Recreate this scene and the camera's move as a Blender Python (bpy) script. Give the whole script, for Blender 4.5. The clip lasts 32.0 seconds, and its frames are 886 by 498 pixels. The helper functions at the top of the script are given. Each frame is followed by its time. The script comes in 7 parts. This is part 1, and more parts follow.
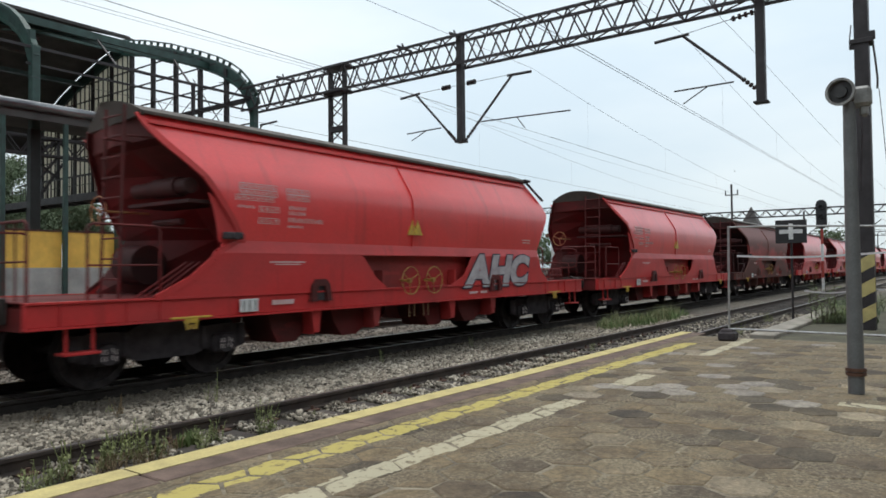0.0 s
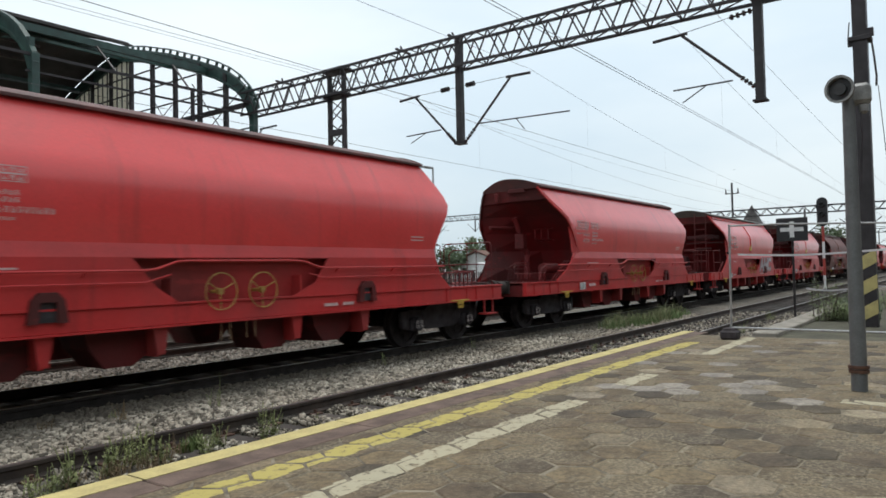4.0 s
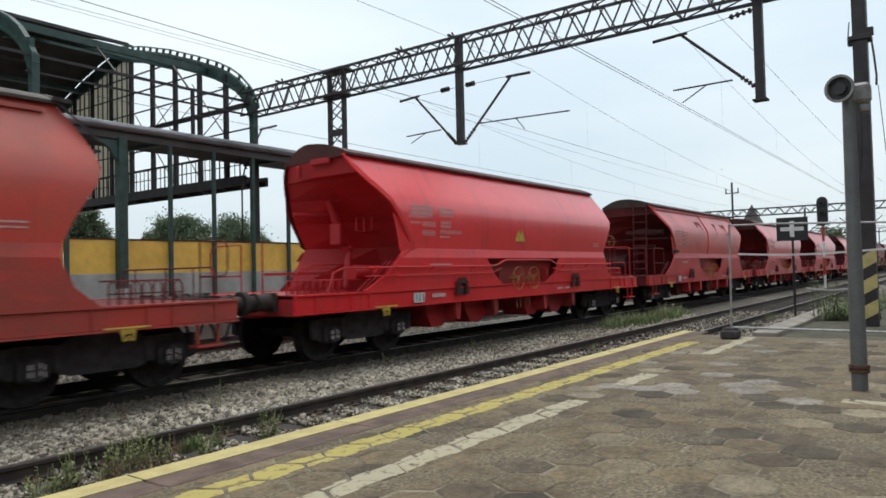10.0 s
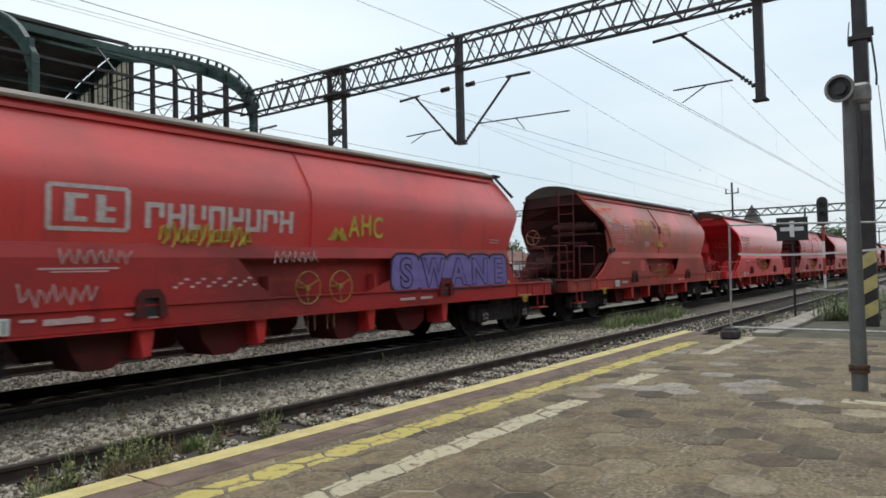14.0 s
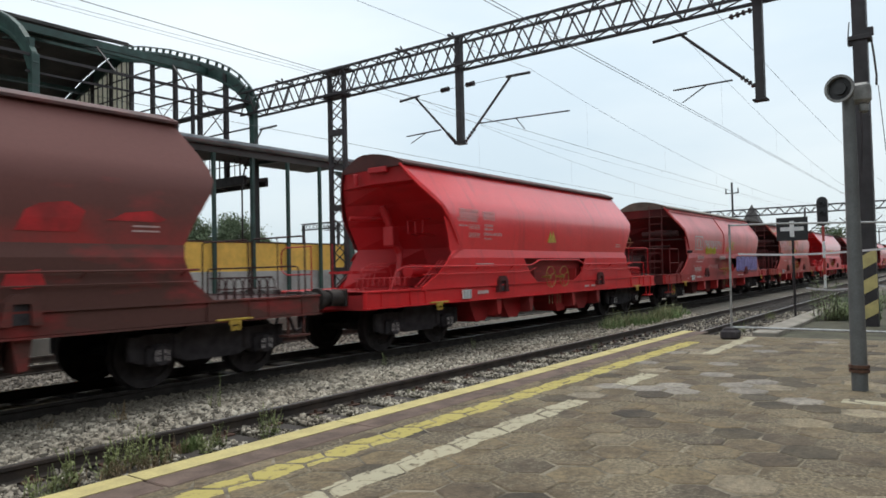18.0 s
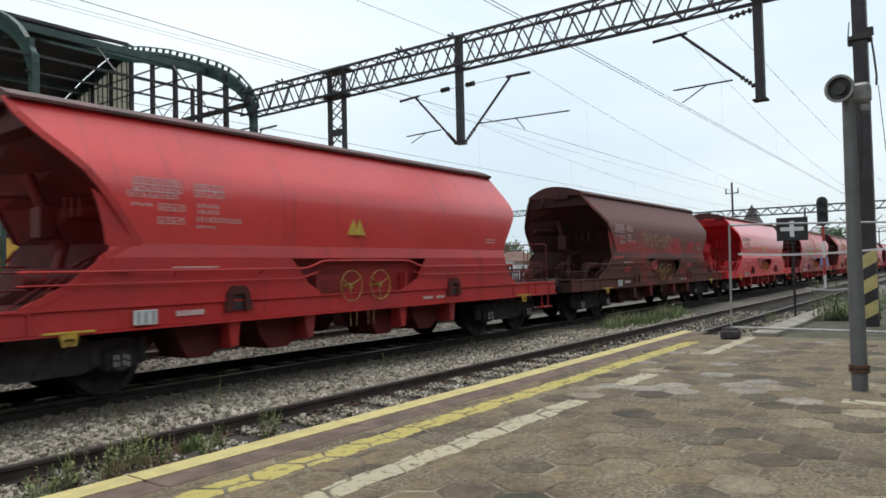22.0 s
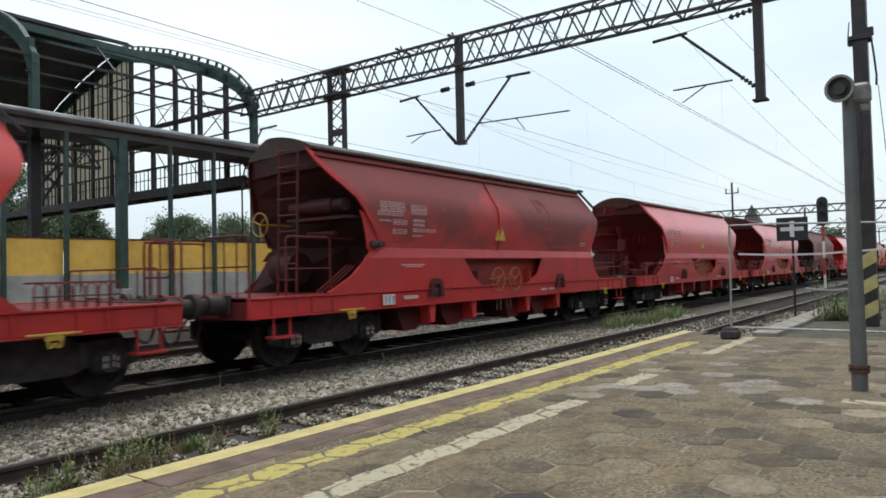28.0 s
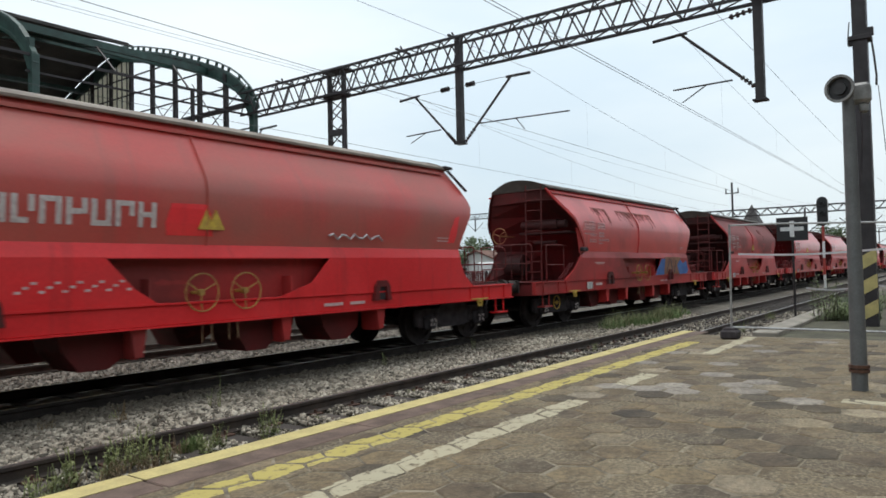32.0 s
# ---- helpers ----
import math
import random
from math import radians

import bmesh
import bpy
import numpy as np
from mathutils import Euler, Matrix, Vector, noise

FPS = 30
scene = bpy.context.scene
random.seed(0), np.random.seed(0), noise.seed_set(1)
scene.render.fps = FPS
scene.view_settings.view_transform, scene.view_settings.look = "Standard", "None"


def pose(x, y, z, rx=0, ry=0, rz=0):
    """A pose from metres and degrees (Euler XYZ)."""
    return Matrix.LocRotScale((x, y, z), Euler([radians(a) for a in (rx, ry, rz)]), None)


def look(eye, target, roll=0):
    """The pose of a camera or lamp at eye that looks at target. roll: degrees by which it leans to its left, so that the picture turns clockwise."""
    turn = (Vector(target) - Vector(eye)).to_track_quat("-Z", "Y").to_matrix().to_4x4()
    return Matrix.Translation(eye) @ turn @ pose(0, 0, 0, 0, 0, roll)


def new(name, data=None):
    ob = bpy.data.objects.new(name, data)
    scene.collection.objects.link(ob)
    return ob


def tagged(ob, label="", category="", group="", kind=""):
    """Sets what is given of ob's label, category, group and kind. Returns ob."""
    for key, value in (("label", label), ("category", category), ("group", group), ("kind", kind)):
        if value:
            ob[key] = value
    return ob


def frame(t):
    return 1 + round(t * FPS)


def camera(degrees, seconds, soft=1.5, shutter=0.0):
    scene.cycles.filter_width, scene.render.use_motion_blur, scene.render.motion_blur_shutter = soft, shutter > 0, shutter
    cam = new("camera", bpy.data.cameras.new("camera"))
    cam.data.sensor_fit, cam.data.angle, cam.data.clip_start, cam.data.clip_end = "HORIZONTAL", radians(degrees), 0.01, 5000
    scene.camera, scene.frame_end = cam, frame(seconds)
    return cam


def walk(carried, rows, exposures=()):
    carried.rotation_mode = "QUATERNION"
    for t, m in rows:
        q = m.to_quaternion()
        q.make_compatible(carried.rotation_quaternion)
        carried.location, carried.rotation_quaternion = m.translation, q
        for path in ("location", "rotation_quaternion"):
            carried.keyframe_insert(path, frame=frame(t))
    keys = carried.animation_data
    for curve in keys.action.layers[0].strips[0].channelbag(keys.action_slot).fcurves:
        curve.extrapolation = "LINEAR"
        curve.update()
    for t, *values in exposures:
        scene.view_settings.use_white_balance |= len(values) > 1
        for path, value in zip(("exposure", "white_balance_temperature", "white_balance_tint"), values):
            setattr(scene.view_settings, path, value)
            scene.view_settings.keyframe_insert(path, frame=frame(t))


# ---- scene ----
# World: x runs along the tracks in the train's direction, y across them away from the platform, z up from the platform's surface.
EYE = Vector((0.0, 0.0, 1.22))


def aim(pitch, yaw, roll):
    """The camera's pose from its pitch, its turn from the x axis and its lean, in degrees."""
    p, y = radians(pitch), radians(yaw)
    way = Vector((math.cos(p) * math.cos(y), math.cos(p) * math.sin(y), math.sin(p)))
    return look(EYE, EYE + way, roll)


cam = camera(64.34, 32.0, soft=1.65, shutter=0.2475)
P0, Y0, R0 = 1.737, 36.368, -1.339
SHAKE = ((0, -0.163, -0.087, 0.746), (0.5, -0.07, 0.047, 0.464), (1, -0.014, 0.035, 0.382), (1.5, 0.017, -0.01, 0.252),
         (2, 0.02, -0.027, 0.204), (2.5, 0.011, -0.02, 0.162), (3, 0.005, -0.013, 0.103), (3.5, 0.004, -0.012, 0.09), (5.5, 0, 0, 0), (32, 0, 0, 0))
walk(cam, [(t, aim(P0 + a, Y0 + b, R0 + c)) for t, a, b, c in SHAKE], exposures=((0, 0.29), (12, 0.28), (19, 0.29), (20, 0.42), (21, 0.38), (23, 0.33), (25, 0.27), (28, 0.39), (30, 0.33), (31, 0.36), (32, 0.31)))

# ---- light: a bright overcast day ----
SUN_EL, SUN_AZ = radians(78), radians(15)
world = bpy.data.worlds.new("world")
scene.world = world
world.use_nodes = True
wn, wl = world.node_tree.nodes, world.node_tree.links
for n in list(wn):
    wn.remove(n)
w_out, w_bg = wn.new("ShaderNodeOutputWorld"), wn.new("ShaderNodeBackground")
w_sky, w_mix, w_scale = wn.new("ShaderNodeTexSky"), wn.new("ShaderNodeMix"), wn.new("ShaderNodeVectorMath")
w_noise, w_ramp, w_map, w_co = wn.new("ShaderNodeTexNoise"), wn.new("ShaderNodeValToRGB"), wn.new("ShaderNodeMapping"), wn.new("ShaderNodeTexCoord")
w_sky.sky_type, w_sky.sun_disc, w_sky.sun_elevation, w_sky.sun_rotation = "NISHITA", False, SUN_EL, SUN_AZ
w_sky.air_density, w_sky.dust_density = 1.0, 2.0
w_scale.operation, w_scale.inputs[1].default_value = "SCALE", (0, 0, 0)
w_scale.inputs["Scale"].default_value = 0.12
w_map.inputs["Scale"].default_value = (1.0, 1.0, 3.2)
w_noise.inputs["Scale"].default_value, w_noise.inputs["Detail"].default_value, w_noise.inputs["Roughness"].default_value = 1.7, 5.0, 0.5
w_ramp.color_ramp.elements[0].position, w_ramp.color_ramp.elements[0].color = 0.36, (0.70, 0.80, 0.865, 1)
w_ramp.color_ramp.elements[1].position, w_ramp.color_ramp.elements[1].color = 0.63, (0.865, 0.925, 0.945, 1)
w_mix.data_type, w_mix.inputs["Factor"].default_value = "RGBA", 0.88
wl.new(w_co.outputs["Generated"], w_map.inputs["Vector"])
wl.new(w_map.outputs["Vector"], w_noise.inputs["Vector"])
wl.new(w_noise.outputs["Fac"], w_ramp.inputs["Fac"])
wl.new(w_sky.outputs["Color"], w_scale.inputs[0])
wl.new(w_scale.outputs["Vector"], w_mix.inputs["A"])
wl.new(w_ramp.outputs["Color"], w_mix.inputs["B"])
w_sep, w_up, w_mul = wn.new("ShaderNodeSeparateXYZ"), wn.new("ShaderNodeValToRGB"), wn.new("ShaderNodeMix")
w_mul.data_type, w_mul.blend_type, w_mul.inputs["Factor"].default_value = "RGBA", "MULTIPLY", 1.0
for e, pos, c in zip((w_up.color_ramp.elements[0], w_up.color_ramp.elements[1], w_up.color_ramp.elements.new(0.5)), (0.0, 1.0, 0.3), ((0.74, 0.78, 0.80, 1), (1.75, 1.74, 1.72, 1), (0.97, 0.99, 1.0, 1))):
    e.position, e.color = pos, c
wl.new(w_co.outputs["Generated"], w_sep.inputs[0])
wl.new(w_sep.outputs[2], w_up.inputs["Fac"])
wl.new(w_mix.outputs["Result"], w_mul.inputs["A"])
wl.new(w_up.outputs["Color"], w_mul.inputs["B"])
wl.new(w_mul.outputs["Result"], w_bg.inputs["Color"])
w_bg.inputs["Strength"].default_value = 1.0
wl.new(w_bg.outputs["Background"], w_out.inputs["Surface"])
sun = new("sun", bpy.data.lights.new("sun", "SUN"))
sun.data.energy, sun.data.angle, sun.data.color = 1.5, radians(35), (1.0, 0.96, 0.9)
sun.matrix_world = look((0, 0, 30), Vector((0, 0, 30)) - Vector((math.cos(SUN_EL) * math.cos(radians(75)), math.cos(SUN_EL) * math.sin(radians(75)), math.sin(SUN_EL))))

# ---- materials ----
def node(tree, kind, **values):
    n = tree.nodes.new(kind)
    for key, value in values.items():
        n.inputs[key.replace("_", " ")].default_value = value
    return n


def ramp(tree, fac, stops):
    r = tree.nodes.new("ShaderNodeValToRGB")
    r.color_ramp.elements[0].position, r.color_ramp.elements[0].color = stops[0][0], (*stops[0][1], 1)
    r.color_ramp.elements[1].position, r.color_ramp.elements[1].color = stops[-1][0], (*stops[-1][1], 1)
    for pos, col in stops[1:-1]:
        e = r.color_ramp.elements.new(pos)
        e.color = (*col, 1)
    tree.links.new(fac, r.inputs["Fac"])
    return r.outputs["Color"]


def blend(tree, fac, a, b, mode="MIX"):
    m = tree.nodes.new("ShaderNodeMix")
    m.data_type, m.blend_type = "RGBA", mode
    for socket, value in ((m.inputs["Factor"], fac), (m.inputs["A"], a), (m.inputs["B"], b)):
        if isinstance(value, bpy.types.NodeSocket):
            tree.links.new(value, socket)
        else:
            socket.default_value = (*value, 1) if isinstance(value, tuple) else value
    return m.outputs["Result"]


def calc(tree, op, a, b=0.0, clamp=False):
    m = tree.nodes.new("ShaderNodeMath")
    m.operation, m.use_clamp = op, clamp
    for socket, value in ((m.inputs[0], a), (m.inputs[1], b)):
        if isinstance(value, bpy.types.NodeSocket):
            tree.links.new(value, socket)
        else:
            socket.default_value = value
    return m.outputs[0]


def fbm(tree, scale, stretch=(1, 1, 1), detail=4.0, where="Object", rough=0.55, shift=(0, 0, 0)):
    co, mp = tree.nodes.new("ShaderNodeTexCoord"), tree.nodes.new("ShaderNodeMapping")
    mp.inputs["Scale"].default_value, mp.inputs["Location"].default_value = stretch, shift
    if where == "World":
        geo = tree.nodes.new("ShaderNodeNewGeometry")
        tree.links.new(geo.outputs["Position"], mp.inputs["Vector"])
    else:
        tree.links.new(co.outputs[where], mp.inputs["Vector"])
    n = node(tree, "ShaderNodeTexNoise", Scale=scale, Detail=detail, Roughness=rough)
    tree.links.new(mp.outputs["Vector"], n.inputs["Vector"])
    return n.outputs["Fac"]


def bare(name):
    m = bpy.data.materials.new(name)
    m.use_nodes = True
    t = m.node_tree
    return m, t, t.nodes["Principled BSDF"]


def bump(tree, bsdf, height, strength=0.3, distance=0.01):
    b = node(tree, "ShaderNodeBump", Strength=strength, Distance=distance)
    tree.links.new(height, b.inputs["Height"])
    tree.links.new(b.outputs["Normal"], bsdf.inputs["Normal"])


def dull(m, level):
    m.node_tree.nodes["Principled BSDF"].inputs["Specular IOR Level"].default_value = level
    return m


def surface(name, base, dark, scale=3.0, rough=0.6, metal=0.0, fine=60.0, relief=0.25, distance=0.004, spread=(0.35, 0.65), where="Object", vary=0.0, stretch=(1, 1, 1), light=None):
    """A weathered surface: two colours by stains at one scale, grain at a finer one."""
    m, t, b = bare(name)
    stain = fbm(t, scale, stretch, 5.0, where)
    stops = [(spread[0], dark), (spread[1], base)] + ([(0.8, light)] if light else [])
    col = ramp(t, stain, stops)
    grain = fbm(t, fine, stretch, 3.0, where)
    col = blend(t, 0.35, col, ramp(t, grain, [(0.3, (0.55, 0.55, 0.55)), (0.7, (1.25, 1.25, 1.25))]), "MULTIPLY")
    if vary:
        info = t.nodes.new("ShaderNodeObjectInfo")
        col = blend(t, 1.0, col, ramp(t, info.outputs["Random"], [(0.0, (1 - vary,) * 3), (1.0, (1 + vary,) * 3)]), "MULTIPLY")
    t.links.new(col, b.inputs["Base Color"])
    r = calc(t, "ADD", calc(t, "MULTIPLY", stain, -0.25), rough + 0.12)
    t.links.new(r, b.inputs["Roughness"])
    b.inputs["Metallic"].default_value = metal
    bump(t, b, grain, relief, distance)
    return m


def wagon_paint(name, base, grime=0.3, soot=(0.035, 0.028, 0.025), fade=None, rough=0.42, seed=0.0, top=0.0, patches=3.2, gloss=1.0):
    """Wagon paint with rain streaks, blotches of dirt and, by top, soot that has settled on the upper slopes."""
    m, t, b = bare(name)
    streak = fbm(t, 2.2, (1.6, 0.3, 0.12), 4.0, shift=(seed, 0, 0))
    blotch = fbm(t, 0.55, (1, 1, 1.2), 5.0, shift=(seed * 2, 0, 3))
    chips = fbm(t, patches, (0.55, 1, 1.6), 6.0, rough=0.6, shift=(seed, 5, 0))
    grain = fbm(t, 40.0, (1, 1, 0.6), 3.0)
    fade = fade or tuple(min(1, c * 1.15 + 0.02) for c in base)
    col = blend(t, ramp(t, blotch, [(0.35, (0, 0, 0)), (0.7, (1, 1, 1))]), base, fade)
    lo = max(0.02, 0.74 - grime * 0.75)
    dirt = blotch
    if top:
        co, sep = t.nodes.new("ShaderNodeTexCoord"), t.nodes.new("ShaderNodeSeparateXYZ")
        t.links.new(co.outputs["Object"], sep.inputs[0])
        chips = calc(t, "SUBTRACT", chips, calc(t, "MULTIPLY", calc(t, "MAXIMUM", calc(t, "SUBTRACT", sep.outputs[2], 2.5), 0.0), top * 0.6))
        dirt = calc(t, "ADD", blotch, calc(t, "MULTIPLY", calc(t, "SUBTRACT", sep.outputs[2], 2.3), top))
    mask = calc(t, "MULTIPLY", ramp(t, dirt, [(lo - 0.12, (0, 0, 0)), (lo + 0.16, (1, 1, 1))]), min(0.93, 0.35 + grime))
    mask2 = calc(t, "MULTIPLY", ramp(t, streak, [(0.55, (0, 0, 0)), (0.68, (1, 1, 1))]), 0.14 + 0.8 * grime)
    soft = 0.07 if patches < 2 else 0.0
    worn = ramp(t, chips, [(0.57 - soft, (0, 0, 0)), (0.64 + soft, (1, 1, 1))])
    both = calc(t, "MAXIMUM", mask, mask2, True)
    both = calc(t, "MULTIPLY", both, calc(t, "SUBTRACT", 1.0, calc(t, "MULTIPLY", worn, min(0.9, grime))), True)
    col = blend(t, both, col, soot)
    col = blend(t, 0.22, col, ramp(t, grain, [(0.3, (0.6, 0.6, 0.6)), (0.7, (1.2, 1.2, 1.2))]), "MULTIPLY")
    t.links.new(col, b.inputs["Base Color"])
    t.links.new(calc(t, "ADD", calc(t, "MULTIPLY", mask, 0.3), rough), b.inputs["Roughness"])
    b.inputs["Coat Weight"].default_value, b.inputs["Coat Roughness"].default_value = gloss * max(0.15, 1.0 - 2.2 * grime), 0.22 + 0.3 * grime
    b.inputs["Specular IOR Level"].default_value = (0.4 + 0.6 * gloss) * max(0.25, 0.5 - 0.35 * grime)
    bump(t, b, blotch, 0.22, 0.05)
    return m


M_PAINT = {
    "red": wagon_paint("red_wagon_paint", (0.66, 0.034, 0.034), 0.10, soot=(0.07, 0.03, 0.028)),
    "bright": wagon_paint("bright_red_wagon_paint", (0.80, 0.020, 0.028), 0.04, rough=0.34),
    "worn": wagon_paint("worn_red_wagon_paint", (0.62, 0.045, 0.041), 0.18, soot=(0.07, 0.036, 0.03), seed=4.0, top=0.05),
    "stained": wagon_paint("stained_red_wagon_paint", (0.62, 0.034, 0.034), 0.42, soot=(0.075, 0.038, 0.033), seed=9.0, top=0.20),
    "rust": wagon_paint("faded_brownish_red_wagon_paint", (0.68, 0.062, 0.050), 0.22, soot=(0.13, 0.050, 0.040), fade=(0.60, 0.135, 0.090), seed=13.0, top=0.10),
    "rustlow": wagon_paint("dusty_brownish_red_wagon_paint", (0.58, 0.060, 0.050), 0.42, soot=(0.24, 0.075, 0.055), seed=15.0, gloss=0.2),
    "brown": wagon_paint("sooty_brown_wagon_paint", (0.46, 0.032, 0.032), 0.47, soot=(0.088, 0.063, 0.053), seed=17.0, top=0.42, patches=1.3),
    "brownlow": wagon_paint("dusty_brown_wagon_paint", (0.34, 0.030, 0.030), 0.78, soot=(0.10, 0.056, 0.047), seed=19.0, patches=1.5, gloss=0.2),
    # redlow, brightlow and low darken the lower sides for their weaker light, besides dust.
    "redlow": wagon_paint("shaded_dusty_lower_red_paint", (0.52, 0.038, 0.038), 0.22, soot=(0.08, 0.03, 0.027), seed=35.0, gloss=0.2),
    "brightlow": wagon_paint("shaded_lower_bright_red_paint", (0.68, 0.024, 0.028), 0.12, soot=(0.09, 0.03, 0.027), seed=37.0, gloss=0.2),
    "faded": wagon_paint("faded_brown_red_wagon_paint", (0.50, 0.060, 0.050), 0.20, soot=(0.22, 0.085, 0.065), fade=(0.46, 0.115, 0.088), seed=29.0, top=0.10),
    "low": wagon_paint("shaded_dusty_red_paint", (0.46, 0.036, 0.035), 0.30, soot=(0.06, 0.03, 0.026), seed=31.0, gloss=0.2),
    # The end paints darken the recessed ends and chutes for their shade, besides soot.
    "endsootshade": wagon_paint("shaded_sooty_end_paint", (0.10, 0.016, 0.016), 0.5, soot=(0.034, 0.022, 0.021), seed=27.0, gloss=0.2),
    "brightend": wagon_paint("shaded_bright_red_end_paint", (0.40, 0.016, 0.020), 0.20, soot=(0.06, 0.024, 0.022), seed=25.0, gloss=0.2),
    "end": wagon_paint("shaded_dirty_dark_red_paint", (0.20, 0.014, 0.016), 0.42, soot=(0.045, 0.024, 0.022), seed=23.0, gloss=0.2),
}
M_COVER = surface("grey_brown_roof_cover", (0.085, 0.07, 0.058), (0.05, 0.04, 0.034), 2.0, 0.7)
M_COVER_PALE = surface("pale_grey_brown_roof_cover", (0.24, 0.20, 0.165), (0.13, 0.105, 0.085), 1.5, 0.7)
M_COVER_RED = surface("dull_red_roof_cover", (0.12, 0.035, 0.032), (0.06, 0.03, 0.028), 2.0, 0.65)
M_BLACK = dull(surface("sooty_bogie_steel", (0.066, 0.058, 0.062), (0.040, 0.035, 0.038), 6.0, 0.8), 0.2)
M_BUFFER = dull(surface("dusty_greased_buffer_steel", (0.056, 0.046, 0.042), (0.030, 0.025, 0.023), 5.0, 0.7), 0.25)
M_STEEL = surface("worn_wheel_steel", (0.050, 0.043, 0.043), (0.030, 0.026, 0.026), 8.0, 0.75, 0.0)
M_YELLOW = surface("yellow_enamel", (0.62, 0.42, 0.055), (0.42, 0.26, 0.05), 12.0, 0.5)
M_WHEEL = surface("worn_ochre_wheel_enamel", (0.50, 0.33, 0.07), (0.30, 0.17, 0.05), 12.0, 0.55)
M_WHITE = surface("white_marking_paint", (0.62, 0.57, 0.55), (0.46, 0.38, 0.37), 20.0, 0.6)
M_PALE = surface("pale_pink_marking_paint", (0.68, 0.50, 0.49), (0.55, 0.33, 0.32), 20.0, 0.6)
M_GOLD = surface("worn_ochre_lettering", (0.50, 0.29, 0.11), (0.44, 0.14, 0.08), 3.0, 0.65)
M_FRESHRED = surface("patchy_brighter_red_paint", (0.60, 0.030, 0.036), (0.32, 0.028, 0.028), 2.5, 0.55, spread=(0.38, 0.6))
M_TAN = surface("worn_tan_lettering", (0.34, 0.21, 0.115), (0.17, 0.085, 0.055), 5.0, 0.7, spread=(0.36, 0.56))
M_SCRAPE = surface("pale_scraped_primer", (0.40, 0.30, 0.235), (0.62, 0.085, 0.065), 5.0, 0.8, spread=(0.42, 0.54), stretch=(0.35, 1, 1.8))
M_DIRT = surface("dark_dirt_run", (0.24, 0.055, 0.046), (0.14, 0.046, 0.038), 3.0, 0.8)
M_PURPLE = surface("violet_spray_paint", (0.23, 0.175, 0.46), (0.17, 0.13, 0.38), 4.0, 0.5)
M_INK = surface("dark_spray_outline", (0.03, 0.02, 0.05), (0.02, 0.015, 0.03), 8.0, 0.5)
M_LIME = surface("yellow_green_spray_paint", (0.52, 0.44, 0.05), (0.40, 0.34, 0.04), 6.0, 0.5)
M_BLUE = surface("blue_spray_paint", (0.03, 0.14, 0.42), (0.02, 0.09, 0.3), 3.0, 0.5)
M_SILVER = surface("silver_grey_spray_paint", (0.50, 0.47, 0.48), (0.36, 0.31, 0.33), 5.0, 0.5)
M_OCHRE = surface("ochre_spray_paint", (0.26, 0.12, 0.05), (0.2, 0.06, 0.03), 4.0, 0.5)
M_GREEN = surface("dark_green_steel_paint", (0.030, 0.075, 0.062), (0.018, 0.042, 0.036), 3.0, 0.5)
M_MAST = surface("dark_brown_mast_paint", (0.030, 0.024, 0.027), (0.016, 0.013, 0.014), 4.0, 0.6)
M_FOOT = surface("shaded_green_steel", (0.016, 0.020, 0.019), (0.010, 0.012, 0.011), 3.0, 0.6)
M_ROOFDARK = surface("dark_corrugated_roofing", (0.075, 0.070, 0.067), (0.045, 0.042, 0.041), 1.0, 0.8)
M_BATTEN = surface("grimy_roof_timber", (0.15, 0.135, 0.125), (0.08, 0.072, 0.068), 2.0, 0.85)
M_ZINC = surface("weathered_zinc_gutter", (0.30, 0.31, 0.32), (0.12, 0.12, 0.13), 2.0, 0.35, 0.8, stretch=(0.5, 3, 3))
M_FENCE = surface("ochre_yellow_panel", (0.80, 0.50, 0.095), (0.72, 0.44, 0.08), 0.8, 0.55, fine=3.0, relief=0.05)
M_FARPAVE = surface("worn_grey_brown_platform_surface", (0.25, 0.23, 0.20), (0.15, 0.135, 0.115), 1.2, 0.85, where="World")
M_CONC = surface("light_grey_concrete", (0.42, 0.42, 0.40), (0.28, 0.28, 0.265), 1.2, 0.8)
M_SLAB = surface("worn_pale_slab", (0.31, 0.285, 0.24), (0.20, 0.18, 0.15), 2.0, 0.85)
M_GREYPAINT = surface("grey_pole_paint", (0.13, 0.135, 0.135), (0.10, 0.104, 0.104), 5.0, 0.5)
M_HORN = surface("grey_horn_enamel", (0.26, 0.26, 0.25), (0.15, 0.15, 0.145), 10.0, 0.5)
M_DARKHORN = surface("dark_horn_throat", (0.035, 0.035, 0.035), (0.02, 0.02, 0.02), 10.0, 0.6)
M_TUBE = surface("galvanised_tube", (0.42, 0.42, 0.42), (0.28, 0.28, 0.28), 12.0, 0.4, 0.5)
M_RUST = surface("rusty_steel", (0.10, 0.045, 0.025), (0.05, 0.025, 0.018), 9.0, 0.8)
M_RAIL = surface("rusty_rail_side", (0.060, 0.042, 0.032), (0.032, 0.024, 0.02), 4.0, 0.8)
M_BLACKRAIL = surface("black_rail_side", (0.036, 0.031, 0.028), (0.020, 0.017, 0.015), 4.0, 0.75)
for m_ in (M_STEEL, M_BLACKRAIL):
    dull(m_, 0.15)
M_RAILTOP = surface("polished_rail_head", (0.30, 0.29, 0.29), (0.16, 0.15, 0.15), 2.0, 0.35, 0.9, stretch=(0.2, 4, 4))
M_SLEEPER = surface("oily_wooden_sleeper", (0.055, 0.045, 0.038), (0.03, 0.025, 0.022), 3.0, 0.85, stretch=(4, 1, 4), vary=0.3)
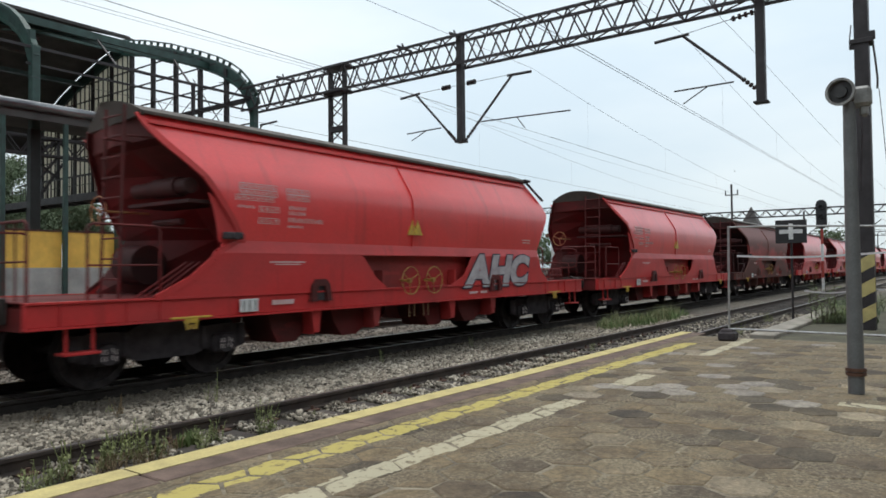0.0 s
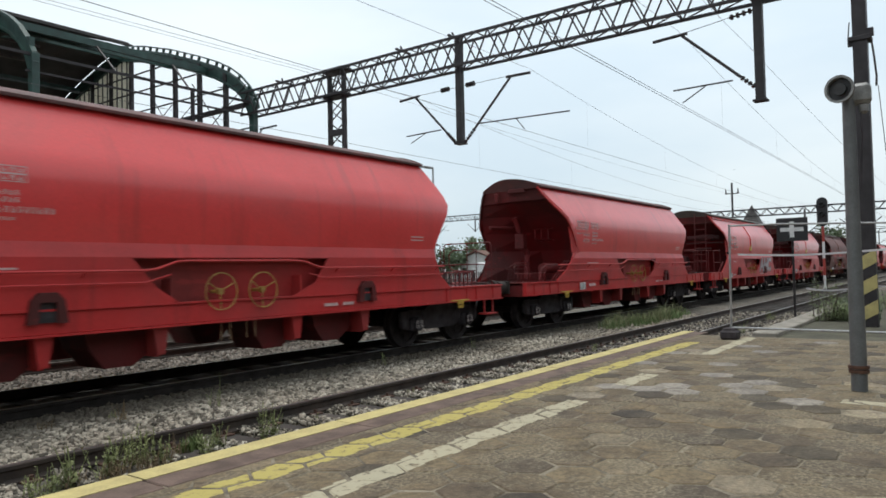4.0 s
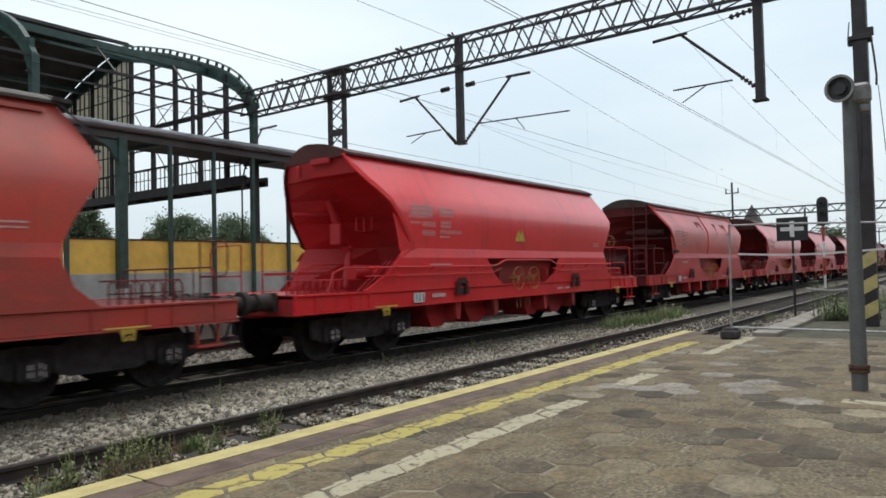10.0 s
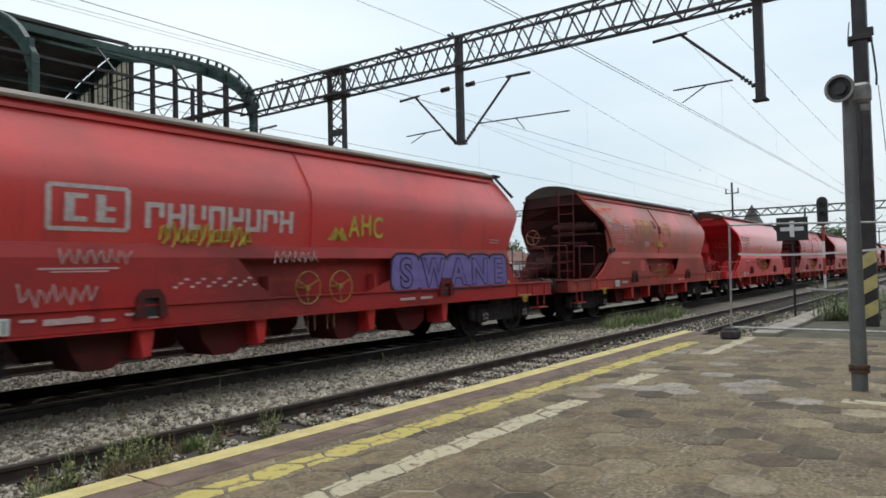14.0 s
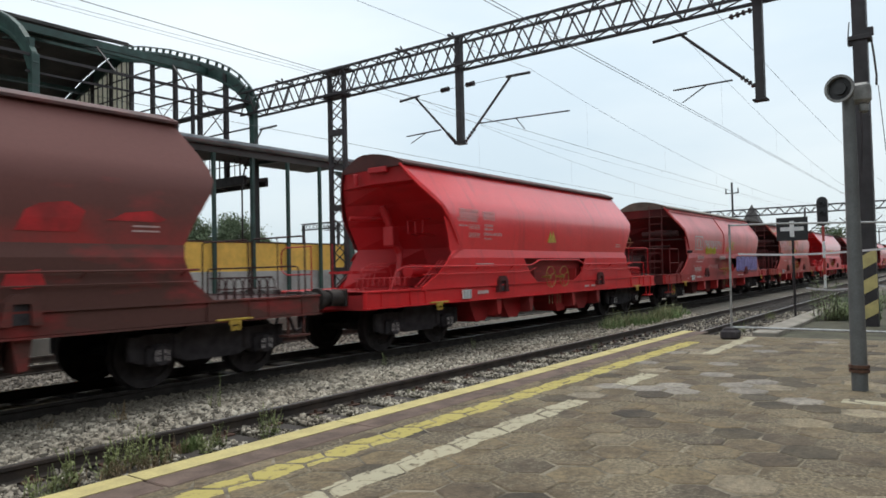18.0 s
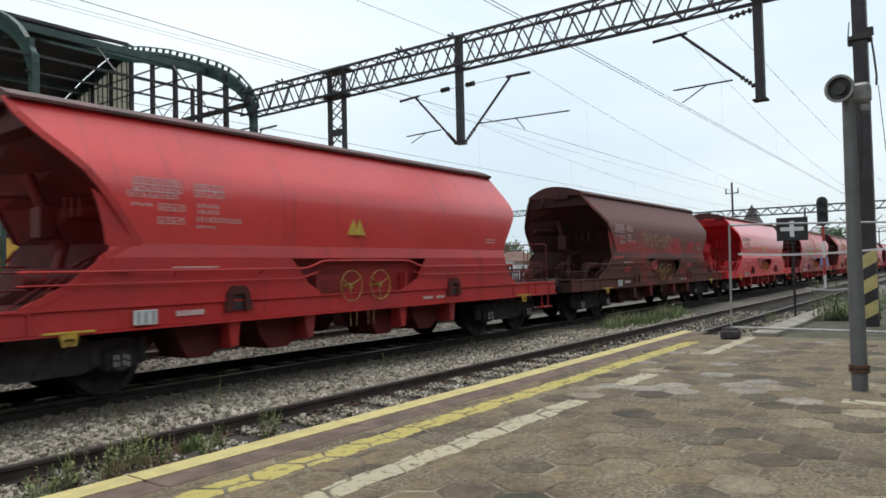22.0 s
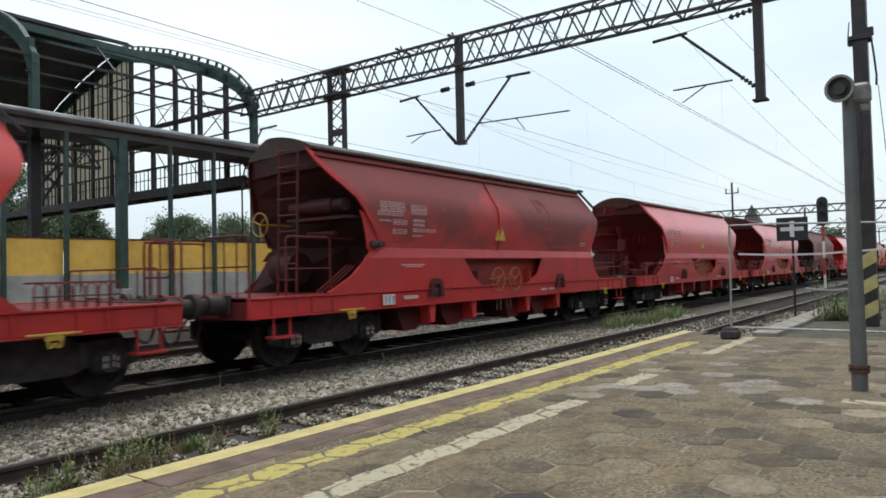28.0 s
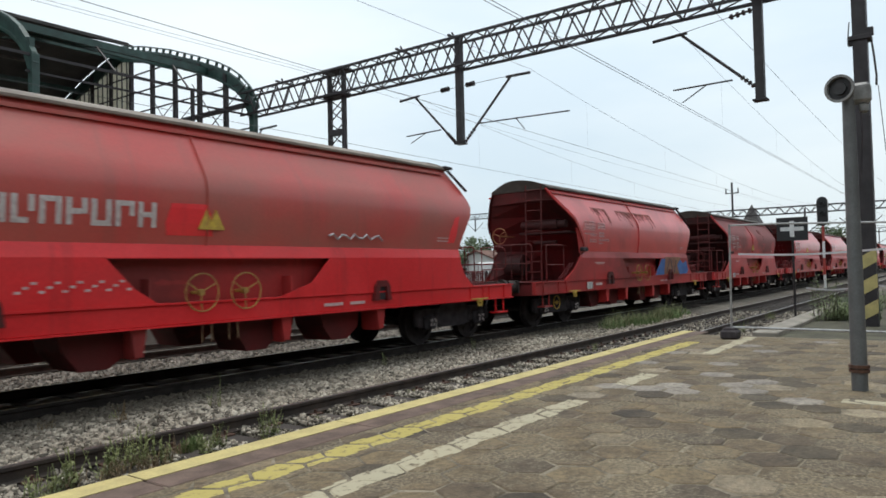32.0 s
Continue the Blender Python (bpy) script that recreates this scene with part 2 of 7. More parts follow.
M_COPING = surface("red_brown_coping_slab", (0.150, 0.100, 0.078), (0.075, 0.050, 0.038), 4.5, 0.85, where="World")
M_LINE = surface("pale_yellow_platform_paint", (0.52, 0.44, 0.175), (0.40, 0.33, 0.14), 5.0, 0.7, where="World")
M_BOARD = surface("black_sign_enamel", (0.012, 0.013, 0.014), (0.008, 0.008, 0.009), 6.0, 0.4)
M_SIGNWHITE = surface("white_sign_enamel", (0.72, 0.73, 0.72), (0.6, 0.6, 0.6), 6.0, 0.5)
M_BIRD = surface("dark_feathers", (0.03, 0.028, 0.03), (0.018, 0.017, 0.018), 30.0, 0.8)
M_WIRE = surface("dark_copper_wire", (0.10, 0.10, 0.105), (0.06, 0.06, 0.065), 6.0, 0.5, 0.4)
M_CERAMIC = surface("brown_insulator_glaze", (0.03, 0.02, 0.02), (0.02, 0.013, 0.013), 6.0, 0.25)
M_LEAF = surface("dull_green_leaves", (0.15, 0.195, 0.11), (0.085, 0.12, 0.065), 0.7, 0.8, where="World", fine=9.0)
M_LEAF2 = surface("bright_green_leaves", (0.26, 0.33, 0.12), (0.14, 0.20, 0.06), 1.5, 0.8, where="World", fine=20.0)
M_GRASS = surface("fresh_grass_blades", (0.15, 0.20, 0.065), (0.09, 0.13, 0.04), 1.5, 0.7, where="World", fine=20.0)
M_WEED = surface("dull_olive_weed_leaves", (0.24, 0.265, 0.105), (0.14, 0.165, 0.07), 4.0, 0.8, where="World", fine=25.0)
M_WEED2 = surface("soft_green_bush_leaves", (0.24, 0.30, 0.13), (0.14, 0.19, 0.08), 3.0, 0.8, where="World", fine=25.0)
M_DRY = surface("dry_straw", (0.24, 0.18, 0.10), (0.14, 0.10, 0.06), 5.0, 0.9, where="World")
M_GRASS2 = surface("soft_green_grass_blades", (0.16, 0.225, 0.085), (0.085, 0.13, 0.045), 1.5, 0.8, where="World", fine=20.0)
M_PALEBLADE = surface("pale_seeding_blades", (0.27, 0.28, 0.15), (0.15, 0.17, 0.08), 5.0, 0.9, where="World")
M_EARTH = surface("weedy_earth", (0.085, 0.080, 0.050), (0.045, 0.042, 0.028), 2.0, 0.95, where="World", fine=30.0, relief=0.5, distance=0.01)
M_BARK = surface("grey_brown_bark", (0.09, 0.07, 0.055), (0.045, 0.036, 0.03), 5.0, 0.9)
M_RENDER = surface("white_house_render", (0.66, 0.65, 0.63), (0.52, 0.51, 0.49), 0.5, 0.85)
M_TILE = surface("red_brown_roof_tile", (0.17, 0.085, 0.06), (0.09, 0.05, 0.04), 1.0, 0.85)
M_BLOCKWALL = surface("dark_red_brown_wall_face", (0.13, 0.085, 0.065), (0.08, 0.055, 0.045), 1.2, 0.9, where="World")
M_WINDOW = surface("dark_window_glass", (0.03, 0.035, 0.04), (0.02, 0.022, 0.025), 1.0, 0.15)
M_PANE = surface("dirty_ribbed_glass", (0.55, 0.54, 0.47), (0.36, 0.35, 0.31), 0.8, 0.5)
t_ = M_PANE.node_tree
glow_through, half = t_.nodes.new("ShaderNodeBsdfTranslucent"), t_.nodes.new("ShaderNodeMixShader")
glow_through.inputs["Color"].default_value, half.inputs[0].default_value = (0.85, 0.82, 0.72, 1), 0.6
t_.links.new(t_.nodes["Principled BSDF"].outputs[0], half.inputs[1])
t_.links.new(glow_through.outputs[0], half.inputs[2])
t_.links.new(half.outputs[0], t_.nodes["Material Output"].inputs["Surface"])
M_TAPE = surface("white_barrier_tape", (0.66, 0.64, 0.66), (0.5, 0.48, 0.5), 4.0, 0.6)
M_REDPAINT = surface("red_pole_paint", (0.40, 0.05, 0.04), (0.3, 0.04, 0.03), 4.0, 0.6)


def oily(t, col):
    """Brown oil and brake dust along the rails of the train's track."""
    geo, sep = t.nodes.new("ShaderNodeNewGeometry"), t.nodes.new("ShaderNodeSeparateXYZ")
    t.links.new(geo.outputs["Position"], sep.inputs[0])
    d = calc(t, "ABSOLUTE", calc(t, "SUBTRACT", sep.outputs[1], 9.75))
    d = calc(t, "ADD", d, calc(t, "MULTIPLY", calc(t, "SUBTRACT", fbm(t, 1.1, where="World", detail=5.0), 0.5), 1.3))
    return blend(t, ramp(t, calc(t, "DIVIDE", d, 3.0), [(0.42, (0.86, 0.86, 0.86)), (0.66, (0, 0, 0))]), col, (0.095, 0.078, 0.058))


def stone_material(name, light, dark, mid):
    m, t, b = bare(name)
    geo = t.nodes.new("ShaderNodeNewGeometry")
    col = ramp(t, geo.outputs["Random Per Island"], [(0.0, dark), (0.45, mid), (1.0, light)])
    grain = fbm(t, 45.0, where="World")
    patch = fbm(t, 0.8, where="World")
    col = blend(t, 0.5, col, ramp(t, grain, [(0.3, (0.55, 0.55, 0.55)), (0.7, (1.2, 1.2, 1.2))]), "MULTIPLY")
    col = blend(t, 0.7, col, ramp(t, patch, [(0.35, (0.62, 0.58, 0.54)), (0.65, (1.1, 1.1, 1.1))]), "MULTIPLY")
    col = oily(t, col)
    t.links.new(col, b.inputs["Base Color"])
    b.inputs["Roughness"].default_value = 0.9
    bump(t, b, grain, 0.4, 0.006)
    return m


M_STONE = stone_material("crushed_grey_stone", (0.54, 0.495, 0.41), (0.06, 0.052, 0.042), (0.26, 0.235, 0.19))

M_STONE_DIRTY = stone_material("dirty_crushed_stone", (0.36, 0.325, 0.28), (0.045, 0.04, 0.034), (0.17, 0.152, 0.13))


def ground_material():
    m, t, b = bare("gravel_ground")
    vor = t.nodes.new("ShaderNodeTexVoronoi")
    geo = t.nodes.new("ShaderNodeNewGeometry")
    vor.inputs["Scale"].default_value = 17.0
    t.links.new(geo.outputs["Position"], vor.inputs["Vector"])
    sep = t.nodes.new("ShaderNodeSeparateColor")
    t.links.new(vor.outputs["Color"], sep.inputs["Color"])
    patch = fbm(t, 0.35, where="World", detail=6.0)
    col = ramp(t, sep.outputs[0], [(0.0, (0.085, 0.075, 0.060)), (1.0, (0.25, 0.225, 0.185))])
    col = blend(t, 0.85, col, ramp(t, vor.outputs["Distance"], [(0.2, (1, 1, 1)), (0.75, (0.35, 0.33, 0.31))]), "MULTIPLY")
    col = blend(t, ramp(t, patch, [(0.52, (0, 0, 0)), (0.68, (0.7, 0.7, 0.7))]), col, (0.085, 0.075, 0.06))
    col = oily(t, col)
    t.links.new(col, b.inputs["Base Color"])
    b.inputs["Roughness"].default_value = 0.95
    bump(t, b, calc(t, "SUBTRACT", 1.0, vor.outputs["Distance"]), 0.6, 0.03)
    return m


M_GROUND = ground_material()


def dusty(t, col):
    """Trodden dust and moss that lies over pavers and joints alike."""
    lies = fbm(t, 2.3, where="World", detail=9.0, rough=0.72)
    tone = ramp(t, fbm(t, 38.0, where="World", detail=4.0, rough=0.7), [(0.36, (0.045, 0.036, 0.025)), (0.5, (0.130, 0.104, 0.066)), (0.64, (0.31, 0.265, 0.18))])
    return blend(t, ramp(t, lies, [(0.46, (0, 0, 0)), (0.56, (0.62, 0.62, 0.62))]), col, tone)


def paver_material(name="hexagonal_paver_concrete", tint=(1.0, 1.0, 1.0), dust=1.0, even=0.0):
    """Old hexagonal concrete pavers, each of its own shade, with worn yellow and white lines painted along the edge."""
    m, t, b = bare(name)
    info = t.nodes.new("ShaderNodeObjectInfo")
    geo = t.nodes.new("ShaderNodeNewGeometry")
    both = calc(t, "FRACT", calc(t, "ADD", info.outputs["Random"], geo.outputs["Random Per Island"]))
    col = ramp(t, both, [(0.0, (0.075, 0.059, 0.044)), (0.15, (0.108, 0.084, 0.058)), (0.45, (0.135, 0.106, 0.069)), (0.88, (0.155, 0.124, 0.080)), (0.96, (0.22, 0.19, 0.145)), (1.0, (0.25, 0.225, 0.185))])
    col = blend(t, even, col, (0.135, 0.112, 0.085))
    col = blend(t, 1.0, col, (0.99 * tint[0], 0.96 * tint[1], 0.87 * tint[2]), "MULTIPLY")
    stain = fbm(t, 1.6, where="World", detail=6.0)
    grain = fbm(t, 55.0, where="World", detail=4.0, rough=0.7)
    col = blend(t, 0.85, col, ramp(t, stain, [(0.3, (0.60, 0.57, 0.55)), (0.5, (1.0, 0.97, 0.95)), (0.7, (1.25, 1.22, 1.12))]), "MULTIPLY")
    col = blend(t, 0.5, col, ramp(t, grain, [(0.3, (0.5, 0.5, 0.5)), (0.7, (1.35, 1.35, 1.35))]), "MULTIPLY")
    speck = fbm(t, 21.0, where="World", detail=5.0, rough=0.75)
    col = blend(t, 0.5, col, ramp(t, speck, [(0.36, (0.42, 0.40, 0.37)), (0.5, (1.0, 1.0, 1.0)), (0.64, (1.65, 1.62, 1.55))]), "MULTIPLY")
    moss = fbm(t, 5.5, where="World", detail=7.0, rough=0.7)
    col = blend(t, 0.8, col, ramp(t, moss, [(0.36, (0.52, 0.50, 0.47)), (0.52, (1.0, 1.0, 1.0)), (0.68, (1.18, 1.14, 1.05))]), "MULTIPLY")
    col = blend(t, dust, col, dusty(t, col))
    sep = t.nodes.new("ShaderNodeSeparateXYZ")
    t.links.new(geo.outputs["Position"], sep.inputs[0])
    x, y = sep.outputs[0], sep.outputs[1]
    wob = calc(t, "MULTIPLY", calc(t, "SUBTRACT", fbm(t, 9.0, where="World", detail=6.0), 0.5), 0.045)
    wear = ramp(t, fbm(t, 14.0, where="World", detail=6.0, rough=0.7), [(0.34, (0, 0, 0)), (0.46, (1, 1, 1))])

    def band(mid, half, x0, x1):
        zig = calc(t, "MULTIPLY", calc(t, "SIGN", calc(t, "SINE", calc(t, "MULTIPLY", calc(t, "SUBTRACT", x, 3.23), 2 * math.pi / 0.606))), 0.010)
        d = calc(t, "ABSOLUTE", calc(t, "ADD", calc(t, "ADD", calc(t, "SUBTRACT", y, mid), wob), zig))
        k = calc(t, "LESS_THAN", d, half)
        k = calc(t, "MULTIPLY", k, calc(t, "GREATER_THAN", x, x0))
        return calc(t, "MULTIPLY", k, calc(t, "LESS_THAN", x, x1))

    yel = calc(t, "MULTIPLY", band(3.47, 0.105, -20.0, 11.3), wear)
    white = calc(t, "ADD", calc(t, "ADD", band(2.88, 0.10, -20.0, 5.95), band(2.88, 0.10, 6.95, 7.8)), band(2.84, 0.09, 9.9, 12.4), True)
    white = calc(t, "MULTIPLY", calc(t, "ADD", white, band(0.70, 0.20, 6.95, 7.15), True), wear)
    col = blend(t, calc(t, "MULTIPLY", yel, 0.86), col, (0.43, 0.36, 0.10))
    col = blend(t, calc(t, "MULTIPLY", white, 0.80), col, (0.42, 0.385, 0.27))
    t.links.new(col, b.inputs["Base Color"])
    b.inputs["Roughness"].default_value = 0.88
    bump(t, b, calc(t, "ADD", grain, calc(t, "MULTIPLY", stain, 2.0)), 0.35, 0.006)
    return m


M_PAVER = paver_material()
M_PAVER_PALE = paver_material("pale_replaced_paver_concrete", (1.75, 2.02, 2.65), 0.35, 0.8)
M_PAVER_DARK = paver_material("dark_damp_paver_concrete", (0.43, 0.44, 0.48), 0.4)


def joint_material():
    m, t, b = bare("sandy_joint_dirt")
    col = ramp(t, fbm(t, 3.0, where="World", detail=7.0, rough=0.7), [(0.34, (0.040, 0.033, 0.025)), (0.48, (0.115, 0.095, 0.068)), (0.62, (0.25, 0.215, 0.155))])
    grain = fbm(t, 50.0, where="World")
    col = blend(t, 0.5, col, ramp(t, grain, [(0.3, (0.5, 0.5, 0.5)), (0.7, (1.3, 1.3, 1.3))]), "MULTIPLY")
    t.links.new(dusty(t, col), b.inputs["Base Color"])
    b.inputs["Roughness"].default_value = 0.95
    bump(t, b, grain, 0.3, 0.005)
    return m


M_MORTAR = joint_material()


# ---- building blocks ----
class Form:
    """Vertices and faces of one part, gathered from simple pieces."""

    def __init__(self):
        self.v, self.f = [], []

    def add(self, v, f):
        n = len(self.v)
        self.v += [tuple(p) for p in v]
        self.f += [tuple(i + n for i in face) for face in f]
        return self

    def box(self, x, y, z, sx, sy, sz, m=None, b=0.0):
        hx, hy, hz = sx / 2, sy / 2, sz / 2
        b = min(b, hx * 0.9, hy * 0.9, hz * 0.9)
        if b <= 0:
            v = [Vector((i * hx, j * hy, k * hz)) for i in (-1, 1) for j in (-1, 1) for k in (-1, 1)]
            f = [(0, 1, 3, 2), (4, 6, 7, 5), (0, 4, 5, 1), (2, 3, 7, 6), (0, 2, 6, 4), (1, 5, 7, 3)]
        else:
            bm = bmesh.new()
            bmesh.ops.create_cube(bm, size=1.0)
            for q in bm.verts:
                q.co = Vector((q.co.x * sx, q.co.y * sy, q.co.z * sz))
            bmesh.ops.bevel(bm, geom=bm.edges[:], offset=b, segments=1, affect="EDGES")
            bm.verts.index_update()
            v, f = [q.co.copy() for q in bm.verts], [[q.index for q in face.verts] for face in bm.faces]
            bm.free()
        if m is not None:
            v = [m @ p for p in v]
        return self.add([p + Vector((x, y, z)) for p in v], f)

    def span(self, a, b, sy, sz, up=(0, 0, 1)):
        """A bar of section sy by sz from a to b."""
        a, b = Vector(a), Vector(b)
        d = b - a
        x = d.normalized()
        u = Vector(up)
        if abs(x.dot(u)) > 0.98:
            u = Vector((1, 0, 0))
        y = u.cross(x).normalized()
        z = x.cross(y)
        v = [a + d * i + y * (j * sy / 2) + z * (k * sz / 2) for i in (0, 1) for j in (-1, 1) for k in (-1, 1)]
        return self.add(v, [(0, 1, 3, 2), (4, 6, 7, 5), (0, 4, 5, 1), (2, 3, 7, 6), (0, 2, 6, 4), (1, 5, 7, 3)])

    def rod(self, a, b, r, n=8, r2=None, caps=True):
        a, b = Vector(a), Vector(b)
        x = (b - a).normalized()
        u = Vector((0, 0, 1)) if abs(x.z) < 0.95 else Vector((1, 0, 0))
        y = u.cross(x).normalized()
        z = x.cross(y)
        r2 = r if r2 is None else r2
        v = []
        for p, q in ((a, r), (b, r2)):
            v += [p + (y * math.cos(2 * math.pi * i / n) + z * math.sin(2 * math.pi * i / n)) * q for i in range(n)]
        f = [(i, (i + 1) % n, n + (i + 1) % n, n + i) for i in range(n)]
        if caps:
            f += [tuple(range(n - 1, -1, -1)), tuple(range(n, 2 * n))]
        return self.add(v, f)

    def tube(self, pts, r, n=6, closed=False):
        pts = [Vector(p) for p in pts]
        k = len(pts)
        v, f = [], []
        last = None
        for i, p in enumerate(pts):
            q0, q1 = (pts[i - 1], pts[(i + 1) % k]) if closed else (pts[max(0, i - 1)], pts[min(k - 1, i + 1)])
            x = (q1 - q0).normalized()
            if last is None:
                u = Vector((0, 0, 1)) if abs(x.z) < 0.9 else Vector((1, 0, 0))
                y = u.cross(x).normalized()
            else:
                y = (last - x * last.dot(x)).normalized()
            last = y
            z = x.cross(y)
            v += [p + (y * math.cos(2 * math.pi * j / n) + z * math.sin(2 * math.pi * j / n)) * r for j in range(n)]
        for i in range(k if closed else k - 1):
            a, b = i * n, ((i + 1) % k) * n
            f += [(a + j, a + (j + 1) % n, b + (j + 1) % n, b + j) for j in range(n)]
        if not closed:
            f += [tuple(range(n - 1, -1, -1)), tuple(range((k - 1) * n, k * n))]
        return self.add(v, f)

    def prism(self, poly, axis, a, b):
        """A polygon, in the two other axes in their order, drawn out along an axis from a to b."""
        def at(p, d):
            return {"x": (d, p[0], p[1]), "y": (p[0], d, p[1]), "z": (p[0], p[1], d)}[axis]
        n = len(poly)
        v = [at(p, a) for p in poly] + [at(p, b) for p in poly]
        f = [(i, (i + 1) % n, n + (i + 1) % n, n + i) for i in range(n)] + [tuple(range(n - 1, -1, -1)), tuple(range(n, 2 * n))]
        return self.add(v, f)

    def disc(self, c, axis, r, thick, n=20, hole=0.0):
        """A wheel or ring about an axis through c."""
        c, x = Vector(c), Vector(axis).normalized()
        u = Vector((0, 0, 1)) if abs(x.z) < 0.9 else Vector((1, 0, 0))
        y = u.cross(x).normalized()
        z = x.cross(y)
        v, f = [], []
        for d in (-thick / 2, thick / 2):
            for q in ((r, hole) if hole else (r,)):
                v += [c + x * d + (y * math.cos(2 * math.pi * i / n) + z * math.sin(2 * math.pi * i / n)) * q for i in range(n)]
        k = 2 * n if hole else n
        f += [(i, (i + 1) % n, k + (i + 1) % n, k + i) for i in range(n)]
        if hole:
            f += [(n + (i + 1) % n, n + i, k + n + i, k + n + (i + 1) % n) for i in range(n)]
            f += [((i + 1) % n, i, n + i, n + (i + 1) % n) for i in range(n)]
            f += [(k + i, k + (i + 1) % n, k + n + (i + 1) % n, k + n + i) for i in range(n)]
        else:
            f += [tuple(range(n - 1, -1, -1)), tuple(range(n, 2 * n))]
        return self.add(v, f)

    def mesh(self, name, material, smooth=0.0):
        me = bpy.data.meshes.new(name)
        me.from_pydata(self.v, [], self.f)
        bm = bmesh.new()
        bm.from_mesh(me)
        if len(self.f) < 20000:
            bmesh.ops.recalc_face_normals(bm, faces=bm.faces[:])
        bm.to_mesh(me)
        bm.free()
        me.materials.append(material)
        if smooth:
            me.shade_smooth()
            me.set_sharp_from_angle(angle=radians(smooth))
        return me


def part(name, form, material, parent=None, label="", smooth=0.0, kind=""):
    me = form.mesh(name, material, smooth) if isinstance(form, Form) else form
    ob = new(name, me)
    if parent is not None:
        ob.parent = parent
    return tagged(ob, label, kind=kind)


def thing(name, label, category, group="", kind="", at=(0, 0, 0)):
    ob = new(name)
    ob.empty_display_size = 0.2
    ob.location = at
    return tagged(ob, label, category, group, kind)


def lettering(name, words, size, material, parent, m, label="", depth=0.002, spacing=1.0, stretch=1.0, fat=0.0):
    curve = bpy.data.curves.new(name, "FONT")
    curve.body, curve.size, curve.extrude, curve.align_x, curve.space_character = words, size, depth, "CENTER", spacing
    curve.offset = fat
    ob = bpy.data.objects.new(name, curve)
    me = bpy.data.meshes.new_from_object(ob)
    bpy.data.objects.remove(ob)
    me.transform(m @ Matrix.Diagonal((stretch, 1, 1, 1)))
    me.materials.append(material)
    return part(name, me, material, parent, label)


RAIL = -0.28      # height of the rail heads
BED = RAIL - 0.165  # height of the ballast
TRACKS = (5.53, 9.75, 13.95)

# ---- ground and tracks ----
def grid_sheet(name, xs, ys, height, material):
    v = [(x, y, height(x, y)) for x in xs for y in ys]
    n = len(ys)
    f = [(i * n + j, (i + 1) * n + j, (i + 1) * n + j + 1, i * n + j + 1) for i in range(len(xs) - 1) for j in range(n - 1)]
    fm = Form()
    fm.v, fm.f = v, f
    me = fm.mesh(name, material, 180)
    return new(name, me)


def ground_height(x, y):
    near = max(0.0, 1.0 - (abs(x - 15) + abs(y - 8)) / 160)
    return BED - 0.03 + 0.02 * near * noise.noise((x * 1.3, y * 1.3, 0.0))


xs = [-1500, -400, -120, -40] + [-20 + i * 0.8 for i in range(90)] + [55 + 6 * i for i in range(12)] + [140, 220, 400, 900, 2500]
ys = [-1500, -400, -120, -40] + [-12 + i * 0.8 for i in range(46)] + [26 + 4 * i for i in range(9)] + [80, 140, 260, 600, 2500]
ground = tagged(grid_sheet("ground", xs, ys, ground_height, M_GROUND), "grey crushed-stone ground of the railway yard", "ground", kind="structure")

RAIL_SECTION = ((-0.062, -0.149), (0.062, -0.149), (0.062, -0.138), (0.012, -0.118), (0.009, -0.05), (0.034, -0.038), (0.034, -0.006), (0.026, 0.0), (-0.026, 0.0), (-0.034, -0.006), (-0.034, -0.038), (-0.009, -0.05), (-0.012, -0.118), (-0.062, -0.138))


def railway_track(y, x0, x1, label, sleepers, side=None):
    track = thing("railway_track", label, "track", "tracks side by side", at=(0, y, RAIL))
    for s in (-0.7525, 0.7525):
        rail = part("rail", Form().prism([(s + a, b) for a, b in RAIL_SECTION], "x", x0, x1), side or M_RAIL, track, "rusty steel rail with a worn bright head")
        part("rail_head", Form().box((x0 + x1) / 2, s, 0.0012, x1 - x0, 0.046, 0.002), M_RAILTOP, rail, "polished running surface")
    me = Form().box(0, 0, 0, 0.24, 2.5, 0.15, b=0.012).mesh("sleeper", M_SLEEPER)
    plate = Form().box(0, 0, 0, 0.16, 0.30, 0.02, b=0.004)
    for q in (-0.09, 0.09):
        plate.rod((0, q, 0), (0, q, 0.05), 0.02, 6)
    mp = plate.mesh("rail_clamp", M_RUST)
    a, b = sleepers
    for i in range(int((b - a) / 0.63)):
        x = a + i * 0.63
        sl = part("sleeper", me, None, track)
        sl.location, sl.rotation_euler = (x, random.uniform(-0.03, 0.03), -0.236 + random.uniform(-0.006, 0.004)), (0, 0, random.uniform(-0.012, 0.012))
        if -1 < x < 18 and y < 8:
            for s in (0.7525,):
                cl = part("rail_clamp", mp, None, sl)
                cl.location = (0, s, 0.084)
    return track


railway_track(TRACKS[0], -60, 240, "rusty railway track with dark wooden sleepers beside the platform", (-3, 60))
railway_track(TRACKS[1], -120, 260, "railway track that the goods train runs on", (-12, 60), M_BLACKRAIL)
railway_track(TRACKS[2], -60, 240, "railway track beyond the goods train", (-3, 50))
railway_track(-3.4, 24, 240, "railway track past the end of the platform", (26, 60))


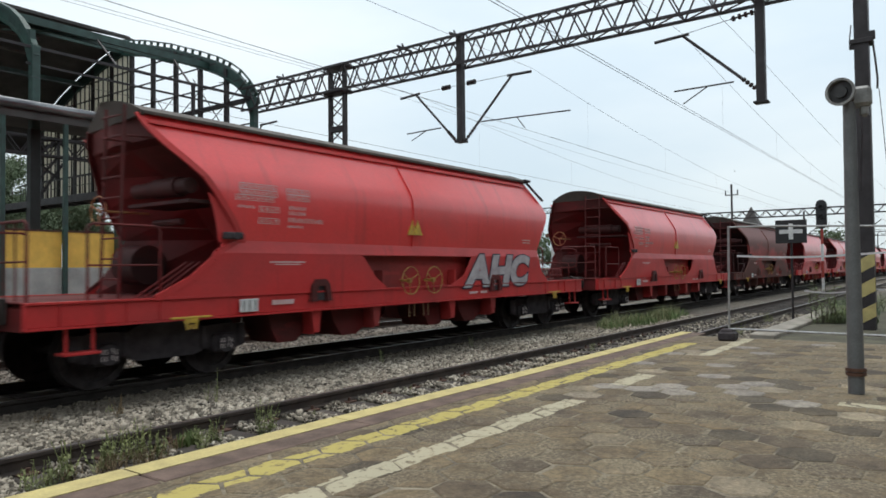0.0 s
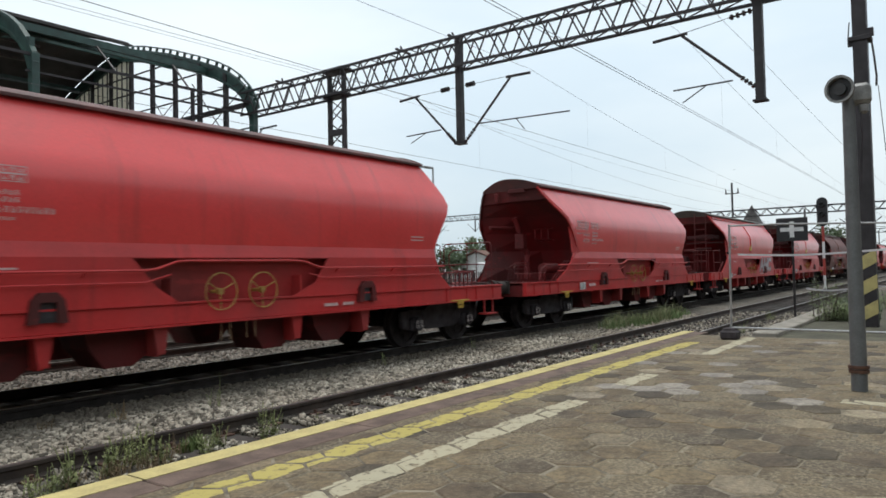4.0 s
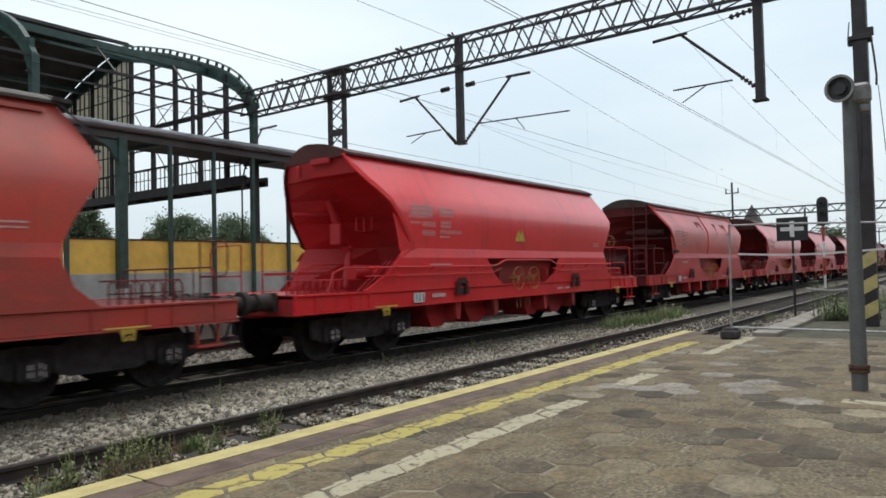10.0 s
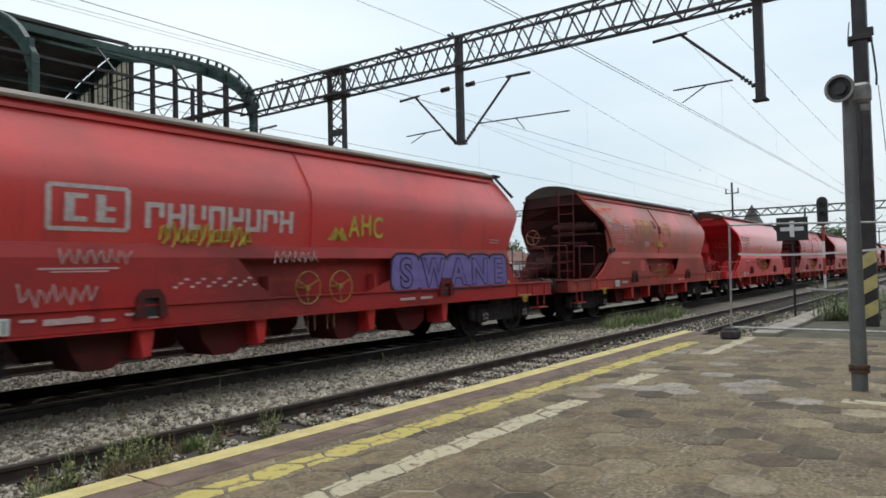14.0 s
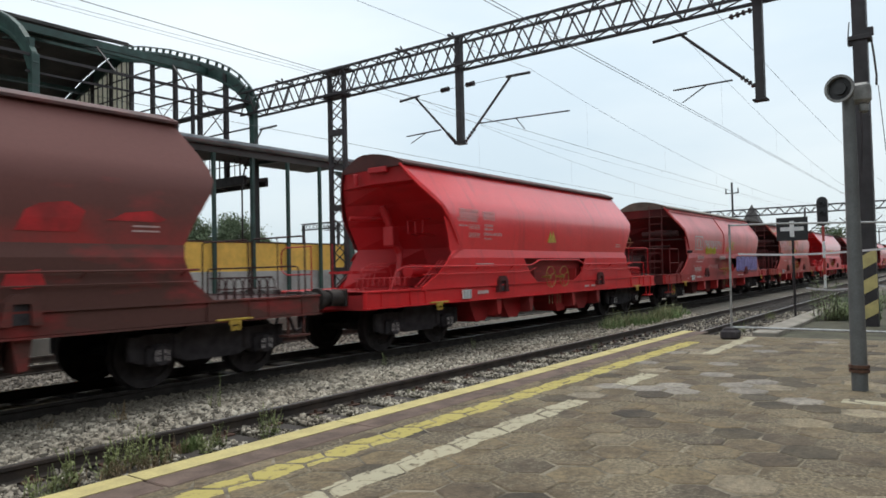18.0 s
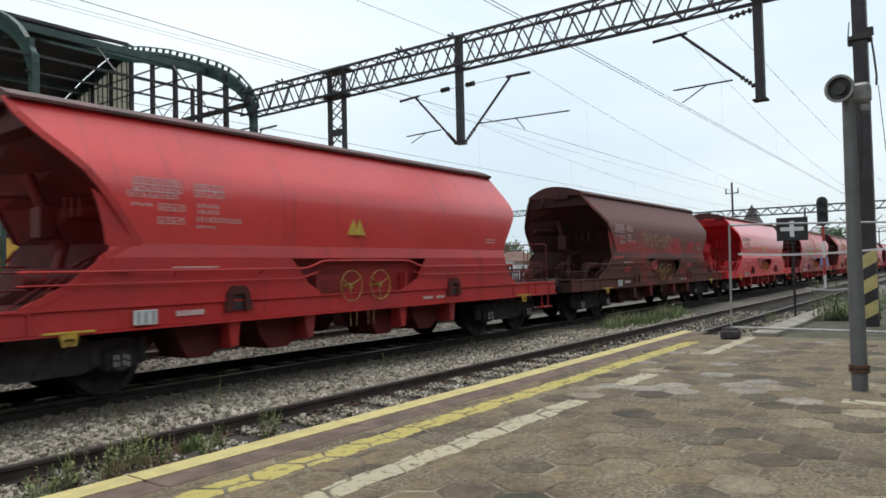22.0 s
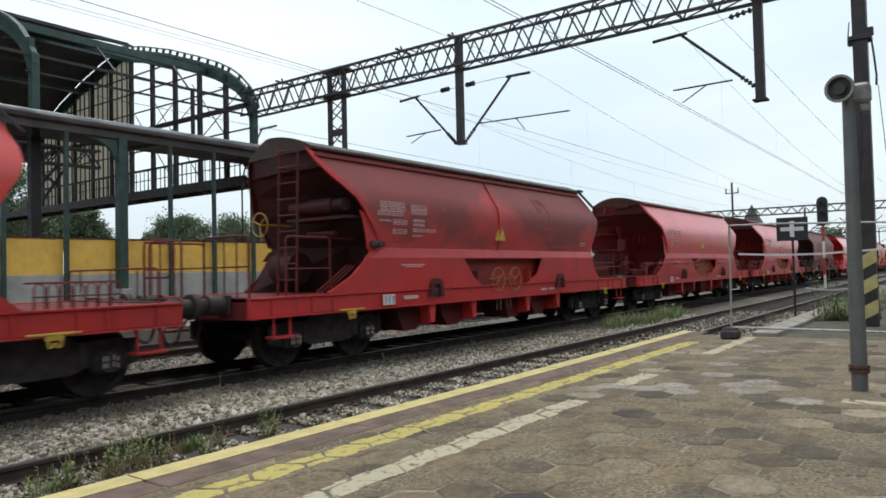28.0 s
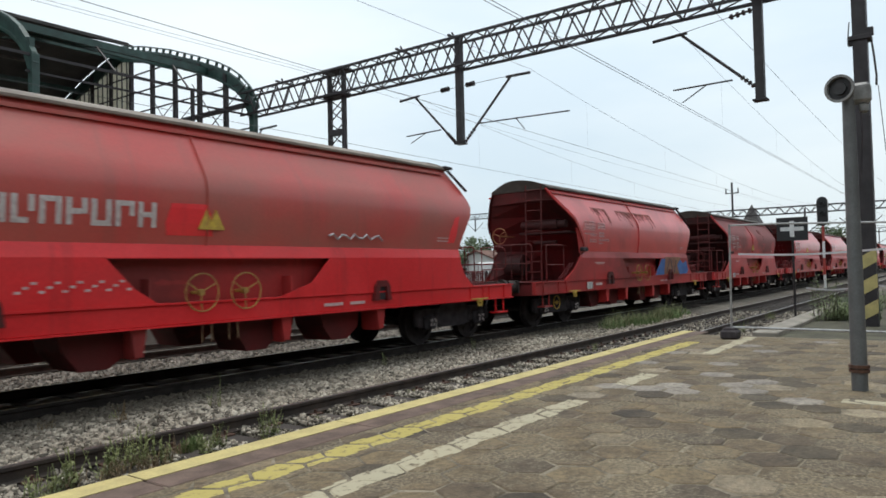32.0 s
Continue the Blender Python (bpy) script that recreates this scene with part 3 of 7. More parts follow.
def stones(name, count, box, label, lo=0.018, hi=0.045, lift=0.012, keep=None, material=None):
    """Crushed stone strewn over a stretch of ground, as one mesh."""
    rng = np.random.default_rng(len(name) + int(box[0] * 7) + int(box[2] * 13))
    base = np.array([(i, j, k) for i in (-1, 1) for j in (-1, 1) for k in (-1, 1)]) / 1.5
    faces = np.array([(0, 1, 3), (0, 3, 2), (4, 6, 7), (4, 7, 5), (0, 4, 5), (0, 5, 1), (2, 3, 7), (2, 7, 6), (0, 2, 6), (0, 6, 4), (1, 5, 7), (1, 7, 3)])
    c = np.stack([rng.uniform(box[0], box[1], count), rng.uniform(box[2], box[3], count), np.zeros(count)], 1)
    if keep is not None:
        c = c[[keep(x, y) for x, y, _ in c]]
    n = len(c)
    size = rng.uniform(lo, hi, n) * rng.choice([1, 1, 1, 1.35], n)
    c[:, 2] = BED - 0.01 + rng.uniform(-0.01, lift, n)
    v = (base[None] * rng.uniform(0.45, 1.2, (n, 8, 1)) + rng.uniform(-0.22, 0.22, (n, 8, 3))) * (size[:, None] * np.ones((1, 3)) * rng.uniform(0.7, 1.2, (n, 3)))[:, None, :]
    a, tip = rng.uniform(0, 6.28, n), rng.uniform(-0.9, 0.9, n)
    ct, st = np.cos(tip)[:, None], np.sin(tip)[:, None]
    v = np.stack([v[..., 0], v[..., 1] * ct - v[..., 2] * st, v[..., 1] * st + v[..., 2] * ct], -1)
    ca, sa = np.cos(a)[:, None], np.sin(a)[:, None]
    v = np.stack([v[..., 0] * ca - v[..., 1] * sa, v[..., 0] * sa + v[..., 1] * ca, v[..., 2]], -1) + c[:, None, :]
    f = (faces[None] + (np.arange(n) * 8)[:, None, None]).reshape(-1, 3)
    me = bpy.data.meshes.new(name)
    v = v.reshape(-1, 3)
    me.vertices.add(len(v))
    me.vertices.foreach_set("co", v.ravel())
    me.loops.add(len(f) * 3)
    me.loops.foreach_set("vertex_index", f.ravel().astype(np.int32))
    me.polygons.add(len(f))
    me.polygons.foreach_set("loop_start", np.arange(0, len(f) * 3, 3, dtype=np.int32))
    me.update(calc_edges=True)
    me.validate()
    me.materials.append(material or M_STONE)
    return tagged(new(name, me), label, "gravel", kind="stuff")


def off_sleepers(x, y):
    if 2.95 < x + 0.25 * noise.noise((x * 5, y * 5, 1.0)) < 3.75 and y < 6.25:
        return noise.noise((x * 9, y * 9, 4.0)) > 0.42
    return ((x + 3) / 0.63) % 1.0 > 0.25 and ((x + 3) / 0.63) % 1.0 < 0.75 or abs(y - 5.53) > 1.27


stones("ballast", 24000, (1.0, 9.0, 6.45, 9.0), "pale grey crushed-stone ballast between the two tracks", 0.018, 0.042, 0.02)
stones("ballast", 24000, (9.0, 24.0, 6.45, 9.0), "pale grey crushed-stone ballast between the two tracks", 0.018, 0.040, 0.02)
stones("ballast", 15000, (1.0, 12.0, 5.5, 6.42), "pale grey ballast stones heaped between the sleepers", 0.014, 0.030, keep=off_sleepers, lift=0.045)
stones("ballast", 5000, (12.0, 26.0, 3.9, 6.42), "pale grey ballast stones between the sleepers", 0.017, 0.036, keep=off_sleepers, lift=0.03)
stones("ballast", 15000, (2.0, 18.0, 10.7, 13.0), "dirty grey crushed-stone ballast beyond the train", 0.02, 0.042, material=M_STONE_DIRTY)
stones("ballast", 2600, (2.0, 16.0, 13.25, 14.6), "pale grey ballast stones in the track beyond the train", 0.03, 0.05, material=M_STONE_DIRTY)

# ---- platform ----
PLAT_END = 12.6
platform = tagged(part("platform", Form().box((PLAT_END - 24) / 2, -5.15, -0.266, PLAT_END + 24, 17.9, 0.524), M_MORTAR), "low station platform with sandy joints under its pavers", "platform", kind="structure")
part("platform_wall", Form().box((PLAT_END - 24) / 2, 3.97, -0.31, PLAT_END + 24, 0.34, 0.50), M_CONC, platform, "dirty concrete edge wall")
slab = Form().box(0, 0, 0, 1.785, 0.455, 0.09, b=0.008).mesh("coping_slab", M_COPING)
stripe = Form().box(0, 0, 0, 1.785, 0.20, 0.004).mesh("edge_stripe", M_LINE)
for i in range(-8, 6):
    x = 2.35 + 0.9 + 1.8 * i
    ob = part("coping_slab", slab, None, platform, "red-brown coping slab with a yellow edge line")
    ob.location, ob.rotation_euler = (x, 3.975, -0.045 + random.uniform(-0.003, 0.003)), (0, 0, random.uniform(-0.002, 0.002))
    st = part("edge_stripe", stripe, None, ob, "pale yellow painted line")
    st.location = (0, 0.118, 0.0475)

# ---- goods wagons ----
HALF, SILL_ENDS = 7.575, (-6.68, 7.37)
# Heights over the rail, half widths, and the ends of the hopper at each height.
UPPER = ((3.62, 0.98, -5.06, 5.14), (3.42, 1.105, -4.98, 5.24), (3.20, 1.24, -4.79, 5.35), (2.98, 1.375, -4.55, 5.43), (2.80, 1.47, -4.37, 5.44), (2.62, 1.49, -4.22, 5.38),
         (2.40, 1.49, -4.05, 5.24), (2.20, 1.475, -3.90, 5.12), (2.04, 1.45, -3.80, 5.05), (1.915, 1.435, -3.78, 5.0))
LOWER = ((1.75, 1.505, -4.20, 4.95), (1.66, 1.505, -4.26, 4.97), (1.40, 1.505, -4.60, 5.10), (1.15, 1.505, -5.12, 5.42))
SHEET = (0.06, 0.07, 0.12, 0.22, 0.34, 0.46, 0.58, 0.70, 0.80, 0.85, 0.88)  # how far the sloping end sheet lies behind the side's edge
CACHE = {}


def side_y(z):
    """Where the side sheet towards the platform lies at a height."""
    for (a, w, _, _), (b, v, _, _) in zip(UPPER, UPPER[1:]):
        if b <= z <= a:
            return -(v + (w - v) * (z - b) / (a - b))
    return -1.445 if z > 1.98 else -1.505


def on_side(fm, outline, lift=0.006):
    """A thin flake of paint that follows the curved side, cut into level strips; outline by points along and up it."""
    zs = [p[1] for p in outline]
    lo, hi = min(zs), max(zs)
    levels = sorted({round(z, 4) for z in zs} | {z for z, _, _, _ in UPPER if lo < z < hi})
    pairs = list(zip(outline, outline[1:] + outline[:1]))

    def reach(z, up):
        q = z + (1e-4 if up else -1e-4)
        xs = [a[0] + (b[0] - a[0]) * (q - a[1]) / (b[1] - a[1]) for a, b in pairs if (a[1] - q) * (b[1] - q) < 0]
        return (min(xs), max(xs)) if xs else None
    for z0, z1 in zip(levels, levels[1:]):
        low, top = reach(z0, True), reach(z1, False)
        if z1 - z0 < 0.003 or not low or not top:
            continue
        y0, y1 = side_y(z0 + 1e-5), side_y(z1 - 1e-5)
        v = [(x, y - d, z) for d in (lift, -0.003) for x, y, z in ((low[0], y0, z0), (low[1], y0, z0), (top[1], y1, z1), (top[0], y1, z1))]
        fm.add(v, [(0, 1, 2, 3), (7, 6, 5, 4), (0, 4, 5, 1), (1, 5, 6, 2), (2, 6, 7, 3), (3, 7, 4, 0)])
    return fm


def side_bar(fm, x0, x1, z0, z1):
    """A thin painted bar lying on the side sheet."""
    return on_side(fm, [(x0, z0), (x1, z0), (x1, z1), (x0, z1)])


STRETCH = [0.0]


def longer(x):
    """How far a point of a wagon moves outward on the longer kind."""
    if x < 0:
        return STRETCH[0] * max(-1.0, min(0.0, (x + 1.2) / 2.3))
    if x > 5.4:
        return STRETCH[0] * (1.5 - 0.5 * min(1.0, (x - 5.4) / 1.1))
    return STRETCH[0] * 1.5 * max(0.0, min(1.0, (x - 1.2) / 2.8))


def shared(key, build, material, smooth=0.0, rigid=False):
    """One mesh for a part that is alike on many wagons, copied only where its paint differs."""
    key = (STRETCH[0],) + key
    if key not in CACHE:
        form = build()
        if STRETCH[0]:
            xs_ = [p[0] for p in form.v]
            mid = (min(xs_) + max(xs_)) / 2
            form.v = [(p[0] + longer(mid if rigid else p[0]), p[1], p[2]) for p in form.v]
        CACHE[key] = form.mesh(key[-1], material, smooth)
    me = CACHE[key]
    if me.materials[0] is material:
        return me
    other = (key, material.name)
    if other not in CACHE:
        CACHE[other] = me.copy()
        CACHE[other].materials[0] = material
    return CACHE[other]


FAR_SHIFT = ((2.0, -0.25), (2.33, -0.16), (2.58, -0.13), (2.8, -0.03), (3.1, 0.13), (3.4, 0.24), (3.62, 0.28))


def far_side(p):
    """The side away from the platform is narrower, and its end edge stands steeper."""
    x, y, z = p
    if y <= 0:
        return (x, y, z)
    shift = 0.0
    if z >= 3.62:
        shift = FAR_SHIFT[-1][1]
    for (a, s), (b, t) in zip(FAR_SHIFT, FAR_SHIFT[1:]):
        if a <= z < b:
            shift = s + (t - s) * (z - a) / (b - a)
    return (x + (shift * min(1.0, y / 0.9) if x < -2.5 else 0.0), y * 0.85, z)


def hopper_form():
    fm = Form()
    cols = 12
    for side in (-1, 1):
        v, f = [], []
        for z, w, a, b in UPPER:
            v += [(a + (b - a) * i / cols, side * w, z) for i in range(cols + 1)]
        for k in range(len(UPPER) - 1):
            for i in range(cols):
                q = k * (cols + 1) + i
                f.append((q, q + 1, q + cols + 2, q + cols + 1))
        fm.add(v, f)
    v, f = [], []
    rows = UPPER + ((1.20, 1.45, -4.1, 4.9),)
    for r, deep in zip(rows, SHEET):
        v += [(r[3], -r[1], r[0]), (r[3] - 0.3 * deep, -r[1] + 0.07, r[0]), (r[3] - 0.3 * deep, 0, r[0]), (r[3] - 0.3 * deep, r[1] - 0.07, r[0]), (r[3], r[1], r[0])]
    for k in range(len(rows) - 1):
        f += [(k * 5 + i, k * 5 + i + 1, k * 5 + i + 6, k * 5 + i + 5) for i in range(4)]
    fm.add(v, f)
    fm.v = [far_side(p) for p in fm.v]
    return fm


def end_wall_form():
    """The steep end sheet, deep behind the edges of the sides, hung from an upright panel under the roof."""
    fm = Form()
    rows = ((3.62, -4.92, 0.97), (3.30, -4.86, 1.16), (3.27, -4.60, 1.18), (2.95, -4.10, 1.36), (2.5, -3.55, 1.46), (2.0, -3.15, 1.40), (1.16, -2.85, 1.45))
    v = []
    for z, x, w in rows:
        edge = np.interp(z, *zip(*[(r[0], r[2]) for r in reversed(UPPER + ((1.1, 1.5, -4.6, 0.0),))]))
        v += [(x, -w, z), (x, 0, z), (x + (edge - x) * 0.97, w, z)]
    f = [(3 * k + i, 3 * k + i + 1, 3 * k + i + 4, 3 * k + i + 3) for k in range(len(rows) - 1) for i in range(2)]
    fm.add(v, f)
    fm.v = [far_side(p) for p in fm.v]
    return fm


def roof_form():
    fm = Form()
    x0, x1 = -5.04, 5.16
    arc = [(y, 3.645 + 0.235 * (1 - (abs(y) / 1.03) ** 2.2)) for y in [-1.03 + 2.06 * i / 20 for i in range(21)]]
    fm.prism(arc + [(1.03, 3.61), (-1.03, 3.61)], "x", x0, x1)
    for y in (-1.045, 1.045):
        fm.box((x0 + x1) / 2, y, 3.625, x1 - x0, 0.04, 0.05, b=0.008)
    for x in (x0, x1):
        fm.prism([(y * 1.01, z + 0.008) for y, z in arc] + [(1.04, 3.59), (-1.04, 3.59)], "x", x - 0.03, x + 0.03)
    fm.v = [far_side(p) for p in fm.v]
    return fm


def skirt_form(side):
    """The lower side plate, with its cut-out for the hand brake wheels on one side."""
    left = [(r[2] if side < 0 else -4.0 + (r[2] + 4.13) * 0.6, r[0]) for r in LOWER]
    right = [(r[3], r[0]) for r in reversed(LOWER)]
    if side < 0:
        poly = left + [(-0.62, 1.15), (-0.95, 1.36), (-1.28, 1.735), (2.05, 1.735), (1.78, 1.36), (1.28, 1.15)] + right
    else:
        poly = left + right
    y = 1.497 * side
    fm = Form().prism(poly, "y", y - 0.012, y + 0.012)
    a, b = UPPER[-1], LOWER[0]
    fm.add([(a[2] - 0.3, side * a[1], a[0] + 0.02), (a[3], side * a[1], a[0]), (b[3], side * b[1], b[0]), (b[2], side * b[1], b[0])], [(0, 1, 2, 3)])
    fm.v = [far_side(p) for p in fm.v]
    return fm


def arc_ring(c, r, tube, n=28):
    return [(c[0] + r * math.cos(2 * math.pi * i / n), c[1], c[2] + r * math.sin(2 * math.pi * i / n)) for i in range(n)]


WHEELS = []


def bogie_parts(wagon, x):
    keep, STRETCH[0] = STRETCH[0], 0.0
    bogie = part("bogie", shared(("bogie",), lambda: Form().box(0, 0, 0.62, 0.42, 2.0, 0.26, b=0.04).box(0, 0, 0.80, 0.9, 0.9, 0.10, b=0.03).rod((0, 0, 0.6), (0, 0, 0.92), 0.2, 12), M_BLACK), None, wagon, "black sooty two-axle bogie")
    bogie.location.x = x + math.copysign(keep, x)

    def frame_plate(s):
        poly = [(-1.25, 0.40), (-1.25, 0.68), (-1.05, 0.74), (-0.55, 0.72), (-0.32, 0.84), (0.32, 0.84), (0.55, 0.72), (1.05, 0.74), (1.25, 0.68), (1.25, 0.40), (1.12, 0.36), (0.62, 0.40), (0.42, 0.33), (-0.42, 0.33), (-0.62, 0.40), (-1.12, 0.36)]
        fm = Form().prism(poly, "y", s * 1.0 - 0.05, s * 1.0 + 0.05)
        for q in (-1.22, -0.58, 0.58, 1.22):
            fm.rod((q, s * 1.03, 0.42), (q, s * 1.03, 0.72), 0.07, 10)
        return fm

    for s in (-1, 1):
        part("side_frame", shared(("side_frame%d" % s, "side_frame"), lambda: frame_plate(s), M_BLACK), None, bogie)
        for a in (-0.87, 0.87):
            def box_form():
                return Form().box(a, s * 1.05, 0.46, 0.36, 0.18, 0.28, b=0.04).disc((a, s * 1.15, 0.46), (0, 1, 0), 0.13, 0.05, 16)
            axle_box = part("axle_box", shared(("axle_box%d%d" % (s, a > 0), "axle_box"), box_form, M_BLACK), None, bogie, "black axle box with white chalk bars")
            if s < 0:
                for i, (q, z) in enumerate(((-0.085, 0.46), (-0.04, 0.46), (0.045, 0.47), (0.095, 0.45))):
                    part("chalk_bar", shared(("chalk%d%d" % (a > 0, i), "chalk_bar"), lambda: Form().box(a + q, -1.178, z + 0.042, 0.014, 0.008, 0.062).box(a + q, -1.178, z - 0.042, 0.014, 0.008, 0.062), M_WHITE), None, bogie)
    for a in (-0.87, 0.87):
        def wheelset():
            fm = Form().rod((0, -1.1, 0), (0, 1.1, 0), 0.08, 12)
            for s in (-1, 1):
                fm.disc((0, s * 0.75, 0), (0, 1, 0), 0.46, 0.12, 28, 0.36).disc((0, s * 0.745, 0), (0, 1, 0), 0.38, 0.05, 28).disc((0, s * 0.675, 0), (0, 1, 0), 0.49, 0.03, 28, 0.36).disc((0, s * 0.80, 0), (0, 1, 0), 0.17, 0.10, 16)
                for k in range(6):
                    c = (0.27 * math.cos(k * math.pi / 3), s * 0.772, 0.27 * math.sin(k * math.pi / 3))
                    fm.disc(c, (0, 1, 0), 0.045, 0.02, 10)
            return fm
        wheels = part("wheelset", shared(("wheelset",), wheelset, M_STEEL, 40), None, bogie, "steel wheelset with dark worn wheels")
        wheels.location = (a, 0, 0.46)
        WHEELS.append((wagon, wheels))
    STRETCH[0] = keep
    return bogie


def hopper_wagon(x_rest, kind, paint, label, cover=None, marks=(), low=None):
    """A four-axle covered hopper wagon about its middle; kind "ladder" or "handrail"."""
    mat, cover, STRETCH[0] = M_PAINT[low or paint], cover or M_COVER, 0.75 if "long" in marks else 0.0
    w = thing("hopper_wagon", label, "hopper wagon", "wagons of the goods train", at=(x_rest, TRACKS[1], RAIL))
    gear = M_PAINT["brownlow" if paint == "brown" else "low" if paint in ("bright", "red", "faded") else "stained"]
    # Chutes and end fittings get shade as well as dirt in their colour.
    dirty = M_PAINT["endsootshade" if paint == "brown" else "brightend" if paint == "bright" else "end"]
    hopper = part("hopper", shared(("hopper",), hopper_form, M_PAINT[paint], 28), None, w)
    # The end wall's paint is darkened for the shade it hangs in.
    part("end_wall", shared(("end_wall",), end_wall_form, M_PAINT["endsootshade" if paint in ("rust", "stained", "brown") else "brightend" if paint == "bright" else "end"]), None, w, "sloping end wall in the shade of the roof")
    if kind == "ladder":
        part("end_cylinder", shared(("end_cylinder",), lambda: Form().rod((-4.45, -1.25, 2.68), (-4.45, 0.1, 2.68), 0.11, 14).rod((-4.45, -1.0, 2.68), (-4.45, -0.4, 2.68), 0.14, 14).box(-4.2, -0.6, 2.46, 0.7, 1.5, 0.05).rod((-4.35, -0.9, 2.2), (-4.35, -0.2, 2.2), 0.05, 8).rod((-4.2, 0.2, 1.6), (-4.2, 0.75, 1.6), 0.3, 16), M_PAINT["endsootshade"], 40), None, w, "dirty pressure cylinder and pipes on the end wall")
    part("roof_cover", shared(("roof_cover",), roof_form, cover, 30), None, w, "dull curved roof cover")
    for s in (-1, 1):
        part("lower_side", shared(("skirt%d" % s, "lower_side"), lambda: skirt_form(s), mat), None, w)
        def rim():
            fm = Form()
            pts = [(r[2] - 0.012, s * (r[1] - 0.005), r[0]) for r in UPPER] + [((r[2] if s < 0 else -4.0 + (r[2] + 4.13) * 0.6) - 0.012, s * r[1], r[0]) for r in LOWER]
            for p, q in zip(pts, pts[1:]):
                fm.span(p, q, 0.085, 0.035, up=(0, 1, 0))
            fm.v = [far_side(p) for p in fm.v]
            return fm
        # The far rim's darker paint carries the shade inside the end.
        part("end_rim", shared(("rim%d" % s, "end_rim"), rim, mat if s < 0 else M_PAINT["brownlow" if paint == "brown" else "end"]), None, w)
        def sill():
            x, n = sum(SILL_ENDS) / 2, SILL_ENDS[1] - SILL_ENDS[0]
            fm = Form().box(x, s * 1.44, 1.005, n, 0.10, 0.27, b=0.012).box(x, s * 1.46, 1.15, n, 0.13, 0.025).box(x, s * 1.46, 0.862, n, 0.13, 0.025)
            for q in (-6.3, -5.5, -5.05, 5.3, 6.0, 6.35, 7.0):
                fm.box(q, s * 1.47, 1.005, 0.025, 0.09, 0.27)
            return fm
        part("side_sill", shared(("sill%d" % s, "side_sill"), sill, mat), None, w)
        for q in (-2.30, 2.93):
            def pad():
                y = s * 1.525
                return Form().prism([(q - 0.22, 1.0), (q - 0.18, 1.26), (q - 0.10, 1.35), (q + 0.10, 1.35), (q + 0.18, 1.26), (q + 0.22, 1.0), (q + 0.11, 1.0), (q + 0.09, 1.24), (q - 0.09, 1.24), (q - 0.11, 1.0)], "y", y - 0.05, y + 0.05)
            part("jacking_bracket", shared(("jack%d%d" % (s, q > 0), "jacking_bracket"), pad, M_PAINT["brownlow" if paint == "brown" else "end"], rigid=True), None, w)
            # A black plate stands in for the shaded hollow of the pocket.
            def pocket():
                return Form().box(q, s * 1.512, 1.13, 0.20, 0.02, 0.24)
            part("jacking_pocket", shared(("pock%d%d" % (s, q > 0), "jacking_pocket"), pocket, M_BLACK, rigid=True), None, w)
    part("end_gusset", shared(("gusset", "end_gusset"), lambda: Form().prism([(-4.15, 1.90), (-4.17, 2.05), (-4.19, 2.18), (-4.25, 2.40), (-4.32, 2.58), (-4.05, 2.41), (-3.70, 2.0), (-3.70, 1.90)], "y", -1.458, -1.438), mat), None, w, "gusset plate behind the edge of the side")
    def recess():
        return Form().box(0.38, -1.27, 1.44, 3.6, 0.03, 0.66).box(0.38, -1.38, 1.75, 3.5, 0.22, 0.02).box(-0.72, -1.38, 1.3, 0.04, 0.2, 0.35).box(1.5, -1.38, 1.3, 0.04, 0.2, 0.35)
    # Painted darker than most sides, so its shade is put into colour.
    part("brake_recess", shared(("recess",), recess, M_PAINT["brownlow" if paint == "brown" else "low"]), None, w, "shaded recess behind the hand brake wheels")
    def floor():
        return Form().box(0.345, 0, 1.125, 14.03, 2.86, 0.05).box(-6.60, 0, 1.0, 0.14, 2.9, 0.34, b=0.01).box(7.29, 0, 1.0, 0.14, 2.9, 0.34, b=0.01).box(0.345, 0, 0.92, 13.6, 0.4, 0.3)
    part("underframe", shared(("underframe",), floor, dirty), None, w, "dirty steel underframe and end decks")
    # discharge chutes, in a darkened paint that stands for the shade under the sill
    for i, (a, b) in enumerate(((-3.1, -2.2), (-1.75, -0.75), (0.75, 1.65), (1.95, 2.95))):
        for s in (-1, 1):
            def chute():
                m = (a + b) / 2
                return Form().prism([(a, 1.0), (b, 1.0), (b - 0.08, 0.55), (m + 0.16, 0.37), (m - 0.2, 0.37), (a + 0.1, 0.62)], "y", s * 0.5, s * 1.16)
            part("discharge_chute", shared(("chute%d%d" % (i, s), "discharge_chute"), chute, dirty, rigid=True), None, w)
    # buffers and couplings
    for e, end in zip((-1, 1), SILL_ENDS):
        for s in (-1, 1):
            def buffer():
                x, y = end, s * 0.875
                return Form().rod((x, y, 1.06), (x + e * 0.33, y, 1.06), 0.145, 18, 0.135).rod((x + e * 0.3, y, 1.06), (x + e * 0.5, y, 1.06), 0.115, 18).disc((x + e * 0.32, y, 1.06), (1, 0, 0), 0.152, 0.04, 20).disc((x + e * 0.525, y, 1.06), (1, 0, 0), 0.185, 0.05, 22).box(x + e * 0.03, y, 1.06, 0.05, 0.36, 0.3, b=0.01)
            part("buffer", shared(("buf%d%d" % (e, s), "buffer"), buffer, M_BUFFER, 35, rigid=True), None, w, "dusty dark grey buffer")
            def step():
                x = 6.93 if e > 0 else -6.05
                return Form().span((x - 0.16, s * 1.42, 0.9), (x - 0.16, s * 1.42, 0.55), 0.03, 0.03).span((x + 0.16, s * 1.42, 0.9), (x + 0.16, s * 1.42, 0.55), 0.03, 0.03).box(x, s * 1.40, 0.55, 0.44, 0.22, 0.035, b=0.006)
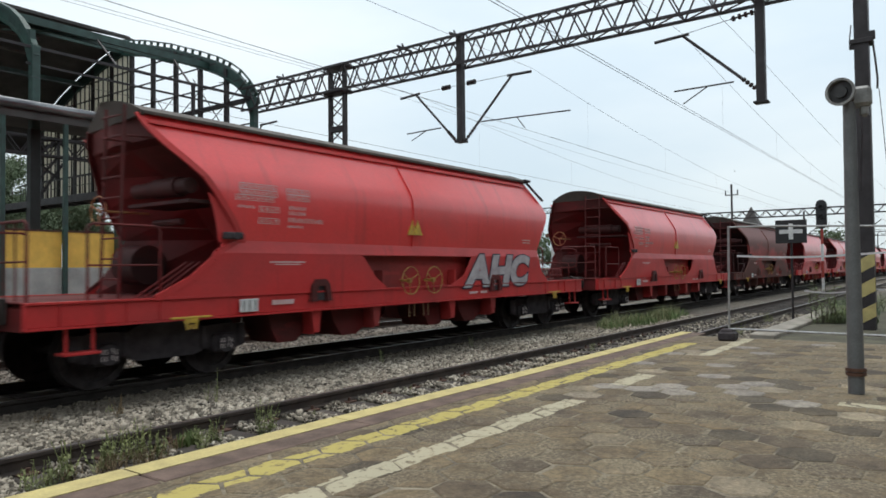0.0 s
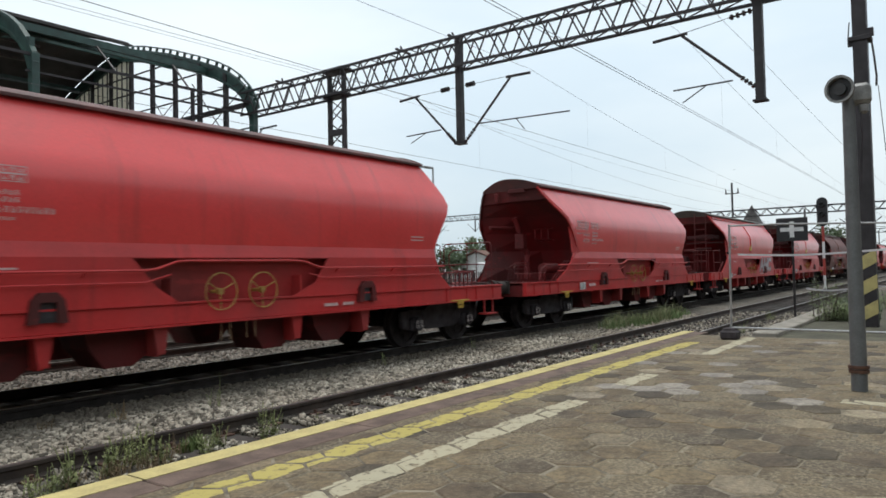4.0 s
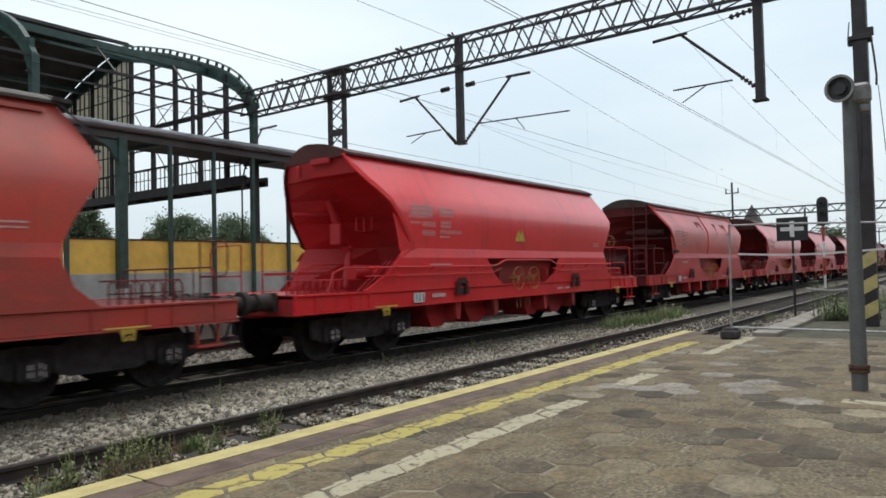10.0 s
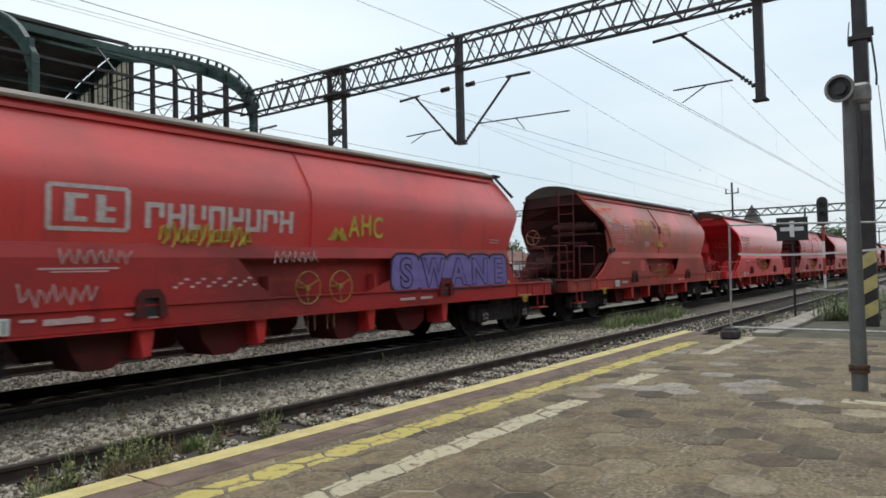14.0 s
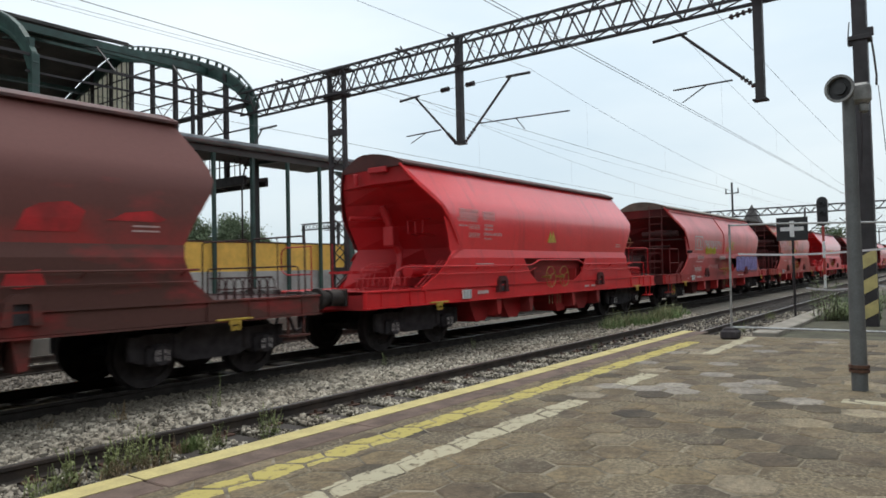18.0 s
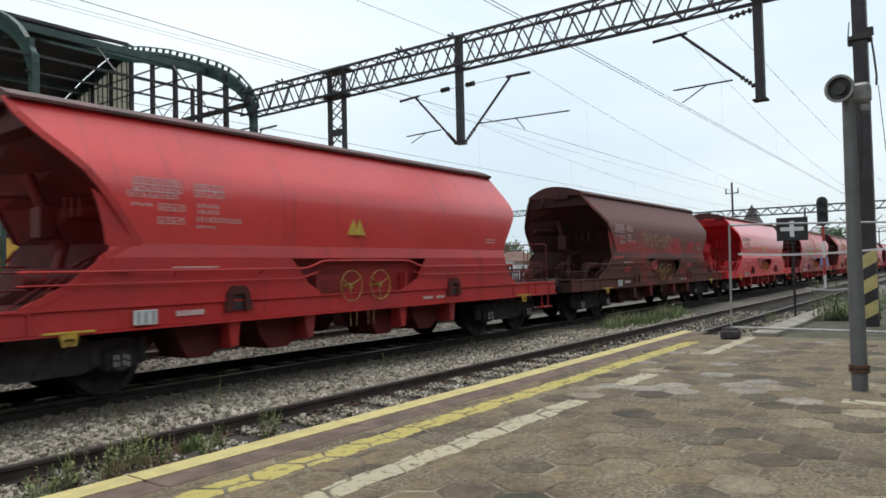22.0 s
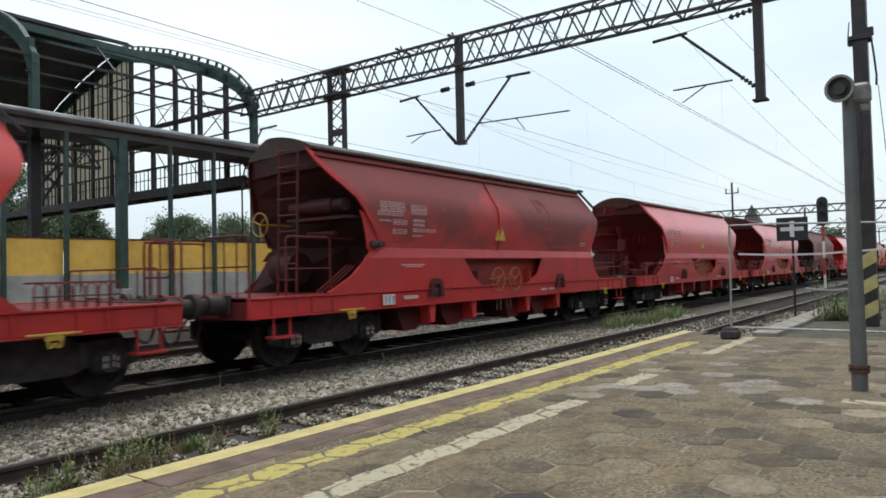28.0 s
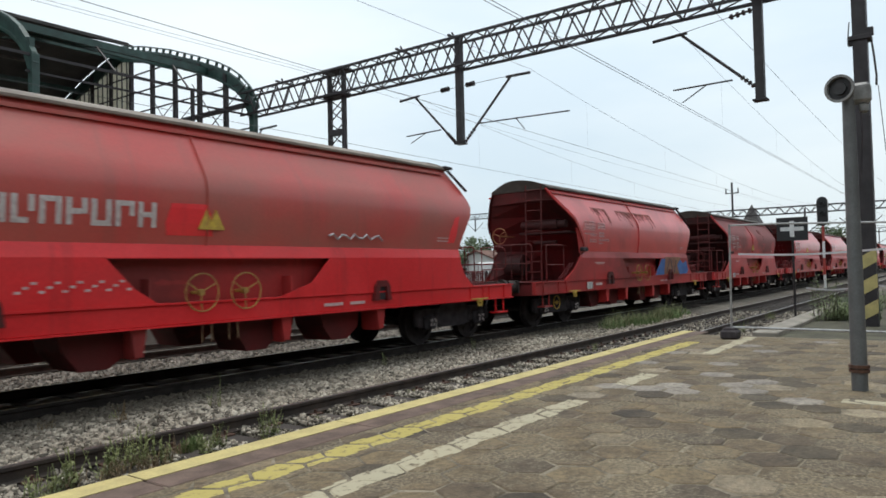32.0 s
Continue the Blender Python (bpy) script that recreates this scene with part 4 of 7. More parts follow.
            if kind == "ladder" or e > 0:
                part("footstep", shared(("step%d%d" % (e, s), "footstep"), step, mat, rigid=True), None, w)
            def rope_hook():
                x = 5.73 if e > 0 else -4.63
                fm = Form().box(x, s * 1.52, 0.885, 0.60, 0.05, 0.028, b=0.006).box(x, s * 1.52, 0.845, 0.20, 0.035, 0.07, b=0.008)
                for q in (-0.075, 0.075):
                    fm.tube([(x + q * 0.6, s * 1.53, 0.85), (x + q, s * 1.53, 0.79), (x + q * 0.85, s * 1.53, 0.735), (x + q * 0.35, s * 1.53, 0.74), (x + q * 0.25, s * 1.53, 0.79)], 0.017, 6)
                return fm
            part("rope_hook", shared(("hook%d%d" % (e, s), "rope_hook"), rope_hook, M_YELLOW, rigid=True), None, w, "yellow towing rope hook")
        def coupling():
            return Form().box(end + e * 0.2, 0, 1.04, 0.5, 0.08, 0.14, b=0.02).tube([(end + e * 0.35, -0.08, 1.0), (end + e * 0.52, -0.08, 0.78), (end + e * 0.56, 0, 0.75), (end + e * 0.52, 0.08, 0.78), (end + e * 0.35, 0.08, 1.0)], 0.025, 6)
        part("coupling", shared(("coup%d" % e, "coupling"), coupling, M_BLACK, rigid=True), None, w)
        for y in (-0.35, 0.35):
            part("brake_hose", shared(("hose%d%d" % (e, y > 0), "brake_hose"), lambda: Form().tube([(end, y, 0.95), (end + e * 0.25, y, 0.9), (end + e * 0.4, y, 0.7), (end + e * 0.45, y, 0.55), (end + e * 0.54, y * 0.9, 0.5)], 0.025, 6), M_BLACK, rigid=True), None, w)
        bogie_parts(w, 5.69 if e > 0 else -4.69)
    # hand brake wheels, side levers, plates
    for q in (0.0, 0.72):
        def handwheel():
            c = (q, -1.53, 1.28)
            fm = Form().tube(arc_ring(c, 0.255, 0.016), 0.0085, 6, True).disc((q, -1.49, 1.28), (0, 1, 0), 0.045, 0.07, 12).rod((q, -1.53, 1.28), (q, -1.2, 1.28), 0.025, 8)
            for k in range(3):
                a = 0.5 + k * 2.094
                fm.rod((q, -1.49, 1.28), (q + 0.26 * math.cos(a), -1.53, 1.28 + 0.26 * math.sin(a)), 0.008, 6)
            return fm
        part("handwheel", shared(("hand%d" % (q > 0.5), "handwheel"), handwheel, M_WHEEL, rigid=True), None, w, "worn ochre-yellow hand brake wheel")
    for i, x in enumerate((0.05, 0.2, 0.48, 0.63)):
        part("discharge_lever", shared(("lev%d" % i, "discharge_lever"), lambda: Form().box(x, -1.44, 0.73, 0.013, 0.016, 0.26, b=0.003), M_TAN, rigid=True), None, w, "short pale lever under the sill")
    for i, x in enumerate((-2.30, -0.86, 1.44, 2.98)):
        part("chute_bracket", shared(("post%d" % i, "chute_bracket"), lambda: Form().prism([(x - 0.11, 0.87), (x + 0.11, 0.87), (x + 0.055, 0.50), (x - 0.055, 0.50)], "y", -1.44, -1.36).prism([(x - 0.05, 0.87), (x + 0.05, 0.87), (x + 0.03, 0.47), (x - 0.03, 0.47)], "y", -1.36, -1.0), gear, rigid=True), None, w)
    plate = part("label_holder", shared(("plate",), lambda: Form().box(-3.7, -1.535, 1.0, 0.31, 0.03, 0.185, b=0.006), M_SIGNWHITE, rigid=True), None, w, "white label holder with grey slips")
    for k in range(3):
        part("label_slip", shared(("slip%d" % k, "label_slip"), lambda: Form().box(-3.80 + k * 0.10, -1.553, 1.0, 0.02, 0.006, 0.15), M_HORN), None, plate)
    # small writing, as plain bars
    for i, (x, z, sx, sz) in enumerate(((-3.05, 1.02, 0.42, 0.07), (-2.95, 1.62, 0.7, 0.022), (-2.95, 1.585, 0.5, 0.016), (2.1, 0.99, 0.3, 0.05), (2.5, 0.99, 0.25, 0.05))):
        part("stencil_bar", shared(("stencil%d" % i, "stencil_bar"), lambda: Form().box(x, -1.512, z, sx, 0.006, sz), M_PALE), None, w, "pale unreadable stencil marking")
    for i, z in enumerate((2.13, 2.07)):
        part("stencil_bar", shared(("rearstencil%d" % i, "stencil_bar"), lambda: side_bar(Form(), 4.25, 4.62, z, z + 0.022), M_PALE, rigid=True), None, w, "pale unreadable stencil marking")
    if "number" in marks:
        def numbers():
            fm = Form()
            def frame_box(x0, x1, z0, z1, t=0.010):
                for z in (z0, z1):
                    side_bar(fm, x0, x1, z - t / 2, z + t / 2)
                for x in (x0, x1):
                    side_bar(fm, x - t / 2, x + t / 2, z0, z1)
            def signs(x0, x1, z, n, h, full=0.55):
                step = (x1 - x0) / n
                for k in range(n):
                    q = x0 + step * (k + 0.5)
                    side_bar(fm, q - step * full / 2, q - step * full / 2 + 0.012, z - h / 2, z + h / 2)
                    side_bar(fm, q + step * full / 2 - 0.012, q + step * full / 2, z - h / 2, z + h / 2 - (k % 3) * h * 0.2)
                    side_bar(fm, q - step * full / 2, q + step * full / 2, z + h * (k % 2 - 0.5) * 0.8 - 0.006, z + h * (k % 2 - 0.5) * 0.8 + 0.006)
            for z in (2.72, 2.635):
                frame_box(-3.82, -3.14, z - 0.04, z + 0.04)
                signs(-3.80, -3.16, z, 9, 0.045)
            frame_box(-3.9, -3.2, 2.515, 2.585, 0.008)
            signs(-3.88, -3.22, 2.55, 8, 0.035)
            for z in (2.70, 2.61):
                frame_box(-2.95, -2.49, z - 0.04, z + 0.04)
                signs(-2.93, -2.51, z, 5, 0.045)
            signs(-3.86, -3.55, 2.42, 5, 0.035)
            frame_box(-3.48, -3.10, 2.36, 2.44)
            signs(-3.46, -3.12, 2.40, 4, 0.045)
            frame_box(-3.48, -3.10, 2.19, 2.27)
            signs(-3.46, -3.12, 2.23, 4, 0.045)
            for z in (2.45, 2.37):
                signs(-2.92, -2.56, z, 6, 0.055)
            signs(-2.93, -2.18, 2.265, 11, 0.07)
            signs(-2.92, -2.6, 2.165, 6, 0.035)
            return fm
        part("number_panel", shared(("numbers",), numbers, M_PALE), None, w, "pale unreadable stencil panels", kind="stuff")
    if "triangle" in marks:
        def tri():
            fm = Form()
            for dx in (-0.075, 0.075):
                fm.prism([(0.18 + dx - 0.13, 2.13), (0.18 + dx + 0.13, 2.13), (0.18 + dx, 2.41)], "y", -1.500 - (0.004 if dx > 0 else 0), -1.44)
            return fm
        part("warning_triangle", shared(("tri",), tri, M_YELLOW, rigid=True), None, w, "small yellow painted triangle")
    # end platforms
    def rail_hoop(x0, y0, x1, y1, top, base=1.15):
        d = 0.07
        ax, ay = (x1 - x0), (y1 - y0)
        n = math.hypot(ax, ay)
        ux, uy = ax / n * d, ay / n * d
        return [(x0, y0, base), (x0, y0, top - d), (x0 + ux * 0.3, y0 + uy * 0.3, top - d * 0.3), (x0 + ux, y0 + uy, top), (x1 - ux, y1 - uy, top), (x1 - ux * 0.3, y1 - uy * 0.3, top - d * 0.3), (x1, y1, top - d), (x1, y1, base)]
    if kind == "ladder":
        runs = [(rail_hoop(-5.96, -1.42, -5.02, -1.42, 2.08), 0.018), ([(-5.96, -1.42, 1.58), (-5.02, -1.42, 1.58)], 0.014), (rail_hoop(-6.62, -1.38, -6.62, -0.3, 2.08), 0.018), (rail_hoop(-6.62, 0.3, -6.62, 1.38, 2.08), 0.018),
                (rail_hoop(-6.5, 1.42, -5.42, 1.42, 2.08), 0.018), ([(-6.62, -1.38, 1.62), (-6.62, 1.38, 1.62)], 0.013)]
        runs += [([(-6.62, y, 1.15), (-6.62, y, 2.07)], 0.012) for y in (-1.1, -0.8, 0.5, 0.9, 1.15)]
        runs += [([(-5.35 + 0.12 * k, -1.4, 1.17), (-4.62 + 0.1 * k, -1.4, 1.62)], 0.011) for k in range(3)]
    else:
        runs = [([(-6.6, -0.05, 1.15), (-6.6, -0.05, 2.0), (-6.6, 0.62, 2.0), (-6.6, 0.74, 1.95), (-6.6, 0.78, 1.86), (-6.6, 0.78, 1.62), (-6.6, 0.74, 1.53), (-6.6, 0.62, 1.48), (-6.6, -0.05, 1.48)], 0.014), ([(-6.62, -0.62, 1.15), (-6.62, -0.62, 2.02)], 0.014), ([(-6.0, -1.46, 1.16), (-5.85, -1.46, 1.5), (-5.6, -1.46, 1.58), (-4.9, -1.46, 1.58), (-3.9, -1.53, 1.58)], 0.018)]
        runs += [([(-5.25 + 0.14 * k, -1.4, 1.17), (-4.45 + 0.11 * k, -1.4, 1.70)], 0.011) for k in range(3)]
    # the low rack of bent pipes on the rear deck
    runs += [([(5.62 + 0.15 * k, -1.28, 1.15), (5.62 + 0.15 * k, -1.28, 1.40), (5.66 + 0.15 * k, -1.26, 1.45), (5.71 + 0.15 * k, -1.26, 1.45), (5.74 + 0.15 * k, -1.28, 1.40), (5.74 + 0.15 * k, -1.28, 1.15)], 0.010) for k in range(7)]
    runs += [([(5.55, -1.2, 1.46), (6.66, -1.2, 1.46)], 0.013), ([(5.6, -1.28, 1.3), (6.66, -1.28, 1.3)], 0.010), (rail_hoop(7.2, -1.2, 7.2, 1.2, 1.62), 0.013)]
    runs += [([(7.2, y, 1.15), (7.2, y, 1.62)], 0.010) for y in (-0.7, 0.0, 0.85)]
    if kind == "handrail":
        runs += [(rail_hoop(7.2, -1.35, 7.2, -0.05, 2.1), 0.014), (rail_hoop(7.2, 0.05, 7.2, 1.35, 2.1), 0.014), ([(7.2, -0.7, 1.15), (7.2, -0.7, 2.1)], 0.011)]
    else:
        runs += [([(7.28, -0.75, 1.15), (7.28, -0.75, 2.0), (7.28, -1.28, 2.0), (7.28, -1.36, 1.97), (7.28, -1.40, 1.89), (7.28, -1.40, 1.60), (7.28, -1.36, 1.52), (7.28, -1.28, 1.49), (7.28, -0.75, 1.49)], 0.013)]
    for i, (pts, r) in enumerate(runs):
        part("end_railing", shared(("rail_%s%d" % (kind, i), "end_railing"), lambda: Form().tube(pts, r, 6), dirty, 40), None, w, "thin tubular platform railing")
    if kind == "ladder":
        def ladder():
            fm = Form()
            for y in (-0.92, -0.46):
                fm.rod((-5.3, y, 1.15), (-5.22, y, 3.7), 0.02, 6)
            for k in range(9):
                z = 1.4 + 0.27 * k
                fm.rod((-5.28, -0.92, z), (-5.28, -0.46, z), 0.014, 6)
            fm.rod((-5.22, -0.92, 3.3), (-4.9, -1.0, 3.3), 0.016, 6).rod((-5.26, -0.92, 2.1), (-4.0, -1.0, 2.1), 0.016, 6).rod((-5.22, -0.46, 3.3), (-4.88, -0.46, 3.3), 0.016, 6)
            return fm
        part("ladder", shared(("ladder",), ladder, M_PAINT["end"], 40), None, w, "narrow steel roof ladder")
        def end_wheel():
            c = (-4.72, 0.70, 2.42)
            ring = [(-4.72, 0.70 + 0.22 * math.cos(2 * math.pi * i / 24), 2.42 + 0.22 * math.sin(2 * math.pi * i / 24)) for i in range(24)]
            fm = Form().tube(ring, 0.011, 6, True).rod((-4.72, 0.70, 2.42), (-3.4, 0.70, 2.42), 0.02, 6)
            for k in range(3):
                a = 0.4 + 2.094 * k
                fm.rod(c, (-4.72, 0.70 + 0.22 * math.cos(a), 2.42 + 0.22 * math.sin(a)), 0.010, 6)
            return fm
        part("roof_handwheel", shared(("endwheel",), end_wheel, M_YELLOW if paint == "stained" else M_GOLD, rigid=True), None, w, "worn yellow handwheel on the end wall")
        if "ring" in marks:
            def ring():
                return Form().tube(arc_ring((-5.04, -1.2, 0.60), 0.17, 0.015), 0.016, 6, True).tube(arc_ring((-5.04, -1.2, 0.60), 0.04, 0.015, 10), 0.02, 6, True).rod((-5.21, -1.2, 0.60), (-4.87, -1.2, 0.60), 0.010, 6)
            part("brake_ring", shared(("ring",), ring, M_YELLOW, rigid=True), None, w, "yellow parking brake ring")
        def lamp_box():
            return Form().box(-3.95, -1.50, 1.99, 0.30, 0.14, 0.10, b=0.02).disc((-3.95, -1.58, 1.99), (0, 1, 0), 0.05, 0.04, 12)
        part("lock_box", shared(("lockbox",), lamp_box, M_BLACK, rigid=True), None, w)
        def gutter():
            return Form().span((-5.0, -1.08, 3.50), (4.95, -1.08, 3.50), 0.07, 0.05).span((-4.8, 0.93, 3.50), (4.95, 0.93, 3.50), 0.07, 0.05)
        part("roof_gutter", shared(("gutter",), gutter, M_PAINT[paint]), None, w)
        def lever():
            return Form().span((5.15, -1.08, 3.60), (5.50, -1.34, 3.16), 0.09, 0.03).span((5.06, -1.06, 3.66), (5.26, -1.1, 3.64), 0.1, 0.05)
        part("roof_lever", shared(("lever",), lever, M_BLACK), None, w, "dark roof opening lever")
        def bands():
            fm = Form()
            for x in (0.12,):
                for (z0, w0, _, _), (z1, w1, _, _) in zip(UPPER, UPPER[1:]):
                    fm.span((x, -w0 - 0.004, z0), (x, -w1 - 0.002, z1), 0.05, 0.006, up=(1, 0, 0))
            return fm
        part("panel_seam", shared(("seam",), bands, M_PAINT[paint]), None, w)
    else:
        def side_rail():
            fm = Form()
            y = -1.60
            fm.tube([(-5.2, y, 1.58), (-1.15, y, 1.58), (-1.0, y, 1.6), (-0.72, y, 1.69), (-0.55, y, 1.70), (1.3, y, 1.70), (1.48, y, 1.68), (1.75, y, 1.6), (1.9, y, 1.585), (5.1, y, 1.585)], 0.018, 6)
            fm.tube([(-5.2, y + 0.03, 1.43), (-1.15, y + 0.03, 1.43), (-0.8, y + 0.03, 1.52)], 0.012, 6).tube([(1.6, y + 0.03, 1.50), (1.9, y + 0.03, 1.43), (5.1, y + 0.03, 1.43)], 0.012, 6)
            for x in (-4.9, -3.3, -1.9, 2.2, 3.6, 4.9):
                fm.rod((x, y, 1.58), (x, -1.49, 1.50), 0.012, 6)
            return fm
        part("side_handrail", shared(("siderail",), side_rail, mat, 40), None, w, "long tubular side handrail")
        def pipes():
            fm = Form()
            for k in range(10):
                x = -6.7 + 0.145 * k
                fm.tube([(x, -1.28, 1.16), (x, -1.28, 1.34), (x + 0.03, -1.27, 1.39), (x + 0.09, -1.25, 1.39), (x + 0.12, -1.24, 1.34), (x + 0.12, -1.24, 1.16)], 0.011, 6)
            for k in range(4):
                fm.tube([(-5.9 + 0.14 * k, -0.5, 1.16), (-5.75 + 0.14 * k, -0.5, 1.55), (-5.4 + 0.1 * k, -0.5, 1.66), (-4.6, -0.4, 1.66)], 0.013, 6)
            fm.rod((-6.55, -1.1, 1.38), (-4.9, -1.1, 1.38), 0.016, 6).box(-5.5, -0.2, 1.5, 1.0, 0.6, 0.05).rod((-4.95, -1.0, 1.5), (-4.2, -1.0, 1.5), 0.13, 12)
            fm.tube([(-6.05, -0.8, 1.16), (-6.05, -0.8, 1.52), (-5.98, -0.8, 1.59), (-5.3, -0.8, 1.59), (-5.24, -0.8, 1.52), (-5.24, -0.8, 1.16)], 0.014, 6)
            return fm
        part("end_pipework", shared(("pipes",), pipes, dirty, 40), None, w, "end platform with bent pipes and valves")
        steel = M_PAINT["endsootshade" if paint == "brown" else "brightend" if paint == "bright" else "end"]
        part("locking_bar", shared(("lockbar", "locking_bar"), lambda: Form().rod((-4.80, 0.68, 2.64), (-4.1, 0.3, 2.64), 0.05, 10), steel, 40), None, w)
        part("end_strut", shared(("endstrut", "end_strut"), lambda: Form().rod((-4.35, 0.15, 2.9), (-4.0, 0.0, 1.9), 0.08, 10).rod((-3.95, 0.0, 2.0), (-4.2, -0.1, 1.2), 0.07, 8), steel, 40), None, w)
        part("valve_box", shared(("valvebox", "valve_box"), lambda: Form().box(-4.2, 0.05, 2.25, 0.22, 0.28, 0.42, b=0.02), steel), None, w)
        for i, y in enumerate((-0.35, -0.55, -0.75)):
            part("hand_grip", shared(("grip%d" % i, "hand_grip"), lambda: Form().tube([(-3.85, y, 2.6), (-4.12, y, 2.55), (-4.12, y, 2.3), (-3.7, y, 2.25)], 0.016, 6), steel, 40), None, w)
        part("roof_hinge", shared(("hinge1", "roof_hinge"), lambda: Form().box(-4.97, -0.3, 3.56, 0.10, 0.5, 0.12, b=0.02), steel), None, w)
        part("roof_hinge", shared(("hinge2", "roof_hinge"), lambda: Form().box(-4.93, 0.35, 3.42, 0.08, 0.10, 0.24, b=0.02), steel), None, w)
    return w


SIDE = Matrix(((1, 0, 0, 0), (0, 0, -1, 0), (0, 1, 0, 0), (0, 0, 0, 1)))  # letters stand up and face the platform
WAGONS = {}


def plan_train():
    R, B = "red covered hopper wagon, clean paint", "bright red covered hopper wagon with a side handrail"
    rows = {
        -8: ("ladder", "red", R, ()), -7: ("ladder", "red", R, ()), -6: ("handrail", "red", R, ()), -5: ("ladder", "red", R, ()), -4: ("ladder", "red", R, ()), -3: ("handrail", "red", R, ()),
        -2: ("ladder", "brown", "dark sooty brown covered hopper wagon", ()),
        -1: ("ladder", "red", R, ("number", "triangle")),
        0: ("ladder", "red", "red covered hopper wagon with silver spray letters on its lower side", ("number", "triangle")),
        1: ("handrail", "red", "clean red covered hopper wagon with a long side handrail", ("number",)),
        2: ("handrail", "red", "red covered hopper wagon with a long side handrail", ("number",)),
        3: ("ladder", "worn", "worn red covered hopper wagon with dirt streaks", ("number",)),
        4: ("handrail", "bright", B, ("number", "triangle")),
        5: ("ladder", "rust", "faded brownish red hopper wagon with worn ochre lettering", ("number", "triangle")),
        6: ("ladder", "worn", "worn red hopper wagon with large violet spray letters", ("long", "ring")),
        7: ("handrail", "bright", B, ("number", "triangle")),
        8: ("handrail", "brown", "sooty dark brown hopper wagon with worn ochre lettering", ("number",)),
        9: ("handrail", "red", "clean red covered hopper wagon with a yellow triangle", ("number", "triangle")),
        10: ("handrail", "red", "clean red covered hopper wagon with a yellow triangle", ("number", "triangle")),
        11: ("ladder", "stained", "soot-stained red covered hopper wagon", ("number", "triangle")),
        12: ("ladder", "worn", "worn red hopper wagon with blue spray paint low down", ("number", "ring")),
        13: ("ladder", "faded", "faded red hopper wagon with a white lettered band", ("long", "triangle")),
        14: ("ladder", "worn", "worn red covered hopper wagon", ()),
    }
    for n, (kind, paint, label, marks) in rows.items():
        cover = M_COVER_RED if kind == "handrail" else M_COVER_PALE if "long" in marks else M_COVER
        WAGONS[n] = hopper_wagon(START[n], kind, paint, label, cover, marks, {13: "brightlow", 5: "rustlow", 8: "brownlow", -2: "brownlow", 3: "redlow", 6: "low", 12: "low", 11: "redlow"}.get(n, {"red": "redlow", "bright": "brightlow"}.get(paint)))


SPACING, LEAD, EXTRA = 15.15, 3.7, 1.5
# Where the reference wagon's label holder is, in metres along the track, at each time.
RUN = ((0, 6.49), (3, 26.1), (6, 45.55), (9, 64.7), (12, 83.35), (15, 101.6), (18, 119.5), (21, 136.95), (24, 154.3), (27, 171.82), (30, 189.36), (32, 201.2))


def behind(n):
    """How far wagon n stands behind the first one; two of them are longer."""
    return SPACING * n + EXTRA * ((n > 6) + (n > 13) + 0.5 * (n in (6, 13)))


START = {n: RUN[0][1] + LEAD - behind(n) for n in range(-8, 15)}
plan_train()

# ---- overhead line ----
GX = 17.0


def lattice_beam(name, a, b, height, depth, panel, r, parent, material, label=""):
    """A box girder of four chords from a to b (both at the middle of the lower chords), with zigzag bracing."""
    a, b = Vector(a), Vector(b)
    d = b - a
    n = max(1, round(d.length / panel))
    side = Vector((0, 0, 1)).cross(d).normalized() * (depth / 2)
    up = Vector((0, 0, height))
    beam = part(name, Form().span(a - side, b - side, r * 2, r * 2).span(a + side, b + side, r * 2, r * 2).span(a - side + up, b - side + up, r * 2, r * 2).span(a + side + up, b + side + up, r * 2, r * 2), material, parent, label)
    for s in (-1, 1):
        web = Form()
        for i in range(n):
            p, q, m = a + d * (i / n) + side * s, a + d * ((i + 1) / n) + side * s, a + d * ((i + 0.5) / n) + side * s
            web.span(p, m + up, r, r).span(m + up, q, r, r)
        part("web_bracing", web, material, beam)
    for z in (Vector((0, 0, 0)), up):
        lace = Form()
        for i in range(n):
            p, q = a + d * (i / n) + side + z, a + d * ((i + 1) / n) - side + z
            lace.span(p, q, r * 0.8, r * 0.8)
            lace.span(a + d * (i / n) + side + z, a + d * (i / n) - side + z, r * 0.8, r * 0.8)
        part("cross_bracing", lace, material, beam)
    return beam


gantry = thing("overhead_gantry", "dark steel lattice gantry spanning the tracks", "gantry", at=(GX, 0, 0))
lattice_beam("lattice_beam", (0, 1.2, 7.20), (0, 21.6, 7.20), 0.83, 0.55, 0.82, 0.035, gantry, M_MAST)
mast = part("mast", Form().prism([(-0.16, 1.42), (0.16, 1.42), (0.16, 1.47), (0.03, 1.47), (0.03, 1.63), (0.16, 1.63), (0.16, 1.68), (-0.16, 1.68)], "z", -0.5, 9.4), M_MAST, gantry, "dark steel mast with black and yellow stripes low down")
for k in range(3):
    z0 = -0.02 + 0.52 * k
    v = [(-0.172, 1.695, z0), (-0.172, 1.405, z0 + 0.17), (-0.172, 1.405, z0 + 0.45), (-0.172, 1.695, z0 + 0.28)]
    part("hazard_stripe", Form().add(v + [(x + 0.01, y, z) for x, y, z in v], [(0, 1, 2, 3), (7, 6, 5, 4), (0, 4, 5, 1), (1, 5, 6, 2), (2, 6, 7, 3), (3, 7, 4, 0)]), M_LINE, mast, "pale yellow hazard stripe")
